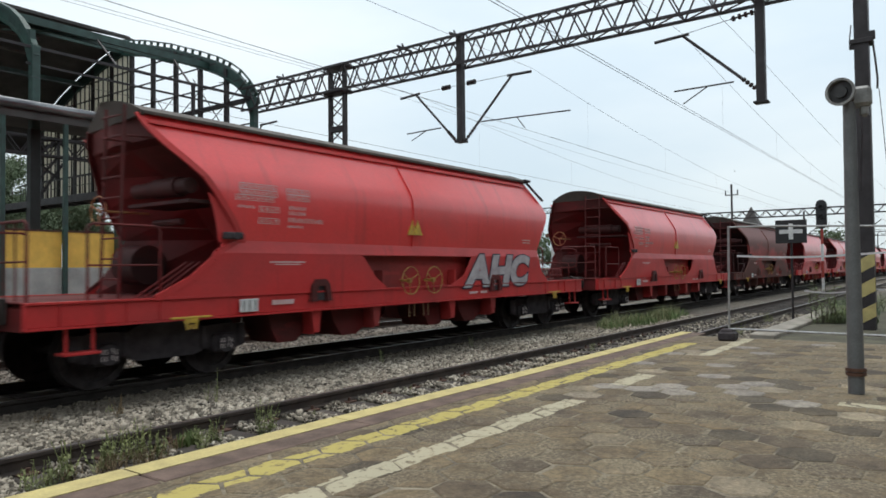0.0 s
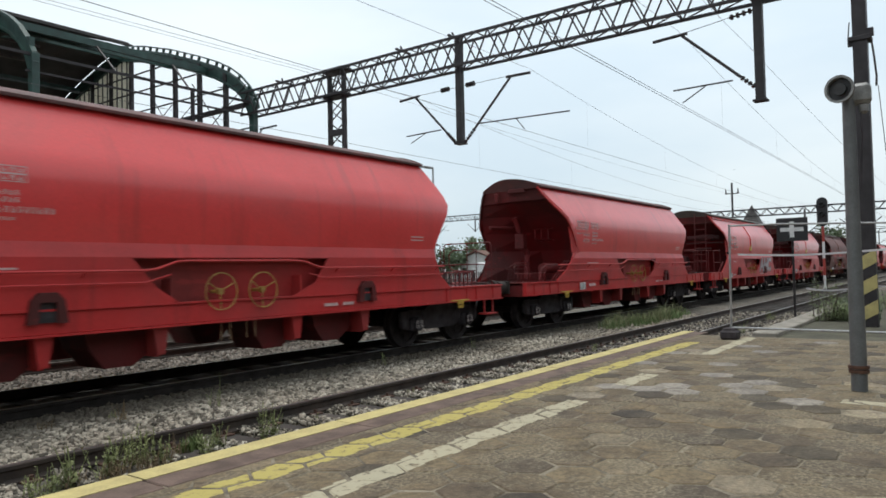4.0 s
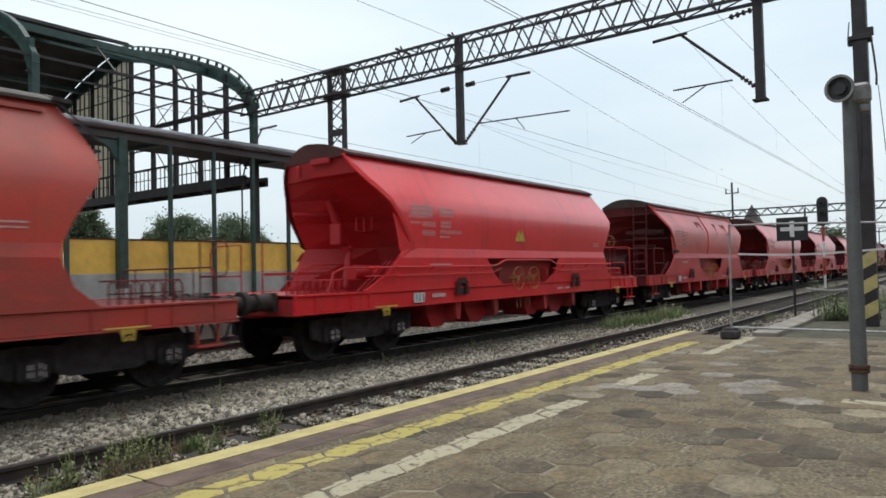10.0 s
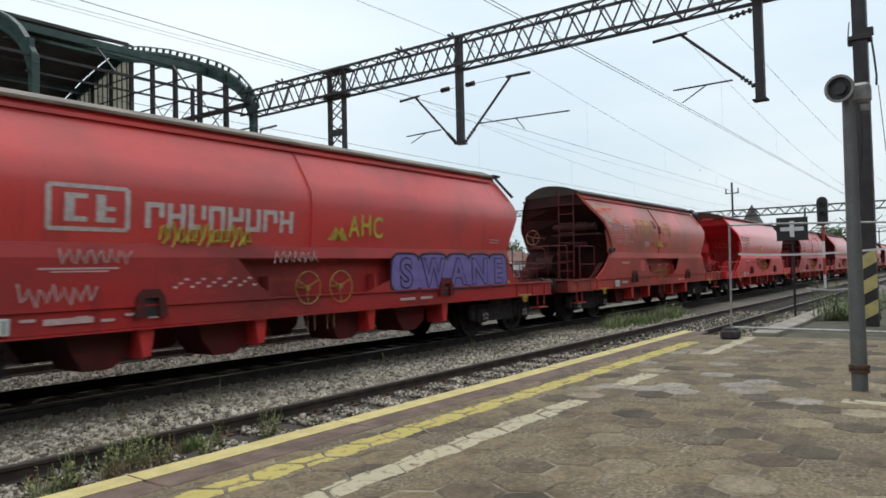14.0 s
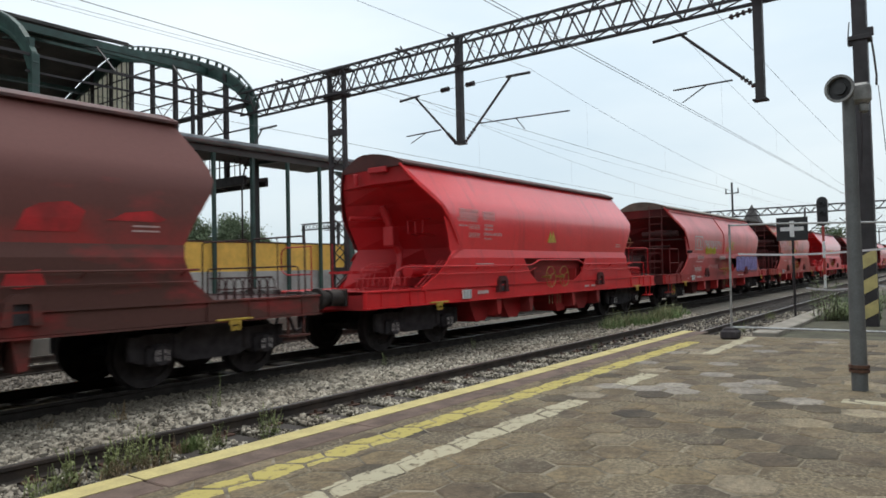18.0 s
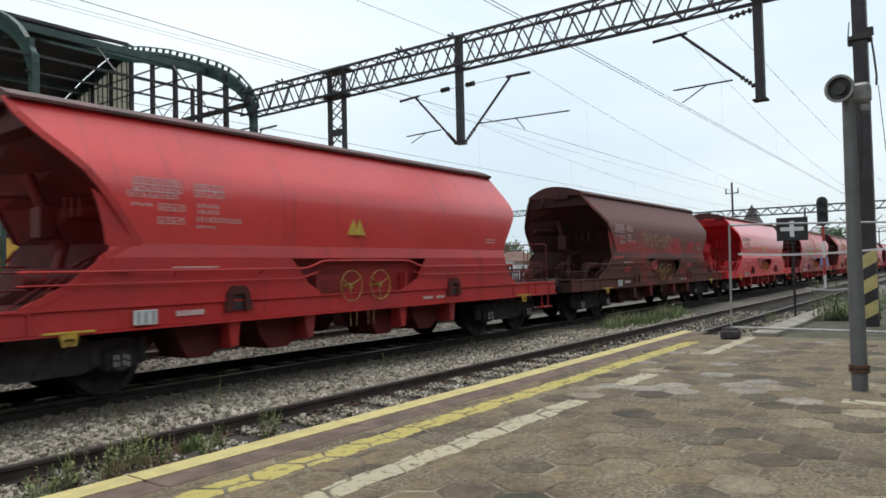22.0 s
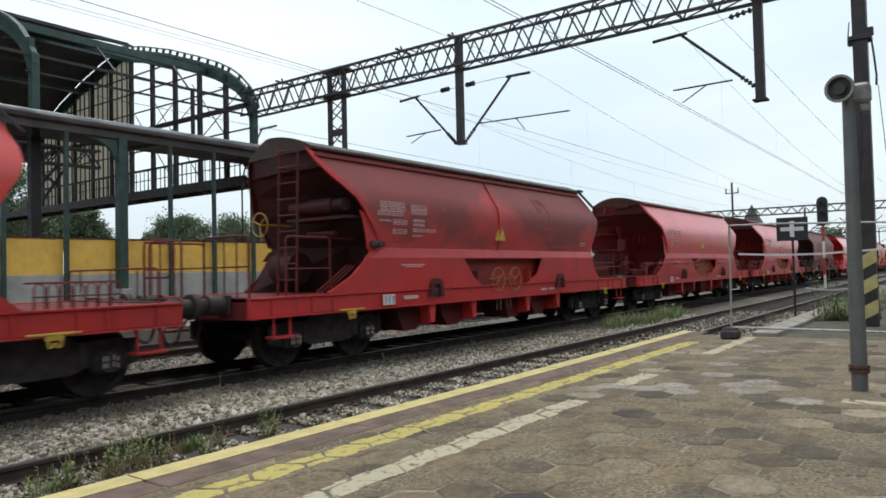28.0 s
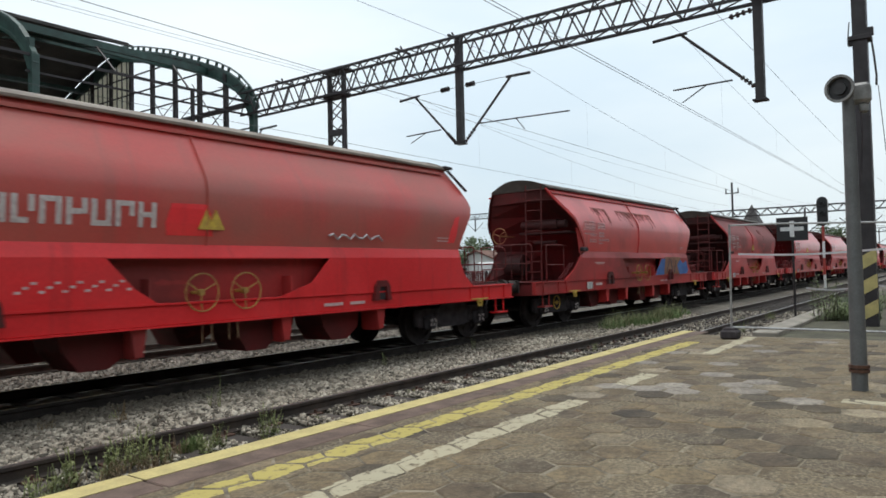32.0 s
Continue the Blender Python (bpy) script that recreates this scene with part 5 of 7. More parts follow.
part("mast_clamp", Form().box(0, 1.55, 5.85, 0.4, 0.42, 0.10, b=0.01).box(-0.1, 1.72, 5.8, 0.12, 0.10, 0.16).box(-0.1, 1.36, 5.95, 0.12, 0.12, 0.16), M_MAST, mast)
part("cable_drop", Form().tube([(-0.2, 1.33, 5.7), (-0.2, 1.30, 5.4), (-0.2, 1.27, 5.0), (-0.2, 1.28, 4.8)], 0.02, 6).tube([(-0.2, 1.72, 6.2), (-0.2, 1.75, 5.9), (-0.2, 1.74, 5.7)], 0.012, 6).tube([(-0.18, 1.25, 4.8), (-0.2, 1.1, 2.5), (-0.2, 1.05, 0.0)], 0.008, 5), M_CERAMIC, mast)
for sy in (16.50, 17.16):
    part("lattice_leg", Form().box(0, sy, 3.8, 0.14, 0.13, 8.2, b=0.008), M_MAST, gantry)
lacing = Form()
for k in range(20):
    z = -0.1 + k * 0.40
    a, b = (16.55, 17.11) if k % 2 else (17.11, 16.55)
    lacing.span((-0.06, a, z), (-0.06, b, z + 0.40), 0.03, 0.03).span((0.06, b, z), (0.06, a, z + 0.40), 0.03, 0.03)
for z in (1.3, 3.4, 5.95):
    lacing.box(0, 16.83, z, 0.16, 0.62, 0.2, b=0.01)
part("lattice_lacing", lacing, M_MAST, gantry)
part("mast_head", Form().box(0, 16.83, 8.05, 0.5, 1.0, 0.12, b=0.02), M_MAST, gantry)
part("mast_collar", Form().box(0, 16.83, 7.2, 0.5, 0.9, 0.14, b=0.02), M_MAST, gantry)
for y, z in ((11.77, 4.93), (3.52, 4.88)):
    part("drop_post", Form().box(0, y, (z + 8.12) / 2, 0.20, 0.19, 8.12 - z, b=0.01).box(0, y, z + 0.01, 0.28, 0.30, 0.04), M_MAST, gantry, "dark square drop post")
for y in (11.9, 13.9, 19.5):
    part("beam_clamp", Form().box(0, y, 8.12, 0.7, 0.06, 0.06).rod((0.0, y, 8.1), (0.0, y + 0.1, 8.3), 0.03, 6), M_MAST, gantry)


def insulator(fm, a, b, r=0.055, n=5):
    a, b = Vector(a), Vector(b)
    for k in range(n):
        c = a + (b - a) * ((k + 0.5) / n)
        fm.disc(c, b - a, r, (b - a).length / n * 0.45, 10)
    fm.rod(a, b, r * 0.4, 6)


def cantilever(root, elbow, tip, steady0, steady1, hang, label):
    """A slanted insulated arm with its steady tube, in the gantry's plane."""
    arm = thing("cantilever_arm", label, "cantilever", "arms of the overhead line", at=(GX, 0, 0))
    root, elbow = Vector(root), Vector(elbow)
    q = root + (elbow - root) * 0.22
    part("strut_tube", Form().rod(q, elbow, 0.035, 8), M_MAST, arm)
    fm = Form()
    insulator(fm, root, q)
    part("insulator", fm, M_CERAMIC, arm, "dark brown ribbed insulator", 30)
    part("top_tube", Form().rod(elbow + (elbow - Vector(tip)).normalized() * 0.15, tip, 0.04, 8), M_MAST, arm)
    part("steady_tube", Form().rod(steady0, steady1, 0.02, 6), M_MAST, arm)
    mid = Vector(steady0).lerp(Vector(steady1), 0.42)
    part("registration_arm", Form().rod(mid, hang, 0.014, 6), M_MAST, arm)
    return arm


def at_gantry(y, z):
    return (0, y, z)


cantilever(at_gantry(11.92, 4.96), at_gantry(13.46, 6.60), at_gantry(14.06, 6.56), at_gantry(12.50, 5.45), at_gantry(13.82, 5.42), at_gantry(13.64, 5.19), "slanted overhead-line arm over the far track")
cantilever(at_gantry(11.62, 4.96), at_gantry(10.01, 6.63), at_gantry(9.40, 6.62), at_gantry(11.07, 5.45), at_gantry(8.24, 5.38), at_gantry(9.62, 5.09), "slanted overhead-line arm over the train's track")
cantilever(at_gantry(3.55, 5.14), at_gantry(5.26, 6.76), at_gantry(5.94, 6.72), at_gantry(4.11, 5.45), at_gantry(5.48, 5.44), at_gantry(5.27, 5.11), "slanted overhead-line arm over the near track")
stay = thing("stay_wire", "thin stay wires with insulators under the gantry", "wire", at=(GX, 0, 0))
fm = Form()
fm.rod(at_gantry(13.46, 6.62), at_gantry(10.01, 6.65), 0.008, 5)
fm.rod(at_gantry(5.26, 6.78), at_gantry(3.55, 6.99), 0.008, 5)
part("stay_line", fm, M_WIRE, stay)
fm = Form()
insulator(fm, at_gantry(12.46, 6.63), at_gantry(12.14, 6.64), 0.075, 3)
insulator(fm, at_gantry(11.55, 6.64), at_gantry(11.23, 6.65), 0.075, 3)
insulator(fm, at_gantry(4.15, 6.91), at_gantry(3.62, 6.98), 0.065, 4)
part("insulator", fm, M_CERAMIC, stay, "brown insulators", 30)


def overhead_wire(y, z_contact, z_mess, twin=0.0, label="thin overhead contact wire hung from its carrying cable"):
    ob = thing("overhead_line", label, "wire", "overhead wires")
    for x0, drop in ((-41.0, 0.35), (GX, 1.3)):
        x1 = x0 + 58
        cw, mw = Form(), Form()
        for dy in ((-twin, twin) if twin else (0.0,)):
            cw.tube([(x0, y + dy, z_contact), (x1, y + dy, z_contact)], 0.0055, 5)
        sag = [(x0 + 58 * i / 16, y, z_mess - drop * (1 - (2 * i / 16 - 1) ** 2)) for i in range(17)]
        mw.tube(sag, 0.0045, 5)
        part("contact_wire", cw, M_WIRE, ob)
        part("carrying_cable", mw, M_WIRE, ob)
        for i in range(1, 16, 2) if x0 > 0 else ():
            part("dropper", Form().rod(sag[i], (sag[i][0], y, z_contact), 0.0015, 4), M_WIRE, ob)
    return ob


overhead_wire(5.3, 5.05, 6.85, 0.04)
overhead_wire(9.4, 4.96, 6.72, 0.0)
overhead_wire(13.5, 4.78, 6.62, 0.0)
for y, z in ((16.8, 7.75), (4.2, 6.82)):
    ob = thing("feeder_cable", "thin feeder cable running above the tracks", "wire", "overhead wires")
    part("cable", Form().tube([(x, y, z - 0.3 * (1 - (((x + 41) % 58) / 29 - 1) ** 2)) for x in range(-41, 134, 4)], 0.005, 5), M_WIRE, ob)


def far_gantry(x, y0, y1, z, h, label, legs, drops):
    g = thing("overhead_gantry", label, "gantry", "gantries farther along the line", at=(x, 0, 0))
    lattice_beam("lattice_beam", (0, y0, z), (0, y1, z), h, 0.5, 1.1, 0.05, g, M_MAST)
    for y in legs:
        part("mast", Form().box(0, y, z / 2, 0.26, 0.26, z + 1.2), M_MAST, g)
    for y in drops:
        d = part("drop_post", Form().box(0, y, z - 0.9, 0.16, 0.16, 2.6), M_MAST, g)
        part("cantilever_arm", Form().span((0, y, z - 2.1), (0, y - 1.7, z - 0.7), 0.07, 0.07).span((0, y, z - 2.1), (0, y + 1.7, z - 0.7), 0.07, 0.07).span((0, y - 2.2, z - 1.7), (0, y - 0.5, z - 1.5), 0.04, 0.04), M_MAST, d)
    return g


far_gantry(75, -4, 27, 5.95, 0.66, "far steel lattice gantry over the tracks", (-3.5, 25.8), (20.4, 12.0, 7.4))
far_gantry(105, 52, 108, 10.2, 0.9, "distant lattice gantry over the goods yard", (54, 84, 100), (70, 78, 92))
far_gantry(150, -10, 40, 6.4, 0.7, "very distant lattice gantry over the tracks", (-8, 16, 38), (8, 12))
far_gantry(58, 57.5, 63.5, 6.4, 0.7, "lattice gantry behind the far platform", (57.6, 63.4), ())

# ---- far platform, canopy and yellow fence ----
CY = 20.0
far_platform = tagged(part("platform_far", Form().box(15, 19.6, -0.33, 80, 8.0, 0.62), M_FARPAVE), "low grey concrete platform behind the train", "platform", kind="structure")
canopy = thing("platform_canopy", "dark platform canopy with green posts and a zinc gutter", "canopy", at=(0, CY, 0))
PX = [11.14 + 1.604 * i for i in range(-8, 7)]
part("canopy_roof", Form().prism([(-0.05, 5.48), (-0.05, 5.62), (1.3, 5.85), (2.6, 5.66), (2.6, 5.56), (1.3, 5.56)], "x", -6, 21.0), M_ROOFDARK, canopy, "dark canopy roof")
part("gutter", Form().rod((-6, -0.12, 5.66), (21.1, -0.12, 5.70), 0.13, 12), M_ZINC, canopy, "shiny weathered zinc gutter", 40)
part("edge_beam", Form().box(7.5, 0.0, 5.42, 27.2, 0.14, 0.17), M_ROOFDARK, canopy, "dark edge beam")
for i, x in enumerate(PX):
    if i in (2, 8, 14):
        post = part("post", Form().box(x, 0.0, 2.75, 0.27, 0.27, 5.3, b=0.015), M_GREEN, canopy, "thick dark green steel post")
        arc = [(x - 0.1 - 0.85 * (1 - math.cos(a)), 5.26 - 0.95 * (1 - math.sin(a))) for a in [math.pi / 2 * k / 8 for k in range(9)]]
        part("bracket", Form().prism(arc + [(x - 0.1, 5.28)], "y", -0.06, 0.06), M_GREEN, post, "curved green bracket")
        part("plinth", Form().box(x, 0.0, 0.45, 0.42, 0.42, 0.9, b=0.02), M_CONC, post, "pale concrete plinth")
    else:
        part("thin_post", Form().box(x, 0.0, 2.85, 0.115, 0.115, 5.1, b=0.008), M_GREEN, canopy, "thin green post")
for x in PX[::3]:
    part("rafter", Form().span((x, 0, 5.46), (x, 2.5, 5.52), 0.10, 0.12), M_GREEN, canopy)
screen = thing("platform_screen", "ochre yellow panel screen on a grey concrete parapet", "fence", at=(0, CY + 0.18, 0))
for a, b in zip(PX, PX[1:]):
    if b < 20.9:
        part("yellow_panel", Form().box((a + b) / 2, 0, 1.845, b - a - 0.03, 0.05, 1.0, b=0.006), M_FENCE, screen)
part("cap_rail", Form().box(9.0, 0, 2.365, 23.6, 0.09, 0.05), M_RUST, screen, "brown cap rail")
part("parapet", Form().box(9.0, 0.05, 0.68, 23.6, 0.22, 1.34, b=0.015), M_CONC, screen, "light grey concrete parapet")

# ---- steel train shed ----
HX, HY = 17.0, 21.2
SHED = ((21.1, 7.4), (21.2, 7.72), (21.56, 8.19), (22.08, 8.68), (22.7, 9.08), (23.45, 9.44), (24.6, 9.88), (26.6, 10.57), (28.6, 11.12), (30.4, 11.5), (32.2, 11.1), (34.2, 10.55), (36.1, 9.88), (37.8, 9.08), (39.0, 8.19), (39.6, 7.4))
shed = thing("train_shed", "dark green steel train shed, partly stripped of its roofing", "train shed")


def arch_rib(x, ladder):
    rib = Form()
    for (a, b), (c, d) in zip(SHED, SHED[1:]):
        rib.span((x, a, b), (x, c, d), 0.16, 0.10, up=(0, -0.2, 1)).span((x, a, b - 0.45), (x, c, d - 0.45), 0.16, 0.08, up=(0, -0.2, 1))
    rib_ob = part("arch_rib", rib, M_GREEN, shed, "curved green steel arch")
    web = Form()
    for (a, b), (c, d) in zip(SHED, SHED[1:]):
        web.prism([(a, b), (c, d), (c, d - 0.45), (a, b - 0.45)], "x", x - 0.012, x + 0.012).span((x, c, d), (x, c, d - 0.45), 0.16, 0.03)
    part("web", web, M_GREEN, rib_ob)
    if ladder:
        lad = Form()
        pts = [Vector((x, a, b)) for a, b in SHED[:10]]
        for p, q in zip(pts, pts[1:]):
            n = max(1, round((q - p).length / 0.52))
            up = Vector((0, -(q - p).z, (q - p).y)).normalized() * 0.22
            lad.span(p + up, q + up, 0.07, 0.05)
            for k in range(n):
                c = p.lerp(q, k / n)
                lad.span(c, c + up, 0.10, 0.06)
        part("cleat_strip", lad, M_GREEN, rib_ob, "row of purlin cleats along the arch")
    for y in (21.2, 39.5):
        col = part("column", Form().box(x, y, 6.5, 0.22, 0.26, 2.4, b=0.015), M_GREEN, shed, "tall dark green steel column")
        # Lower column lengths are coloured near black for the canopy's shade.
        part("column_foot", Form().box(x, y, 2.65, 0.27, 0.25, 5.3, b=0.015), M_FOOT, shed, "lower length of the column, darkened for canopy shade")
        if y < 30:
            arc = [(y + 0.1 + 2.0 * (1 - math.cos(a)), 8.6 - 2.1 * (1 - math.sin(a))) for a in [math.pi / 2 * k / 8 for k in range(9)]]
            part("haunch", Form().prism(arc + [(y + 0.1, 8.2)], "x", x - 0.07, x + 0.07), M_GREEN, col, "curved steel haunch")
    return rib_ob


for x in (1.4, 9.23, 17.0):
    arch_rib(x, x > 16)
for y, z in ((21.2, 7.66), (24.0, 9.38), (26.6, 10.1), (30.4, 11.2), (34.2, 10.3), (37.8, 8.85)):
    part("purlin", Form().box(6.5, y, z, 21.2, 0.07 if z < 8 else 0.10, 0.085 if z < 8 else 0.25), M_MAST if z < 8 else M_GREEN, shed)


def sheet(pts, x0, x1, thick=0.05):
    fm = Form()
    v = [(x, a, b + 0.09 + dz) for dz in (0, thick) for a, b in pts for x in (x0, x1)]
    n = len(pts)
    f = []
    for k in range(n - 1):
        f += [(2 * k, 2 * k + 1, 2 * k + 3, 2 * k + 2), (2 * n + 2 * k + 2, 2 * n + 2 * k + 3, 2 * n + 2 * k + 1, 2 * n + 2 * k)]
        for s in (0, 1):
            f.append((2 * k + s, 2 * k + 2 + s, 2 * n + 2 * k + 2 + s, 2 * n + 2 * k + s))
    f += [(0, 1, 2 * n + 1, 2 * n), (2 * n - 2, 2 * n - 1, 4 * n - 1, 4 * n - 2)]
    return fm.add(v, f)


part("roof_sheeting", sheet(((24.1, 9.56), (27.2, 10.54), (30.4, 11.44)), -6, 13.9), M_ROOFDARK, shed, "dark roof sheeting over the near slope")
part("roof_sheeting", sheet(SHED[9:], -6, 16.9), M_ROOFDARK, shed, "dark roof sheeting over the far slope")
for y0, z0 in ((25.6, 9.95), (27.6, 10.6), (29.4, 11.15), (31.4, 11.15), (32.8, 10.85), (35.4, 10.05), (36.9, 9.4), (38.2, 8.7)):
    part("roof_batten", Form().box(4.5, y0, z0, 18.8, 0.12, 0.10), M_BATTEN, shed, "grimy timber batten under the roofing")
part("bottom_rail", Form().box(13.0, 21.2, 7.17, 8.0, 0.05, 0.06), M_MAST, shed)
part("roof_edge_trim", Form().box(3.9, 24.05, 9.66, 19.6, 0.10, 0.11), M_ROOFDARK, shed, "ragged dark roof edge")


def shed_top(y):
    for (a, b), (c, d) in zip(SHED, SHED[1:]):
        if a <= y <= c:
            return b + (d - b) * (y - a) / (c - a)
    return 7.6


gable = part("gable_frame", Form().box(HX, 30.4, 7.66, 0.16, 18.3, 0.16), M_MAST, shed, "steel frame of the end screen")
MULL = [22.85 + 1.69 * k for k in range(10)]
for y in MULL:
    part("mullion", Form().box(HX, y, (4.8 + shed_top(y)) / 2, 0.14, 0.18, shed_top(y) - 4.8), M_MAST, gable)
for z in (5.9, 6.75, 7.66, 8.5, 9.4, 10.2):
    ys = [y for y in [21.4 + 0.2 * k for k in range(92)] if shed_top(y) > z]
    part("glazing_bar", Form().box(HX, (ys[0] + ys[-1]) / 2, z, 0.05, ys[-1] - ys[0], 0.05), M_MAST, gable)
for y in (21.5, 24.5, 26.3):
    for a, b, r in (((HX - 0.1, y, 5.2), (HX - 0.1, y + 3.4, 9.0), 0.028), ((HX - 0.1, y + 3.4, 6.4), (HX - 0.1, y, 8.4), 0.025)):
        part("diagonal_brace", Form().span(a, b, r, r), M_MAST, gable)
for a, b, r in (((14.28, 21.2, 7.65), (15.45, 24.0, 9.3), 0.05), ((11.7, 21.2, 7.65), (12.5, 24.0, 9.3), 0.05), ((14.4, 21.2, 7.7), (14.4, 21.2, 5.7), 0.10)):
    part("diagonal_brace", Form().span(a, b, r, r), M_MAST, gable)
for k in range(23):
    y0 = 29.55 + 0.4225 * k
    part("glazing_bar", Form().box(HX, y0, (4.95 + shed_top(min(y0, 38.9)) - 0.35) / 2, 0.05, 0.032, shed_top(min(y0, 38.9)) - 0.35 - 4.95).box(HX, y0, 4.9, 0.06, 0.055, 0.1), M_MAST, gable)
for y0 in [29.55 + 0.4225 * k for k in range(22)]:
    for z0, z1 in ((4.95, 5.9), (5.9, 6.75), (6.75, 7.66), (7.66, 8.5), (8.5, 9.4), (9.4, 10.2), (10.2, 11.6)):
        top = min(z1, shed_top(y0 + 0.21) - 0.35)
        if top - z0 > 0.15:
            part("glass_pane", Form().box(HX + 0.04, y0 + 0.21, (z0 + top) / 2, 0.02, 0.385, top - z0 - 0.05), M_PANE, gable)
deck = part("walkway", Form().box(HX, 33.6, 4.78, 1.1, 25.0, 0.10).box(HX - 0.5, 33.6, 4.72, 0.12, 25.0, 0.34).box(HX + 0.5, 33.6, 4.72, 0.12, 25.0, 0.34), M_MAST, shed, "dark steel maintenance walkway")
for k in range(14):
    part("walkway_brace", Form().span((HX - 0.5, 21.5 + 1.3 * k, 4.60), (HX + 0.5, 22.15 + 1.3 * k, 4.60), 0.06, 0.06), M_MAST, deck)
rails = Form().span((HX - 0.5, 21.3, 5.72), (HX - 0.5, 39.4, 5.72), 0.05, 0.05).span((HX - 0.5, 21.3, 5.3), (HX - 0.5, 39.4, 5.3), 0.03, 0.03)
for k in range(60):
    rails.span((HX - 0.5, 21.4 + 0.305 * k, 4.9), (HX - 0.5, 21.4 + 0.305 * k, 5.72), 0.05 if k % 4 == 0 else 0.016, 0.03)
part("walkway_railing", rails, M_MAST, deck)
for a, b in (((11.49, 26.0, 4.50), (12.18, 26.0, 5.42)), ((11.56, 26.0, 3.97), (12.30, 26.0, 5.12)), ((11.45, 26.0, 5.26), (12.01, 26.0, 5.93)), ((11.42, 26.0, 5.85), (12.31, 26.0, 5.97)), ((12.15, 26.0, 5.95), (12.14, 26.0, 4.56)), ((11.41, 26.0, 5.10), (12.14, 26.0, 4.56))):
    part("truss_bar", Form().span(a, b, 0.08, 0.08), M_MAST, shed, "dark bar of the inner truss")
lattice_beam("roof_truss", (-2, 26.0, 5.35), (13.6, 26.0, 5.35), 0.62, 0.3, 0.9, 0.04, shed, M_MAST, "dark lattice truss inside the shed")
yard_lamp = thing("small_lamp", "small lamp on a bent arm beside the train shed", "lamp", at=(16.19, 20.9, 0))
part("arm", Form().tube([(0, 0, -0.1), (0, 0, 4.4), (0.13, 0, 5.05), (0.53, 0, 5.9), (0.95, 0, 6.66)], 0.03, 6), M_MAST, yard_lamp)
part("lamp_head", Form().span((0.90, 0, 6.64), (1.6, 0, 6.88), 0.16, 0.07), M_MAST, yard_lamp)

# ---- platform furniture ----
speaker_pole = thing("loudspeaker_pole", "grey steel pole carrying a horn loudspeaker on the platform", "loudspeaker", at=(7.69, 0.82, 0))
part("pole", Form().rod((0, 0, 0.0), (0, 0, 0.34), 0.070, 24).rod((0, 0, 0.34), (0, 0, 2.76), 0.070, 24, 0.054), M_GREYPAINT, speaker_pole, "", 40)
part("flange", Form().disc((0, 0, 0.225), (0, 0, 1), 0.090, 0.03, 20).disc((0, 0, 0.185), (0, 0, 1), 0.088, 0.03, 20), M_RUST, speaker_pole, "rusty bolted flange")
horn = part("horn", Form().rod((0.0, 0.01, 2.84), (-0.17, 0.05, 2.84), 0.055, 24, 0.122, caps=False).disc((-0.172, 0.051, 2.84), (-0.97, 0.2, 0), 0.130, 0.025, 26, 0.108).rod((0.02, 0.0, 2.84), (0.13, -0.03, 2.84), 0.06, 16), M_HORN, speaker_pole, "grey weathered loudspeaker horn", 40)
part("horn_throat", Form().disc((-0.13, 0.041, 2.84), (-0.97, 0.2, 0), 0.105, 0.02, 24).disc((-0.15, 0.046, 2.84), (-0.97, 0.2, 0), 0.055, 0.04, 20), M_DARKHORN, horn, "dark horn mouth")
part("driver_box", Form().box(0.05, -0.10, 2.81, 0.16, 0.17, 0.19, b=0.03).box(0.04, -0.12, 2.67, 0.08, 0.08, 0.10, b=0.02), M_HORN, speaker_pole, "pale grey driver housing")
part("pole_cable", Form().tube([(0.02, -0.10, 2.64), (0.01, -0.10, 2.4), (0.0, -0.075, 1.9)], 0.008, 6), M_BLACK, speaker_pole)

barrier = thing("tube_barrier", "galvanised tube barrier frame closing the platform end", "barrier", at=(11.98, 0, 0))
part("post", Form().rod((0, 3.05, 0.1), (0, 3.03, 1.86), 0.018, 10), M_TUBE, barrier)
part("top_tube", Form().tube([(0, 3.03, 1.84), (0.02, 2.3, 1.83), (0, 0.9, 1.77), (0, -1.2, 1.74)], 0.0145, 8), M_TUBE, barrier)
part("bottom_tube", Form().tube([(0, 3.03, 0.19), (0, 0.9, 0.18), (0, -1.2, 0.18)], 0.018, 8), M_TUBE, barrier)
part("post", Form().rod((0, -1.2, 0.0), (0, -1.2, 1.76), 0.018, 10), M_TUBE, barrier)
part("foot", Form().box(0, 3.07, 0.075, 0.26, 0.27, 0.15, b=0.03).box(0, 3.07, 0.16, 0.2, 0.2, 0.06, b=0.02), M_BLACK, barrier, "black rubber barrier foot")
tape = thing("barrier_tape", "white plastic barrier tape strung along the tubes", "tape", at=(11.95, 0, 0))
part("tape_strip", Form().add([(0.01 * math.sin(i), 2.9 - 0.26 * i, 1.37 - 0.035 * math.sin(i * 0.45) + dz) for i in range(17) for dz in (-0.014, 0.016)], [(2 * i, 2 * i + 1, 2 * i + 3, 2 * i + 2) for i in range(16)]), M_TAPE, tape)
part("lower_tape", Form().add([(6.0 + 0.02 * math.sin(i), 2.9 - 0.26 * i, 0.62 - 0.05 * math.sin(i * 0.9) + dz) for i in range(14) for dz in (-0.012, 0.02)], [(2 * i, 2 * i + 1, 2 * i + 3, 2 * i + 2) for i in range(13)]), M_TAPE, tape)

stop_sign = thing("cross_sign", "black board with a white cross on a thin post", "sign", at=(20.5, 3.60, -0.1))
part("board", Form().box(0, 0, 2.2, 0.03, 0.76, 0.62, b=0.008), M_BOARD, stop_sign, "black rectangular board")
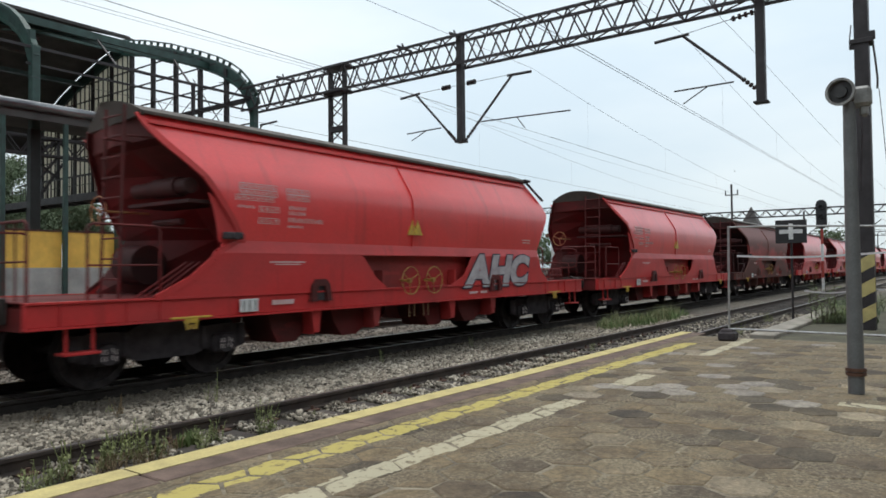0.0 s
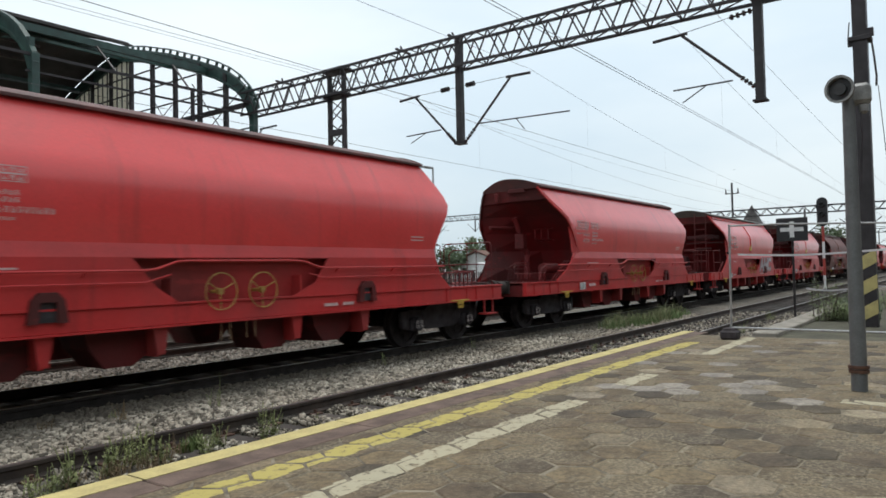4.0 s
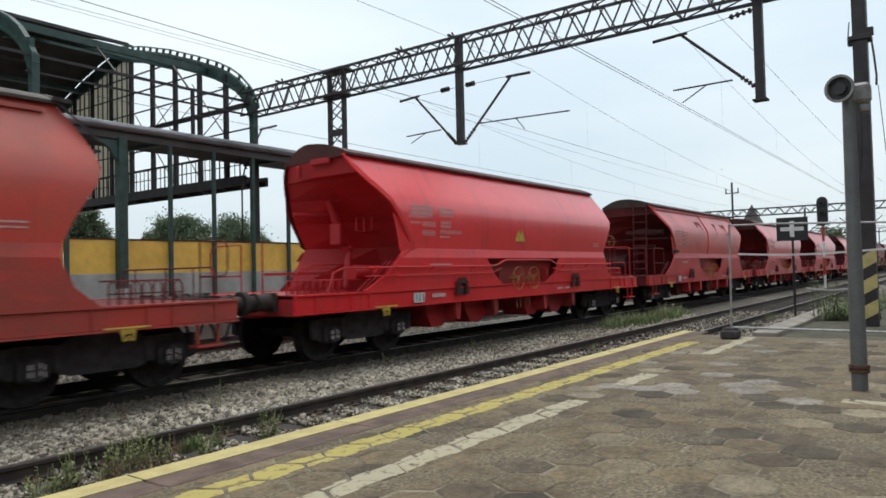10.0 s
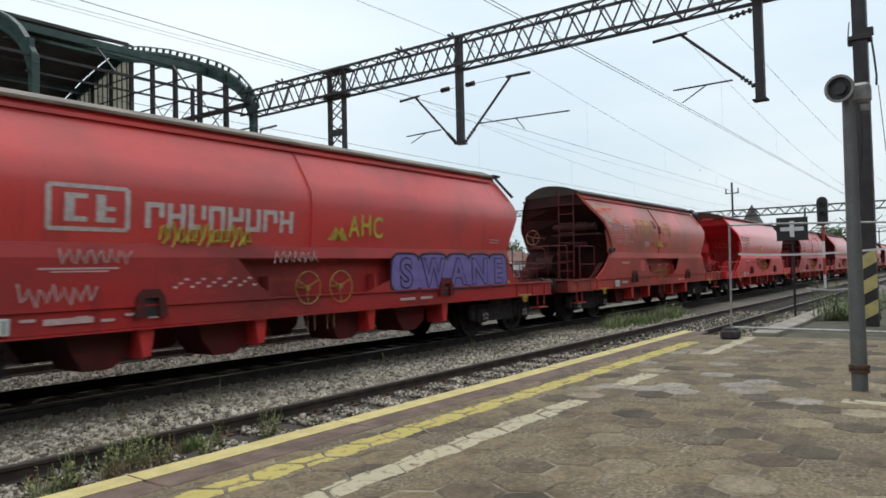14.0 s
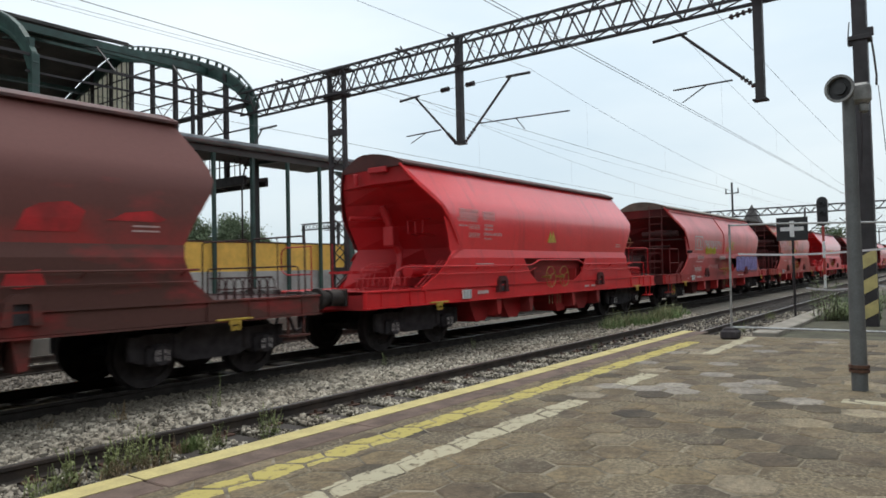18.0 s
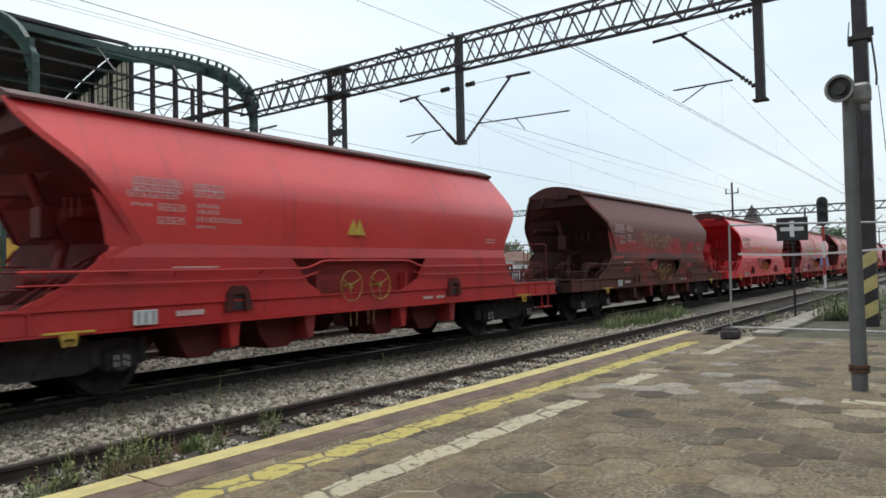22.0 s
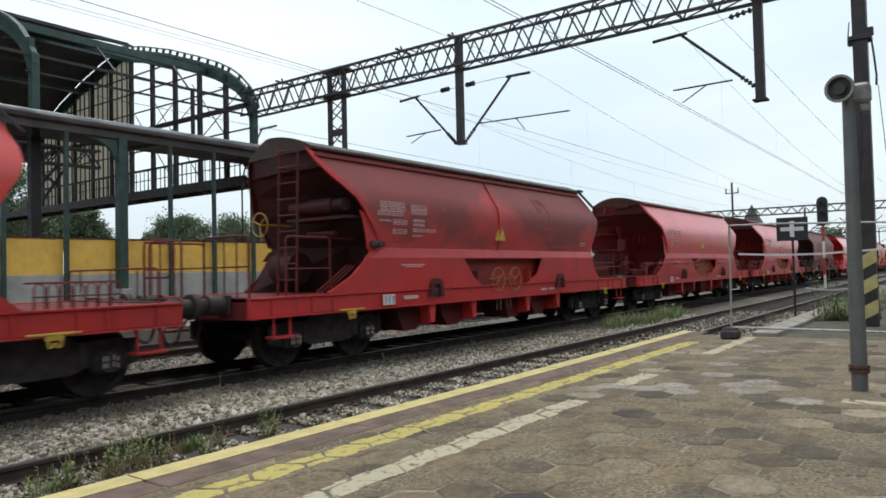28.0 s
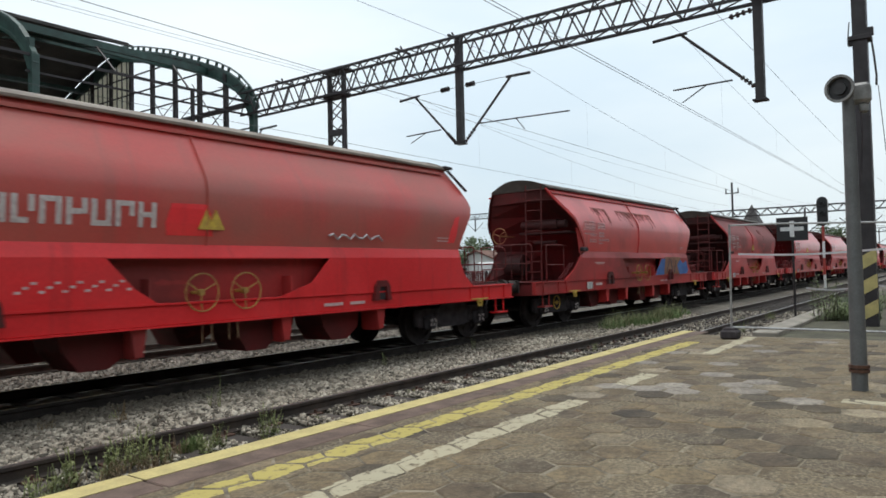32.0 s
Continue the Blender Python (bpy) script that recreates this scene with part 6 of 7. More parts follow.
part("cross", Form().box(-0.02, 0.0, 2.2, 0.012, 0.56, 0.105).box(-0.019, 0.0, 2.2, 0.012, 0.105, 0.42), M_SIGNWHITE, stop_sign, "white cross")
part("post", Form().rod((0.03, 0, -0.3), (0.03, 0, 2.0), 0.03, 8), M_MAST, stop_sign)

signal = thing("railway_signal", "dark signal head on a red and white pole beside the track", "signal", at=(45, 6.3, RAIL))
part("signal_head", Form().prism([(0.28 * math.cos(a) + 0, 4.35 + (0.55 if math.sin(a) >= 0 else -0.55) + 0.28 * math.sin(a)) for a in [2 * math.pi * k / 24 for k in range(24)]], "x", -0.1, 0.1), M_BOARD, signal, "dark oval signal head")
for z in (4.75, 4.2):
    part("lens_hood", Form().rod((-0.1, 0, z), (-0.32, 0, z), 0.13, 14, caps=False), M_BOARD, signal)
for k in range(4):
    part("pole_section", Form().rod((0, 0, -0.2 + 0.95 * k), (0, 0, 0.75 + 0.95 * k), 0.07, 10), (M_REDPAINT if k % 2 else M_SIGNWHITE), signal)

for k in range(7):
    ob = tagged(part("path_slab", Form().box(0, 0, 0, 1.16, 0.44, 0.14, b=0.02), M_SLAB), "pale concrete slab laid as a path past the platform", "slab", "slabs of the path")
    ob.location, ob.rotation_euler = (14.55 + 1.19 * k, 2.98 + 0.008 * k, -0.125 + random.uniform(-0.008, 0.008)), (0, random.uniform(-0.01, 0.01), random.uniform(-0.02, 0.02))
verge = tagged(part("verge", Form().box(56, -3.3, -0.32, 86, 12.4, 0.36), M_EARTH), "dusty weedy earth past the platform end", "ground", kind="structure")

# Unseen wall, added to keep low sky light off the wagons' sides.
tagged(part("wall_lightblock", Form().box(30, -13.5, 4.2, 140, 0.5, 9.2), M_BLOCKWALL), "unseen dark wall added behind the platform to block low sky light", "wall", kind="structure")

# ---- plants ----
def blades(name, spots, label, material, per, height, spread, category="grass"):
    fm = Form()
    for x, y, z, r in spots:
        for _ in range(int(per * r)):
            a, d = random.uniform(0, 6.28), r * math.sqrt(random.random()) * spread
            px, py = x + d * math.cos(a), y + d * 0.5 * math.sin(a)
            h, lean, b = height * random.uniform(0.25, 1.15) * (1.15 - 0.5 * d / (r * spread)), random.uniform(0, 0.75), random.uniform(0, 6.28)
            w = random.uniform(0.004, 0.011)
            dx, dy = math.cos(b), math.sin(b)
            tip = (px + dx * h * lean, py + dy * h * lean, z + h)
            mid = (px + dx * h * lean * 0.35, py + dy * h * lean * 0.35, z + h * 0.55)
            fm.add([(px - dy * w, py + dx * w, z), (px + dy * w, py - dx * w, z), (mid[0] + dy * w, mid[1] - dx * w, mid[2]), (mid[0] - dy * w, mid[1] + dx * w, mid[2]), tip], [(0, 1, 2, 3), (3, 2, 4)])
    return tagged(part(name, fm, material), label, category, kind="stuff")


blades("grass", [(17.9 + 0.6 * k, 7.55 + 0.25 * math.sin(k * 1.7), BED, 0.34 + 0.25 * math.sin(k * 2.3) ** 2) for k in range(10)], "fresh green grass clump between the tracks", M_GRASS2, 300, 0.30, 1.45)
blades("seeding_grass", [(17.9 + 0.6 * k, 7.6 + 0.2 * math.sin(k), BED, 0.5) for k in range(10)], "pale seeding grass among the green clump", M_PALEBLADE, 190, 0.46, 1.3)
def sprigs(name, spots, label, material, height, leaf, category="weeds", stems=17):
    """Leafy stems, each with small leaves up its length, growing from the given spots."""
    fm = Form()
    for x, y, r, tall in spots:
        for _ in range(int(stems * max(0.25, r / 0.15))):
            a, d = random.uniform(0, 6.28), r * math.sqrt(random.random())
            px, py = x + d * math.cos(a), y + 0.7 * d * math.sin(a)
            h, b, lean = height * tall * random.uniform(0.4, 1.1), random.uniform(0, 6.28), random.uniform(0.05, 0.45)
            top = Vector((px + math.cos(b) * lean * h, py + math.sin(b) * lean * h, BED + h))
            foot = Vector((px, py, BED - 0.02))
            fm.span(foot, top, 0.004, 0.004)
            n = max(5, int(h / 0.022))
            for k in range(n):
                u = (k + 0.6) / n
                p = foot.lerp(top, u)
                g, s = random.uniform(0, 6.28), leaf * random.uniform(0.5, 1.2) * (1.15 - 0.7 * u)
                out = Vector((math.cos(g), math.sin(g), random.uniform(0.1, 1.1))).normalized() * s
                side = Vector((-math.sin(g), math.cos(g), random.uniform(-0.3, 0.3))) * (s * 0.22)
                fm.add([p, p + out * 0.5 + side, p + out, p + out * 0.5 - side], [(0, 1, 2, 3)])
    return tagged(part(name, fm, material), label, category, kind="stuff")


sprigs("weeds", [(2.72, 5.79, 0.08, 0.9), (2.82, 5.84, 0.06, 1.1), (3.1, 5.88, 0.07, 1.0), (3.26, 5.92, 0.12, 1.0), (3.44, 5.93, 0.13, 1.15), (3.6, 5.82, 0.09, 0.9), (4.22, 5.86, 0.10, 0.8), (4.05, 5.8, 0.08, 0.8), (4.74, 5.78, 0.08, 1.2), (4.8, 5.74, 0.05, 0.9), (2.5, 5.7, 0.12, 0.8)], "dull olive leafy weeds inside the rails", M_WEED, 0.28, 0.062, stems=24)
sprigs("small_weeds", [(5.48, 7.58, 0.02, 1.5), (5.44, 7.72, 0.02, 0.9), (5.56, 5.9, 0.05, 0.4), (7.4, 6.0, 0.07, 0.35), (9.5, 8.35, 0.07, 0.9), (12.2, 8.25, 0.06, 0.9), (4.4, 8.1, 0.06, 0.4), (13.2, 6.0, 0.1, 0.5), (20.0, 4.9, 0.3, 0.8), (22.5, 4.7, 0.3, 0.9), (18.2, 4.4, 0.2, 0.7)], "small olive weeds among the stones", M_WEED, 0.27, 0.04, stems=14)
blades("tall_grass", [(3.98, 5.98, BED, 0.15), (4.06, 6.0, BED, 0.12)], "green grass tuft inside the rails", M_GRASS, 520, 0.17, 0.9)
sprigs("dry_weeds", [(3.3, 5.80, 0.20, 0.55), (3.46, 5.78, 0.20, 0.6), (3.15, 5.82, 0.14, 0.5), (2.76, 5.8, 0.14, 0.45), (3.72, 5.85, 0.08, 0.6), (3.86, 5.95, 0.05, 0.9), (4.3, 5.95, 0.05, 0.8), (4.30, 7.78, 0.035, 1.35), (4.36, 7.8, 0.03, 1.0), (2.9, 7.9, 0.1, 0.4), (3.7, 8.2, 0.1, 0.4)], "dry brownish weeds inside the rails", M_DRY, 0.24, 0.04, stems=22)
blades("verge_grass", [(20 + 2.2 * k, -0.6 - 0.55 * (k % 4), -0.14, 1.0) for k in range(12)] + [(19.0, 1.9, -0.14, 0.7), (22.0, 2.2, -0.14, 0.8), (26, 3.0, -0.14, 0.9)], "rough grass past the platform end", M_LEAF, 260, 0.3, 1.2)


def leafy(name, at, trunk_h, crown, count, leaf, label, category, material=M_LEAF, limbs=5):
    """A tree or bush: a tapered trunk, limbs and a crown of many small leaves in uneven clumps."""
    ob = thing(name, label, category, at=at)
    t = Form().rod((0, 0, -0.2), (0, 0, trunk_h), max(0.03, trunk_h * 0.03), 8, max(0.02, trunk_h * 0.018))
    clumps = []
    for k in range(limbs * 4):
        a, u, r = random.uniform(0, 6.28), random.uniform(-1, 1), random.uniform(0.45, 1.0)
        q = math.sqrt(max(0.0, 1 - u * u))
        c = Vector((crown[0] * q * math.cos(a) * r, crown[1] * q * math.sin(a) * r, trunk_h + crown[2] * (u * r * 0.95 + 0.35)))
        clumps.append((c, random.uniform(0.22, 0.42) * min(crown)))
        if k < limbs:
            t.rod((0, 0, trunk_h * random.uniform(0.5, 1.0)), c, max(0.015, trunk_h * 0.012), 5, 0.01)
    part("trunk", t, M_BARK, ob)
    rng = np.random.default_rng(int(abs(at[0]) * 10 + abs(at[1])))
    pick = rng.integers(0, len(clumps), count)
    centre = np.array([clumps[i][0] for i in pick]) + rng.normal(0, 1, (count, 3)) * np.array([clumps[i][1] for i in pick])[:, None] * 0.62
    d1, d2 = rng.normal(0, 1, (count, 3)), rng.normal(0, 1, (count, 3))
    d1 /= np.linalg.norm(d1, axis=1)[:, None]
    d2 -= d1 * (d1 * d2).sum(1)[:, None]
    d2 /= np.linalg.norm(d2, axis=1)[:, None]
    s = leaf * rng.uniform(0.6, 1.3, count)[:, None]
    v = np.stack([centre - d1 * s, centre + d2 * s * 0.6, centre + d1 * s, centre - d2 * s * 0.6], 1).reshape(-1, 3)
    me = bpy.data.meshes.new("crown")
    me.vertices.add(len(v))
    me.vertices.foreach_set("co", v.ravel())
    me.loops.add(len(v))
    me.loops.foreach_set("vertex_index", np.arange(len(v), dtype=np.int32))
    me.polygons.add(count)
    me.polygons.foreach_set("loop_start", np.arange(0, len(v), 4, dtype=np.int32))
    me.update(calc_edges=True)
    me.materials.append(material)
    part("crown", me, None, ob)
    return ob


def airy_bush(at, height, spread, stems, label, material):
    """A loose bush of arching stems set with feathery leaves."""
    ob = thing("bush", label, "bush", at=at)
    wood, leaves = Form(), Form()
    for _ in range(stems):
        b, h = random.uniform(0, 6.28), height * random.uniform(0.45, 1.1)
        lean = spread * random.uniform(0.1, 1.0)
        fx, fy = random.gauss(0, spread * 0.4), random.gauss(0, spread * 0.4)
        pts = [Vector((fx + math.cos(b) * lean * u ** 1.6, fy + math.sin(b) * lean * u ** 1.6, h * u - 0.05)) for u in (0, 0.25, 0.5, 0.75, 1.0)]
        wood.tube(pts, 0.006, 4)
        for p, q in zip(pts, pts[1:]):
            for k in range(7):
                c = p.lerp(q, random.random())
                g, tw = random.uniform(0, 6.28), random.uniform(0.07, 0.2) * (1.2 - c.z / (height * 1.3))
                out = Vector((math.cos(g), math.sin(g), random.uniform(0.0, 0.8))).normalized()
                side = Vector((-out.y, out.x, 0))
                for j in range(6):
                    e, s = c + out * tw * (j + 1) / 6, random.uniform(0.02, 0.045) * random.choice((-1, 1))
                    tip = e + side * s + out * abs(s) * 0.7 + Vector((0, 0, random.uniform(-0.01, 0.02)))
                    leaves.add([e, (e + tip) / 2 + out * 0.007, tip, (e + tip) / 2 - out * 0.007], [(0, 1, 2, 3)])
    part("woody_base", wood, M_BARK, ob)
    part("foliage", leaves, material, ob)
    return ob


airy_bush((18.4, 2.55, -0.14), 0.98, 0.36, 17, "loose green bush growing past the platform end", M_WEED2)
airy_bush((18.5, 2.4, -0.14), 0.40, 0.35, 26, "low green bush past the platform end", M_WEED2)
airy_bush((19.3, 2.15, -0.14), 0.4, 0.45, 20, "low green bush past the platform end", M_WEED2)
airy_bush((23.5, 2.2, -0.14), 0.6, 0.6, 28, "low green bush past the platform end", M_WEED2)
for x, y, h, r in ((18.0, 45, 3.6, 2.6), (20.5, 46, 4.4, 2.2), (23.3, 46, 4.2, 1.7), (27.8, 45, 3.5, 1.3), (29.6, 45, 4.0, 1.9), (32.8, 46, 3.4, 1.4), (35.0, 46, 3.9, 2.0), (37.6, 47, 3.3, 1.3), (15.0, 46, 4.0, 2.5), (20.0, 48.5, 6.0, 2.7), (22.5, 51, 4.6, 2.6)):
    leafy("tree", (x, y, -0.4), h, (r, r, r * 0.85), 14000, 0.085, "dense dark green tree behind the far platform", "tree")
for x, y, h, r in ((78, 62, 2.6, 2.4), (83, 60, 2.2, 2.2), (92, 62, 2.8, 3.0), (99, 60, 2.6, 2.6), (118, 26, 3.0, 2.4), (122, 23, 2.4, 2.2), (108, 58, 3.2, 3.2), (110, 15, 3.4, 2.6), (121, 103.5, 4.5, 3.4), (124, 99, 3.2, 2.8)):
    leafy("tree", (x, y, -0.4), h, (r, r, r * 0.9), 2600, 0.2, "distant green tree behind the goods yard", "tree")

# ---- buildings and yard behind ----
def house(at, size, wall, eaves, ridge, label, rows, cols, wall_mat=M_RENDER, along=True, roof_mat=M_TILE, turn=0.0, hipped=False):
    """A rendered house with a pitched roof and windows set into the two sides that face the tracks."""
    h = thing("house", label, "house", at=at)
    h.rotation_euler = (0, 0, radians(turn))
    sx, sy = size
    part("wall", Form().box(0, 0, eaves / 2, sx, sy, eaves), wall_mat, h)
    o = 0.4
    if hipped:
        w, d, z = sx / 2 + o, sy / 2 + o, eaves
        part("roof", Form().add([(-w, -d, z), (w, -d, z), (w, d, z), (-w, d, z), (-w, -d, z + 0.2), (w, -d, z + 0.2), (w, d, z + 0.2), (-w, d, z + 0.2), (0, -0.8, ridge), (0, 0.8, ridge)], [(3, 2, 1, 0), (0, 1, 5, 4), (1, 2, 6, 5), (2, 3, 7, 6), (3, 0, 4, 7), (4, 5, 8), (5, 6, 9, 8), (6, 7, 9), (7, 4, 8, 9)]), roof_mat, h, "dark hipped roof")
    elif along:
        part("gable", Form().prism([(-sy / 2, eaves), (sy / 2, eaves), (0, ridge - 0.1)], "x", -sx / 2, sx / 2), wall_mat, h)
        part("roof", Form().prism([(-sy / 2 - o, eaves - 0.1), (0, ridge), (sy / 2 + o, eaves - 0.1), (sy / 2 + o, eaves + 0.1), (0, ridge + 0.22), (-sy / 2 - o, eaves + 0.1)], "x", -sx / 2 - o, sx / 2 + o), roof_mat, h, "tiled pitched roof")
    else:
        part("gable", Form().prism([(-sx / 2, eaves), (sx / 2, eaves), (0, ridge - 0.1)], "y", -sy / 2, sy / 2), wall_mat, h)
        part("roof", Form().prism([(-sx / 2 - o, eaves - 0.1), (0, ridge), (sx / 2 + o, eaves - 0.1), (sx / 2 + o, eaves + 0.1), (0, ridge + 0.22), (-sx / 2 - o, eaves + 0.1)], "y", -sy / 2 - o, sy / 2 + o), roof_mat, h, "tiled pitched roof")
    part("chimney", Form().box(sx * 0.2, 0, ridge + 0.4, 0.6, 0.6, 1.2, b=0.03), M_TILE, h)
    for r in range(rows):
        z = eaves * (r + 0.55) / rows
        for c in range(cols):
            x = -sx / 2 + sx * (c + 0.5) / cols
            win = part("window", Form().box(x, -sy / 2 - 0.01, z, 0.9, 0.1, 1.15), M_SIGNWHITE, h)
            part("pane", Form().box(x, -sy / 2 - 0.045, z, 0.72, 0.06, 0.98), M_WINDOW, win)
        for c in range(2):
            y = -sy / 4 + sy / 2 * c
            win = part("window", Form().box(-sx / 2 - 0.01, y, z, 0.1, 0.9, 1.15), M_SIGNWHITE, h)
            part("pane", Form().box(-sx / 2 - 0.045, y, z, 0.06, 0.72, 0.98), M_WINDOW, win)
    return h


house((118.0, 107.7, -0.4), (6.6, 7.0), None, 8.8, 10.6, "white rendered three-storey house with small dark windows", 3, 3, roof_mat=M_ROOFDARK, turn=-46, hipped=True)
house((116, 98.0, -0.4), (3.2, 3.4), None, 4.4, 5.0, "small brown shed behind the goods yard", 1, 1, wall_mat=M_TILE, turn=-46)
house((116, 94.2, -0.4), (3.0, 3.6), None, 3.4, 5.0, "small white building with a pitched roof", 1, 1, along=False, turn=-46)
house((90, 56, -0.4), (12, 8.0), None, 2.6, 4.2, "low pale yard building with a pitched roof", 1, 5)
house((53.0, 80, -0.4), (6.0, 6.0), None, 3.6, 6.6, "house with a brown tiled roof behind trees", 2, 2)
tower = thing("tower", "distant tower with a steep pointed dark roof", "tower", at=(150, 33.5, -0.4))
part("wall", Form().box(0, 0, 4.6, 3.0, 3.0, 9.2), M_TILE, tower)
part("roof", Form().add([(-1.9, -1.9, 9.2), (1.9, -1.9, 9.2), (1.9, 1.9, 9.2), (-1.9, 1.9, 9.2), (0, 0, 13.4)], [(0, 1, 4), (1, 2, 4), (2, 3, 4), (3, 0, 4), (3, 2, 1, 0)]), M_ROOFDARK, tower, "steep dark roof")
house((62.0, 30, -0.4), (3.2, 3.0), None, 4.6, 5.2, "small white signal hut beside the tracks", 2, 1)
lamp = thing("yard_lamp", "tall grey yard lamp post with a flat head", "street lamp", at=(53, 40, -0.4))
part("post", Form().rod((0, 0, 0), (0, 0, 11.3), 0.13, 10, 0.09), M_TUBE, lamp)
part("lamp_head", Form().box(-0.6, 0.2, 11.35, 1.3, 0.5, 0.16, b=0.04), M_TUBE, lamp)
pole = thing("insulator_pole", "wooden line pole with insulators", "pole", at=(90, 22.3, -0.4))
part("post", Form().rod((0, 0, 0), (0, 0, 11.5), 0.12, 8), M_MAST, pole)
part("crossarm", Form().box(0, 0, 10.2, 0.1, 1.6, 0.1).rod((0, -0.7, 10.2), (0, -0.7, 10.8), 0.07, 8).rod((0, 0.7, 10.2), (0, 0.7, 10.8), 0.07, 8), M_MAST, pole)
van = thing("van", "white van parked in the goods yard", "van", at=(58, 36, -0.4))
part("body", Form().prism([(-2.4, 0.45), (-2.4, 2.1), (-2.2, 2.3), (1.1, 2.3), (1.8, 1.5), (2.5, 1.3), (2.6, 0.45)], "y", -0.95, 0.95), M_SIGNWHITE, van)
part("side_window", Form().box(-0.4, 0, 1.75, 2.6, 1.92, 0.5), M_WINDOW, van)
for x in (-1.5, 1.7):
    for s in (-0.9, 0.9):
        part("wheel", Form().disc((x, s, 0.36), (0, 1, 0), 0.36, 0.22, 16), M_BLACK, van)
yard_fence = thing("yard_fence", "dark iron slat fence with white-tipped posts", "fence", at=(0, 33, -0.4))
for k in range(40):
    x = 30 + 2.0 * k
    part("fence_post", Form().box(x - 1.0, 0, 0.75, 0.12, 0.12, 1.5), M_MAST, yard_fence)
    part("post_tip", Form().box(x - 1.0, 0, 1.62, 0.14, 0.14, 0.24, b=0.02), M_SIGNWHITE, yard_fence, "white painted post tip")
    slats = Form().box(x, 0, 0.35, 1.88, 0.04, 0.06).box(x, 0, 1.25, 1.88, 0.04, 0.06)
    for q in range(6):
        slats.box(x - 0.78 + 0.31 * q, 0, 0.8, 0.09, 0.03, 1.3)
    part("fence_panel", slats, M_MAST, yard_fence)

# ---- markings sprayed and lettered on the wagons ----
def letter_mesh(name, words, size, fat, m, material, spacing, stretch, slant):
    curve = bpy.data.curves.new(name, "FONT")
    curve.body, curve.size, curve.extrude, curve.offset, curve.align_x, curve.space_character, curve.shear = words, size, 0.0015, size * fat, "CENTER", spacing, slant
    ob = bpy.data.objects.new(name, curve)
    me = bpy.data.meshes.new_from_object(ob)
    bpy.data.objects.remove(ob)
    me.transform(m @ Matrix.Diagonal((stretch, 1, 1, 1)))
    me.materials.append(material)
    return me


def bubble(x, z, wide, high, grow, y):
    """A swollen letter body: a rounded block, broader at its foot."""
    pts = []
    for k in range(28):
        a = 2 * math.pi * k / 28
        c, s = math.cos(a), math.sin(a)
        u, v = math.copysign(abs(c) ** 0.45, c), math.copysign(abs(s) ** 0.5, s)
        pts.append((x + (wide / 2 * (1.0 - 0.07 * v) + grow) * u, z + (high / 2 + grow) * v))
    return Form().prism(pts, "y", y - 0.003, y)


def sprayed(n, words, z, high, widths, x0, fill, outline, label, slant=0.0, letter=0.8, body=True):
    """Swollen spray letters: dark borders, filled bodies, and each letter drawn in thin lines on its body."""
    x = x0
    for k, (sign, wide) in enumerate(zip(words, widths)):
        mid = x + wide / 2
        if body:
            part("spray_border", bubble(mid, z, wide, high, 0.045, -1.510 - 0.001 * (k % 2)), outline, WAGONS[n], "dark border of a sprayed letter")
            part("spray_body", bubble(mid, z, wide, high, 0.0, -1.5145 - 0.001 * (k % 2)), fill, WAGONS[n], label)
        lines = ((0.055, outline, "dark lines of a sprayed letter", 0.0), (0.018, fill, label, 0.003)) if body else ((0.085, outline, "dark border of a sprayed letter", 0.0), (0.055, fill, label, 0.003))
        for fat, material, text, lift in lines:
            m = Matrix.Translation((mid, -1.5205 - lift, z - high * letter * 0.48)) @ SIDE
            part("spray_letter", letter_mesh("spray_letter", sign, high * letter * 1.36, fat, m, material, 1.0, wide * (0.62 if body else 0.86) / (high * letter * (1.25 if sign == "W" else 0.9)), slant), None, WAGONS[n], text)
        x += wide * 0.93


sprayed(6, "SWANE", 1.475, 0.66, (0.80, 0.98, 0.82, 0.86, 0.72), 2.02, M_PURPLE, M_INK, "large violet sprayed letter")
part("spray_patch", Form().prism([(5.7, 1.18), (6.15, 1.18), (5.95, 1.32), (5.75, 1.62), (5.6, 1.7)], "y", -1.510, -1.49), M_LIME, WAGONS[6], "yellow-green spray patch")
sprayed(0, "AHC", 1.45, 0.64, (0.92, 0.92, 0.86), 1.78, M_SILVER, M_INK, "large silver-grey sprayed letter", 0.22, 1.0, False)
part("spray_patch", Form().prism([(1.5, 1.18), (2.15, 1.72), (2.5, 1.72), (2.3, 1.18)], "y", -1.518, -1.49), M_BLUE, WAGONS[12], "blue spray patch")
part("spray_patch", Form().prism([(3.95, 1.18), (3.72, 1.5), (4.05, 1.70), (4.35, 1.55), (4.75, 1.66), (4.95, 1.3), (4.8, 1.18)], "y", -1.518, -1.49), M_BLUE, WAGONS[12], "blue spray patch")
part("spray_patch", Form().prism([(2.25, 1.19), (2.45, 1.78), (4.15, 1.78), (3.95, 1.19)], "y", -1.515, -1.49), M_OCHRE, WAGONS[12], "ochre spray patch")
for a, b in (((2.6, 1.25), (2.9, 1.7)), ((3.05, 1.7), (3.2, 1.25)), ((3.4, 1.25), (3.6, 1.68))):
    part("spray_stroke", Form().span((a[0], -1.520, a[1]), (b[0], -1.520, b[1]), 0.006, 0.05), M_INK, WAGONS[12], "dark spray stroke")


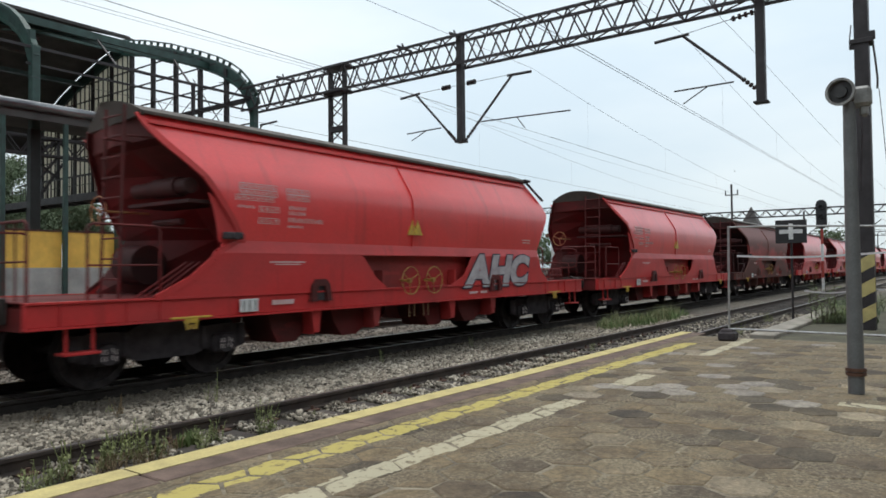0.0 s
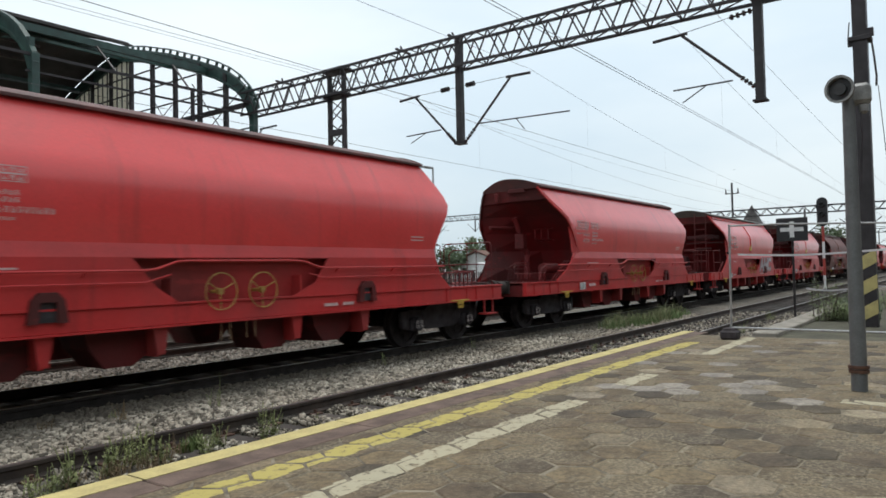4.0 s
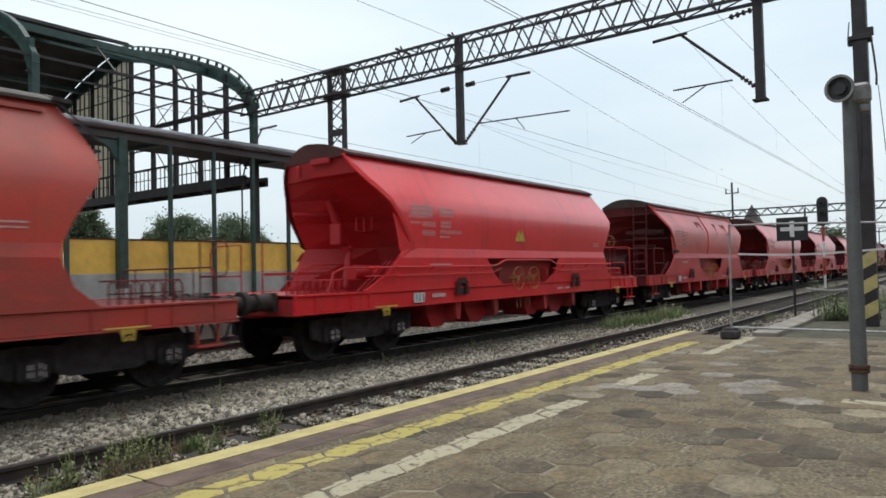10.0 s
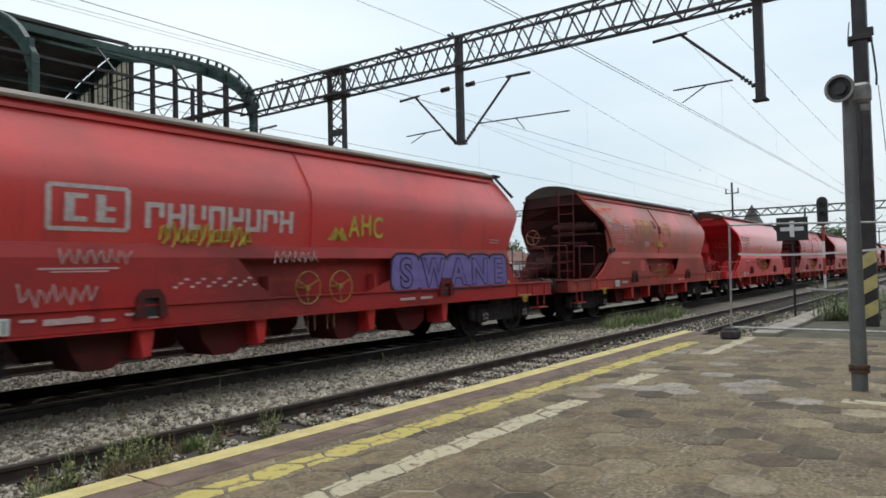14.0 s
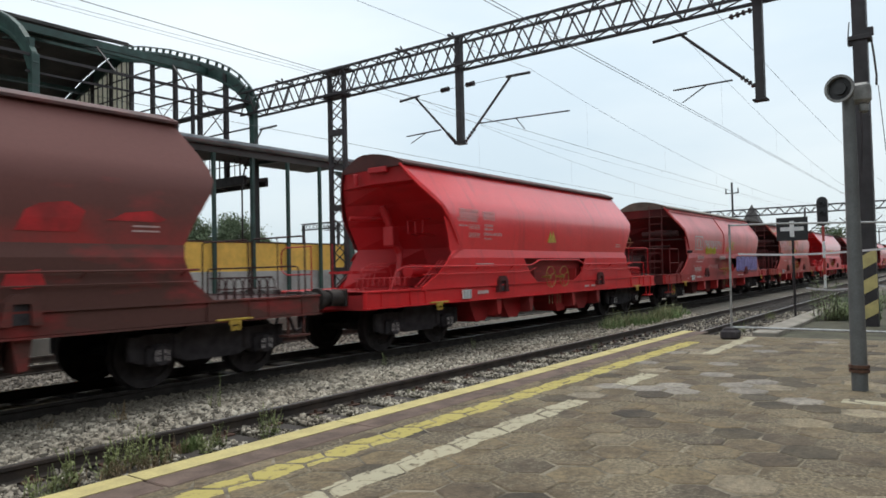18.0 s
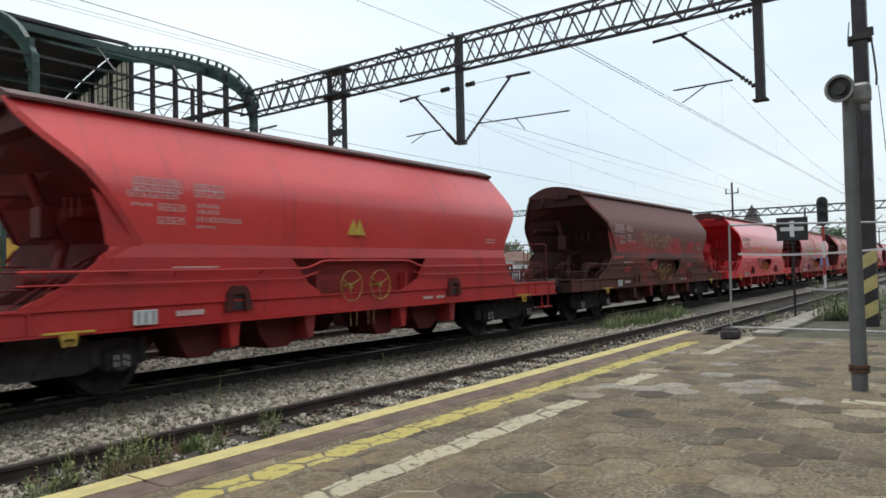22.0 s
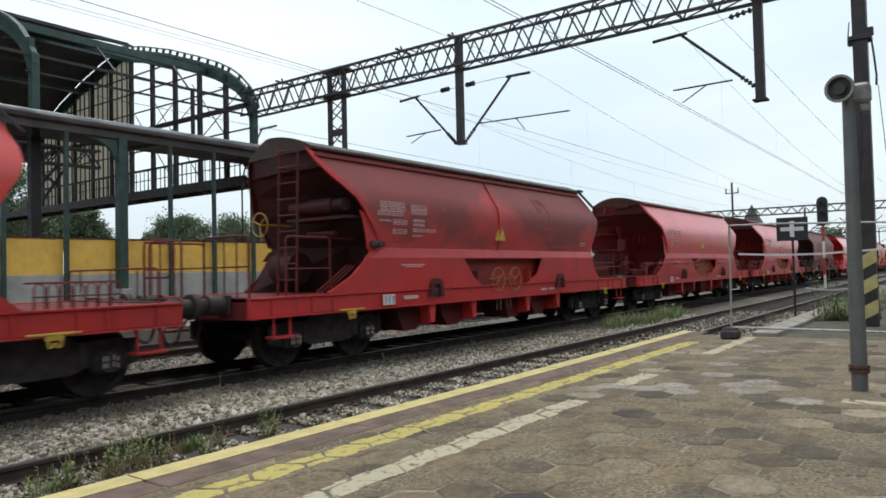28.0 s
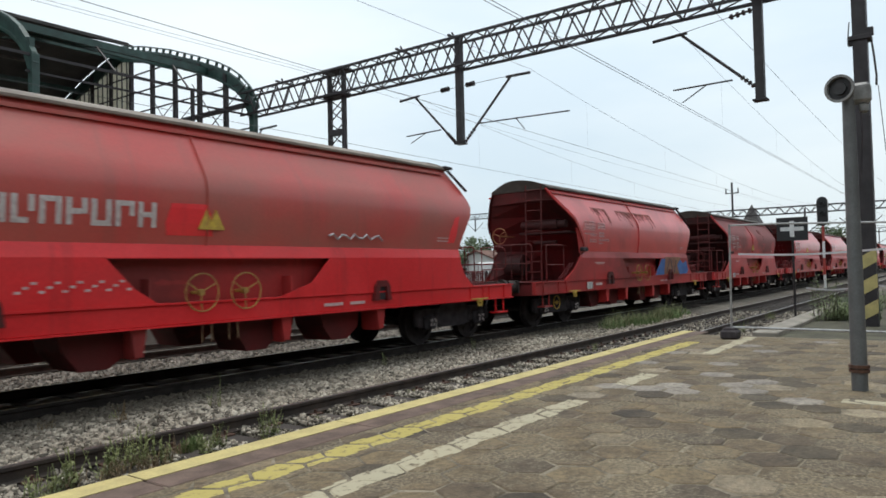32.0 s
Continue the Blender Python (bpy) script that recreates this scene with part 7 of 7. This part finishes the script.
def brand_bars(n, x0, x1, z, h, count, material, label, thick=0.27):
    """Brand lettering as plain upright and level strokes of its size and colour."""
    step = (x1 - x0) / count
    for k in range(count):
        fm, a, b = Form(), x0 + step * (k + 0.08), x0 + step * (k + 0.92)
        t, q = (b - a) * thick, h * 0.20
        side_bar(fm, a, a + t, z - h / 2, z + h / 2)
        side_bar(fm, b - t, b, z - h / 2 + (0.0 if k % 2 else h * 0.42), z + h / 2)
        side_bar(fm, a + t, b - t, *((z + h / 2 - q, z + h / 2), (z - q / 2, z + q / 2), (z - h / 2, z - h / 2 + q))[k % 3])
        part("letter_bar", fm, material, WAGONS[n], label)


brand_bars(5, -1.98, -0.36, 2.74, 0.50, 4, M_GOLD, "worn ochre lettering", 0.36)
brand_bars(5, 0.45, 1.32, 2.74, 0.48, 2, M_GOLD, "worn ochre lettering", 0.36)
brand_bars(5, -0.75, 1.0, 2.19, 0.18, 9, M_GOLD, "small worn ochre lettering")
brand_bars(5, -1.22, -0.82, 2.19, 0.18, 2, M_WHITE, "small white framed mark")
part("overpaint_patch", Form().box(-1.55, -1.513, 1.50, 0.40, 0.006, 0.34), M_PAINT["red"], WAGONS[5], "square patch of fresh red paint")
def slope_patch(n, outline, material, label):
    """A thin flake of paint lying on the upper slope of a wagon, given by points along and up it."""
    fm = on_side(Form(), outline)
    part("paint_patch" if material is not M_DIRT else "dirt_run", fm, material, WAGONS[n], label)


slope_patch(5, [(-4.72, 3.36), (-4.3, 3.38), (-3.9, 3.33), (-3.45, 3.35), (-3.25, 3.25), (-3.5, 3.10), (-3.9, 3.14), (-4.3, 3.06), (-4.6, 3.12)], M_SCRAPE, "pale scraped patch on the upper slope")
slope_patch(5, [(-4.38, 3.02), (-4.0, 2.98), (-3.6, 3.0), (-3.15, 2.94), (-2.95, 2.86), (-3.2, 2.78), (-3.6, 2.82), (-3.95, 2.76), (-4.2, 2.84)], M_SCRAPE, "pale scraped patch on the upper slope")
for x, z in ((0.18, 2.72), (-0.27, 2.88)):
    part("paint_patch", side_bar(Form(), x - 0.16, x + 0.16, z - 0.15, z + 0.12), M_PAINT["end"], WAGONS[5], "dark painted-over square")
rng = random.Random(5)
for n, a, b in ((12, -2.95, -1.95), (12, -1.2, 1.7), (3, 1.5, 1.9), (3, 2.6, 3.3), (3, -1.0, -0.4), (11, 2.0, 2.6)):
    x = a
    while x < b:
        wide, low = rng.uniform(0.05, 0.12), 3.2 - rng.uniform(0.08, 0.5) * (1.0 if rng.random() < 0.5 else 0.5)
        zs = [3.2 - (3.2 - low) * k / 5 for k in range(6)]
        left = [(x + 0.012 * k, z) for k, z in enumerate(zs)]
        right = [(x + wide - 0.006 * k, z) for k, z in enumerate(zs)]
        slope_patch(n, left + right[::-1], M_DIRT, "dark dirt run on the upper slope")
        x += wide * rng.choice((0.9, 0.95, 1.3))
brand_bars(8, -1.76, 1.03, 2.33, 0.44, 7, M_TAN, "worn tan lettering")
for x0, x1, z0, z1 in ((1.22, 2.05, 2.06, 2.46), (2.9, 3.66, 2.05, 2.40), (-3.1, -2.2, 2.12, 2.3), (3.9, 4.7, 2.2, 2.34)):
    slope_patch(8, [(x0, z0), ((x0 + x1) / 2, z0 + 0.04), (x1 - 0.08, z0), (x1, z1 - 0.1), (x1 - 0.2, z1), (x0 + 0.25, z1 - 0.04), (x0 + 0.1, z1 - 0.12)], M_FRESHRED, "patch of brighter red paint over old letters")
for x0, x1, z0, z1 in ((-0.95, -0.4, 1.36, 1.68), (-3.3, -2.75, 1.3, 1.5), (2.75, 3.2, 1.4, 1.62), (-4.2, -3.3, 1.72, 1.8)):
    part("paint_patch", Form().prism([(x0, z0 + 0.05), (x0 + 0.15, z0), (x1, z0 + 0.03), (x1 - 0.06, z1), (x0 + 0.05, z1 - 0.04)], "y", -1.514, -1.49), M_FRESHRED, WAGONS[8], "patch of brighter red paint")
brand_bars(6, -2.71, -0.23, 2.29, 0.33, 8, M_WHITE, "white lettering")
for n, shift in ((6, 0.0), (13, -0.25)):
    for x0, x1, z0, z1 in ((-3.86, -2.92, 2.56, 2.61), (-3.86, -2.92, 2.06, 2.11), (-3.89, -3.83, 2.09, 2.58), (-2.95, -2.89, 2.09, 2.58), (-3.68, -3.57, 2.17, 2.50), (-3.57, -3.42, 2.44, 2.50), (-3.57, -3.42, 2.17, 2.23), (-3.31, -3.20, 2.17, 2.50), (-3.20, -3.08, 2.17, 2.23), (-3.20, -3.08, 2.31, 2.36)):
        part("logo_bar", side_bar(Form(), x0 + shift, x1 + shift, z0, z1), M_WHITE, WAGONS[n], "white framed mark")
for k in range(11):
    x, up = -2.48 + 0.132 * k, 0.05 * math.sin(k * 1.7)
    part("scrawl", Form().tube([(x, -1.46, 1.98 + up), (x + 0.02, -1.47, 2.14 + up), (x + 0.07, -1.47, 2.17 + up), (x + 0.10, -1.46, 2.0), (x + 0.05, -1.45, 1.93 - up), (x + 0.14, -1.46, 2.02 + up)], 0.018, 4), M_LIME, WAGONS[6], "yellow-green unreadable scrawl")
for k, sign in enumerate("AHC"):
    m = Matrix.Translation((1.08 + 0.30 * k, -1.494, 2.10 + 0.03 * (k % 2))) @ SIDE
    part("spray_letter", letter_mesh("spray_letter", sign, 0.52, 0.012, m, M_LIME, 1.0, 0.75, 0.1), None, WAGONS[6], "yellow-green sprayed letter")
for x0, x1, z0, z1 in ((0.50, 0.98, 1.97, 2.26),):
    for dx in (-0.07, 0.07):
        slope_patch(6, [(x0 + 0.07 + dx, z0 + 0.065), (x1 - 0.07 + dx, z0 + 0.065), ((x0 + x1) / 2 + dx, z1)], M_YELLOW, "small yellow painted triangle")
brand_bars(13, -2.96, -0.61, 2.29, 0.32, 8, M_WHITE, "white lettering")
slope_patch(13, [(-0.48, 2.04), (0.22, 2.04), (0.20, 2.25), (0.12, 2.47), (-0.42, 2.46), (-0.5, 2.2)], M_PAINT["bright"], "square of fresh red paint round the triangle")
slope_patch(13, [(5.72, 2.04), (5.95, 2.05), (6.03, 2.3), (6.1, 2.6), (5.95, 2.55), (5.8, 2.3)], M_PAINT["bright"], "fresh red paint along the end")
for n in (6, 13):
    for k in range(16):
        part("data_bar", Form().box(-2.3 + 0.085 * k, -1.513, 1.36 + 0.05 * (k % 3), 0.06, 0.006, 0.03), M_PALE, WAGONS[n], "pale unreadable data panel")
    for k in range(9):
        part("data_bar", Form().box(-5.0 + 0.3 * k, -1.513, 1.0 + 0.05 * (k % 2), 0.16, 0.006, 0.035), M_PALE, WAGONS[n], "pale unreadable sill marking")
for x0, z0, n in ((-4.2, 1.32, 6), (-3.76, 1.76, 6), (-0.65, 1.76, 6)):
    pts = []
    for k in range(n * 4):
        pts.append((x0 + 0.038 * k, -1.514 if z0 < 1.9 else -1.47, z0 + 0.09 * math.sin(k * 1.9 + x0) * (1 if k % 5 else 1.8)))
    part("scrawl", Form().tube(pts, 0.008, 4), M_WHITE, WAGONS[6], "pale unreadable scrawl")
part("scrawl", Form().tube([(2.4 + 0.1 * k, -1.497, 2.10 + 0.05 * math.sin(2.3 * k)) for k in range(14)], 0.02, 4), M_SILVER, WAGONS[13], "silver-grey unreadable scrawl")

# ---- hexagonal pavers ----
HEX = 0.202


def paver_form(x=0.0, y=0.0, z=0.0, rough=0.014):
    fm = Form()
    jit = [(random.uniform(-rough, rough), random.uniform(-rough, rough)) for _ in range(6)]
    low = [(x + (HEX - 0.009) * math.cos(math.pi / 3 * k) + jit[k][0], y + (HEX - 0.009) * math.sin(math.pi / 3 * k) + jit[k][1]) for k in range(6)]
    top = [(x + (HEX - 0.020) * math.cos(math.pi / 3 * k) + jit[k][0], y + (HEX - 0.020) * math.sin(math.pi / 3 * k) + jit[k][1]) for k in range(6)]
    v = [(a, b, z - 0.05) for a, b in low] + [(a, b, z - 0.007) for a, b in low] + [(a, b, z) for a, b in top]
    v = [(a, min(b, 3.742), c) for a, b, c in v]
    f = [(k, (k + 1) % 6, 6 + (k + 1) % 6, 6 + k) for k in range(6)] + [(6 + k, 6 + (k + 1) % 6, 12 + (k + 1) % 6, 12 + k) for k in range(6)] + [(12, 13, 14, 15, 16, 17)]
    return fm.add(v, f)


PALE_SPOTS = ((6.9, 2.76), (6.77, 2.34), (7.19, 2.35), (8.73, 3.17), (9.08, 2.39), (7.02, 1.76), (7.68, 1.74), (6.96, 1.34), (6.93, 1.02), (9.97, 3.12), (10.48, 2.2), (7.43, 1.95))
DARK_SPOTS = ((6.69, 1.51), (7.28, 1.18), (8.15, 1.53), (6.57, 0.85), (6.65, 1.2), (8.14, 1.95), (8.84, 1.39), (5.12, 0.99), (5.1, 0.67), (5.21, 1.35), (5.98, 0.57), (5.66, 2.23), (6.59, 2.43))


def paver_paint(x, y):
    """Replaced pale pavers and dark damp ones lie mostly in one stretch of the platform."""
    if any(math.hypot(x - a, y - b) < 0.19 for a, b in PALE_SPOTS):
        return 1
    if any(math.hypot(x - a, y - b) < 0.19 for a, b in DARK_SPOTS):
        return 2
    q = random.random()
    far = max(0.0, noise.noise((x * 0.55, y * 0.55, 3.0)))
    return 1 if q < 0.012 + 0.05 * far else 2 if q > 0.95 - 0.06 * far else 0


PAVER_PAINTS = (M_PAVER, M_PAVER_PALE, M_PAVER_DARK)
paver_meshes = [[paver_form().mesh("paver", m) for _ in range(8)] for m in PAVER_PAINTS]
rest = [Form(), Form(), Form()]
made = 0
spots = []
W3 = HEX * math.sqrt(3)
for i in range(-36, 42):
    for j in range(-60, 22):
        x = 3.23 + 1.5 * HEX * (i - 4)
        y = 2.93 + W3 * j + (W3 / 2 if i % 2 else 0)
        if -9 < x < PLAT_END - 0.15 and -12 < y < 3.75 + W3 * 0.30:
            spots.append((x, y))
spots.sort(key=lambda s: (s[0] - 1.0) ** 2 * 0.6 + (s[1] - 2.2) ** 2)
for x, y in spots:
    z = random.uniform(-0.003, 0.003)
    if made < 300 and y < 3.5 and x > 0.4 and y < 1.25 * x + 2.2:
        ob = part("paver", paver_meshes[paver_paint(x, y)][made % 8], None, platform)
        ob.location, ob.rotation_euler = (x, y, z), (random.uniform(-0.008, 0.008), random.uniform(-0.008, 0.008), random.uniform(-0.012, 0.012))
        made += 1
    else:
        rest[paver_paint(x, y)].add(*(lambda q: (q.v, q.f))(paver_form(x + random.uniform(-0.004, 0.004), y + random.uniform(-0.004, 0.004), z)))
for form, m, words in zip(rest, PAVER_PAINTS, ("old brown hexagonal concrete pavers", "pale hexagonal concrete pavers", "dark damp hexagonal concrete pavers")):
    part("paver_field", form, m, platform, words, kind="stuff")


# ---- small birds ----
def small_bird(label, span):
    bird = thing("bird", label, "bird", at=(0, 0, 60))
    k = span / 0.34
    part("body", Form().rod((-0.09 * k, 0, 0), (0.02 * k, 0, 0), 0.012 * k, 8, 0.028 * k).rod((0.02 * k, 0, 0), (0.09 * k, 0, 0.008 * k), 0.028 * k, 8, 0.012 * k), M_BIRD, bird)
    for s in (-1, 1):
        part("wing", Form().add([(0.035 * k, 0, 0.012 * k), (-0.04 * k, 0, 0.012 * k), (-0.06 * k, s * 0.1 * k, 0.05 * k), (-0.03 * k, s * 0.17 * k, 0.03 * k), (0.03 * k, s * 0.09 * k, 0.055 * k), (0, s * 0.08 * k, 0.045 * k)], [(0, 1, 2, 4), (4, 2, 3), (0, 4, 5)]), M_BIRD, bird)
    return bird


BIRDS = (small_bird("small dark bird flying over the train shed", 0.34), small_bird("small dark bird flying beyond the train", 0.34))


# ---- the train rolls by ----
def run_at(t):
    for (a, x), (b, y) in zip(RUN, RUN[1:]):
        if t <= b:
            return x + (y - x) * (t - a) / (b - a)
    return RUN[-1][1]


BIRD_HIGH = ((0, 40.58, 54.98, 16.39), (8.2, 39.18, 54.64, 20.69), (8.6, 38.24, 54.35, 23.20), (8.8, 37.72, 54.25, 24.32), (9, 37.15, 54.25, 25.24), (9.6, 35.59, 53.87, 28.27), (32, 29.72, 49.90, 40.29))
BIRD_LOW = ((0, 72.32, 17.60, 10.43), (24.2, 66.64, 33.03, 10.87), (24.6, 63.93, 37.67, 12.15), (25, 60.18, 43.15, 13.12), (25.4, 60.71, 41.00, 17.27), (26.2, 59.67, 38.60, 25.18), (26.8, 57.80, 36.50, 32.07), (32, 52.87, 30.56, 44.76))


def motions():
    for n, wagon in WAGONS.items():
        walk(wagon, [(t, pose(x + LEAD - behind(n), TRACKS[1], RAIL)) for t, x in RUN])
        rows = []
        for i in range(321):
            x = run_at(i / 10) + LEAD - behind(n)
            if -12 < x < 42 or i in (0, 320):
                rows.append((i / 10, (min(42, max(-12, x)) / 0.46) % (2 * math.pi)))
        for owner, wheels in WHEELS:
            if owner is wagon and len(rows) > 2:
                m = wheels.location.copy()
                walk(wheels, [(t, Matrix.Translation(m) @ Euler((0, a, 0)).to_matrix().to_4x4()) for t, a in rows])
    high, low = BIRDS
    walk(high, [(t, pose(x, y, z, 0, -40, 110)) for t, x, y, z in BIRD_HIGH])
    walk(low, [(t, pose(x, y, z, 0, 0, 160)) for t, x, y, z in BIRD_LOW])


motions()
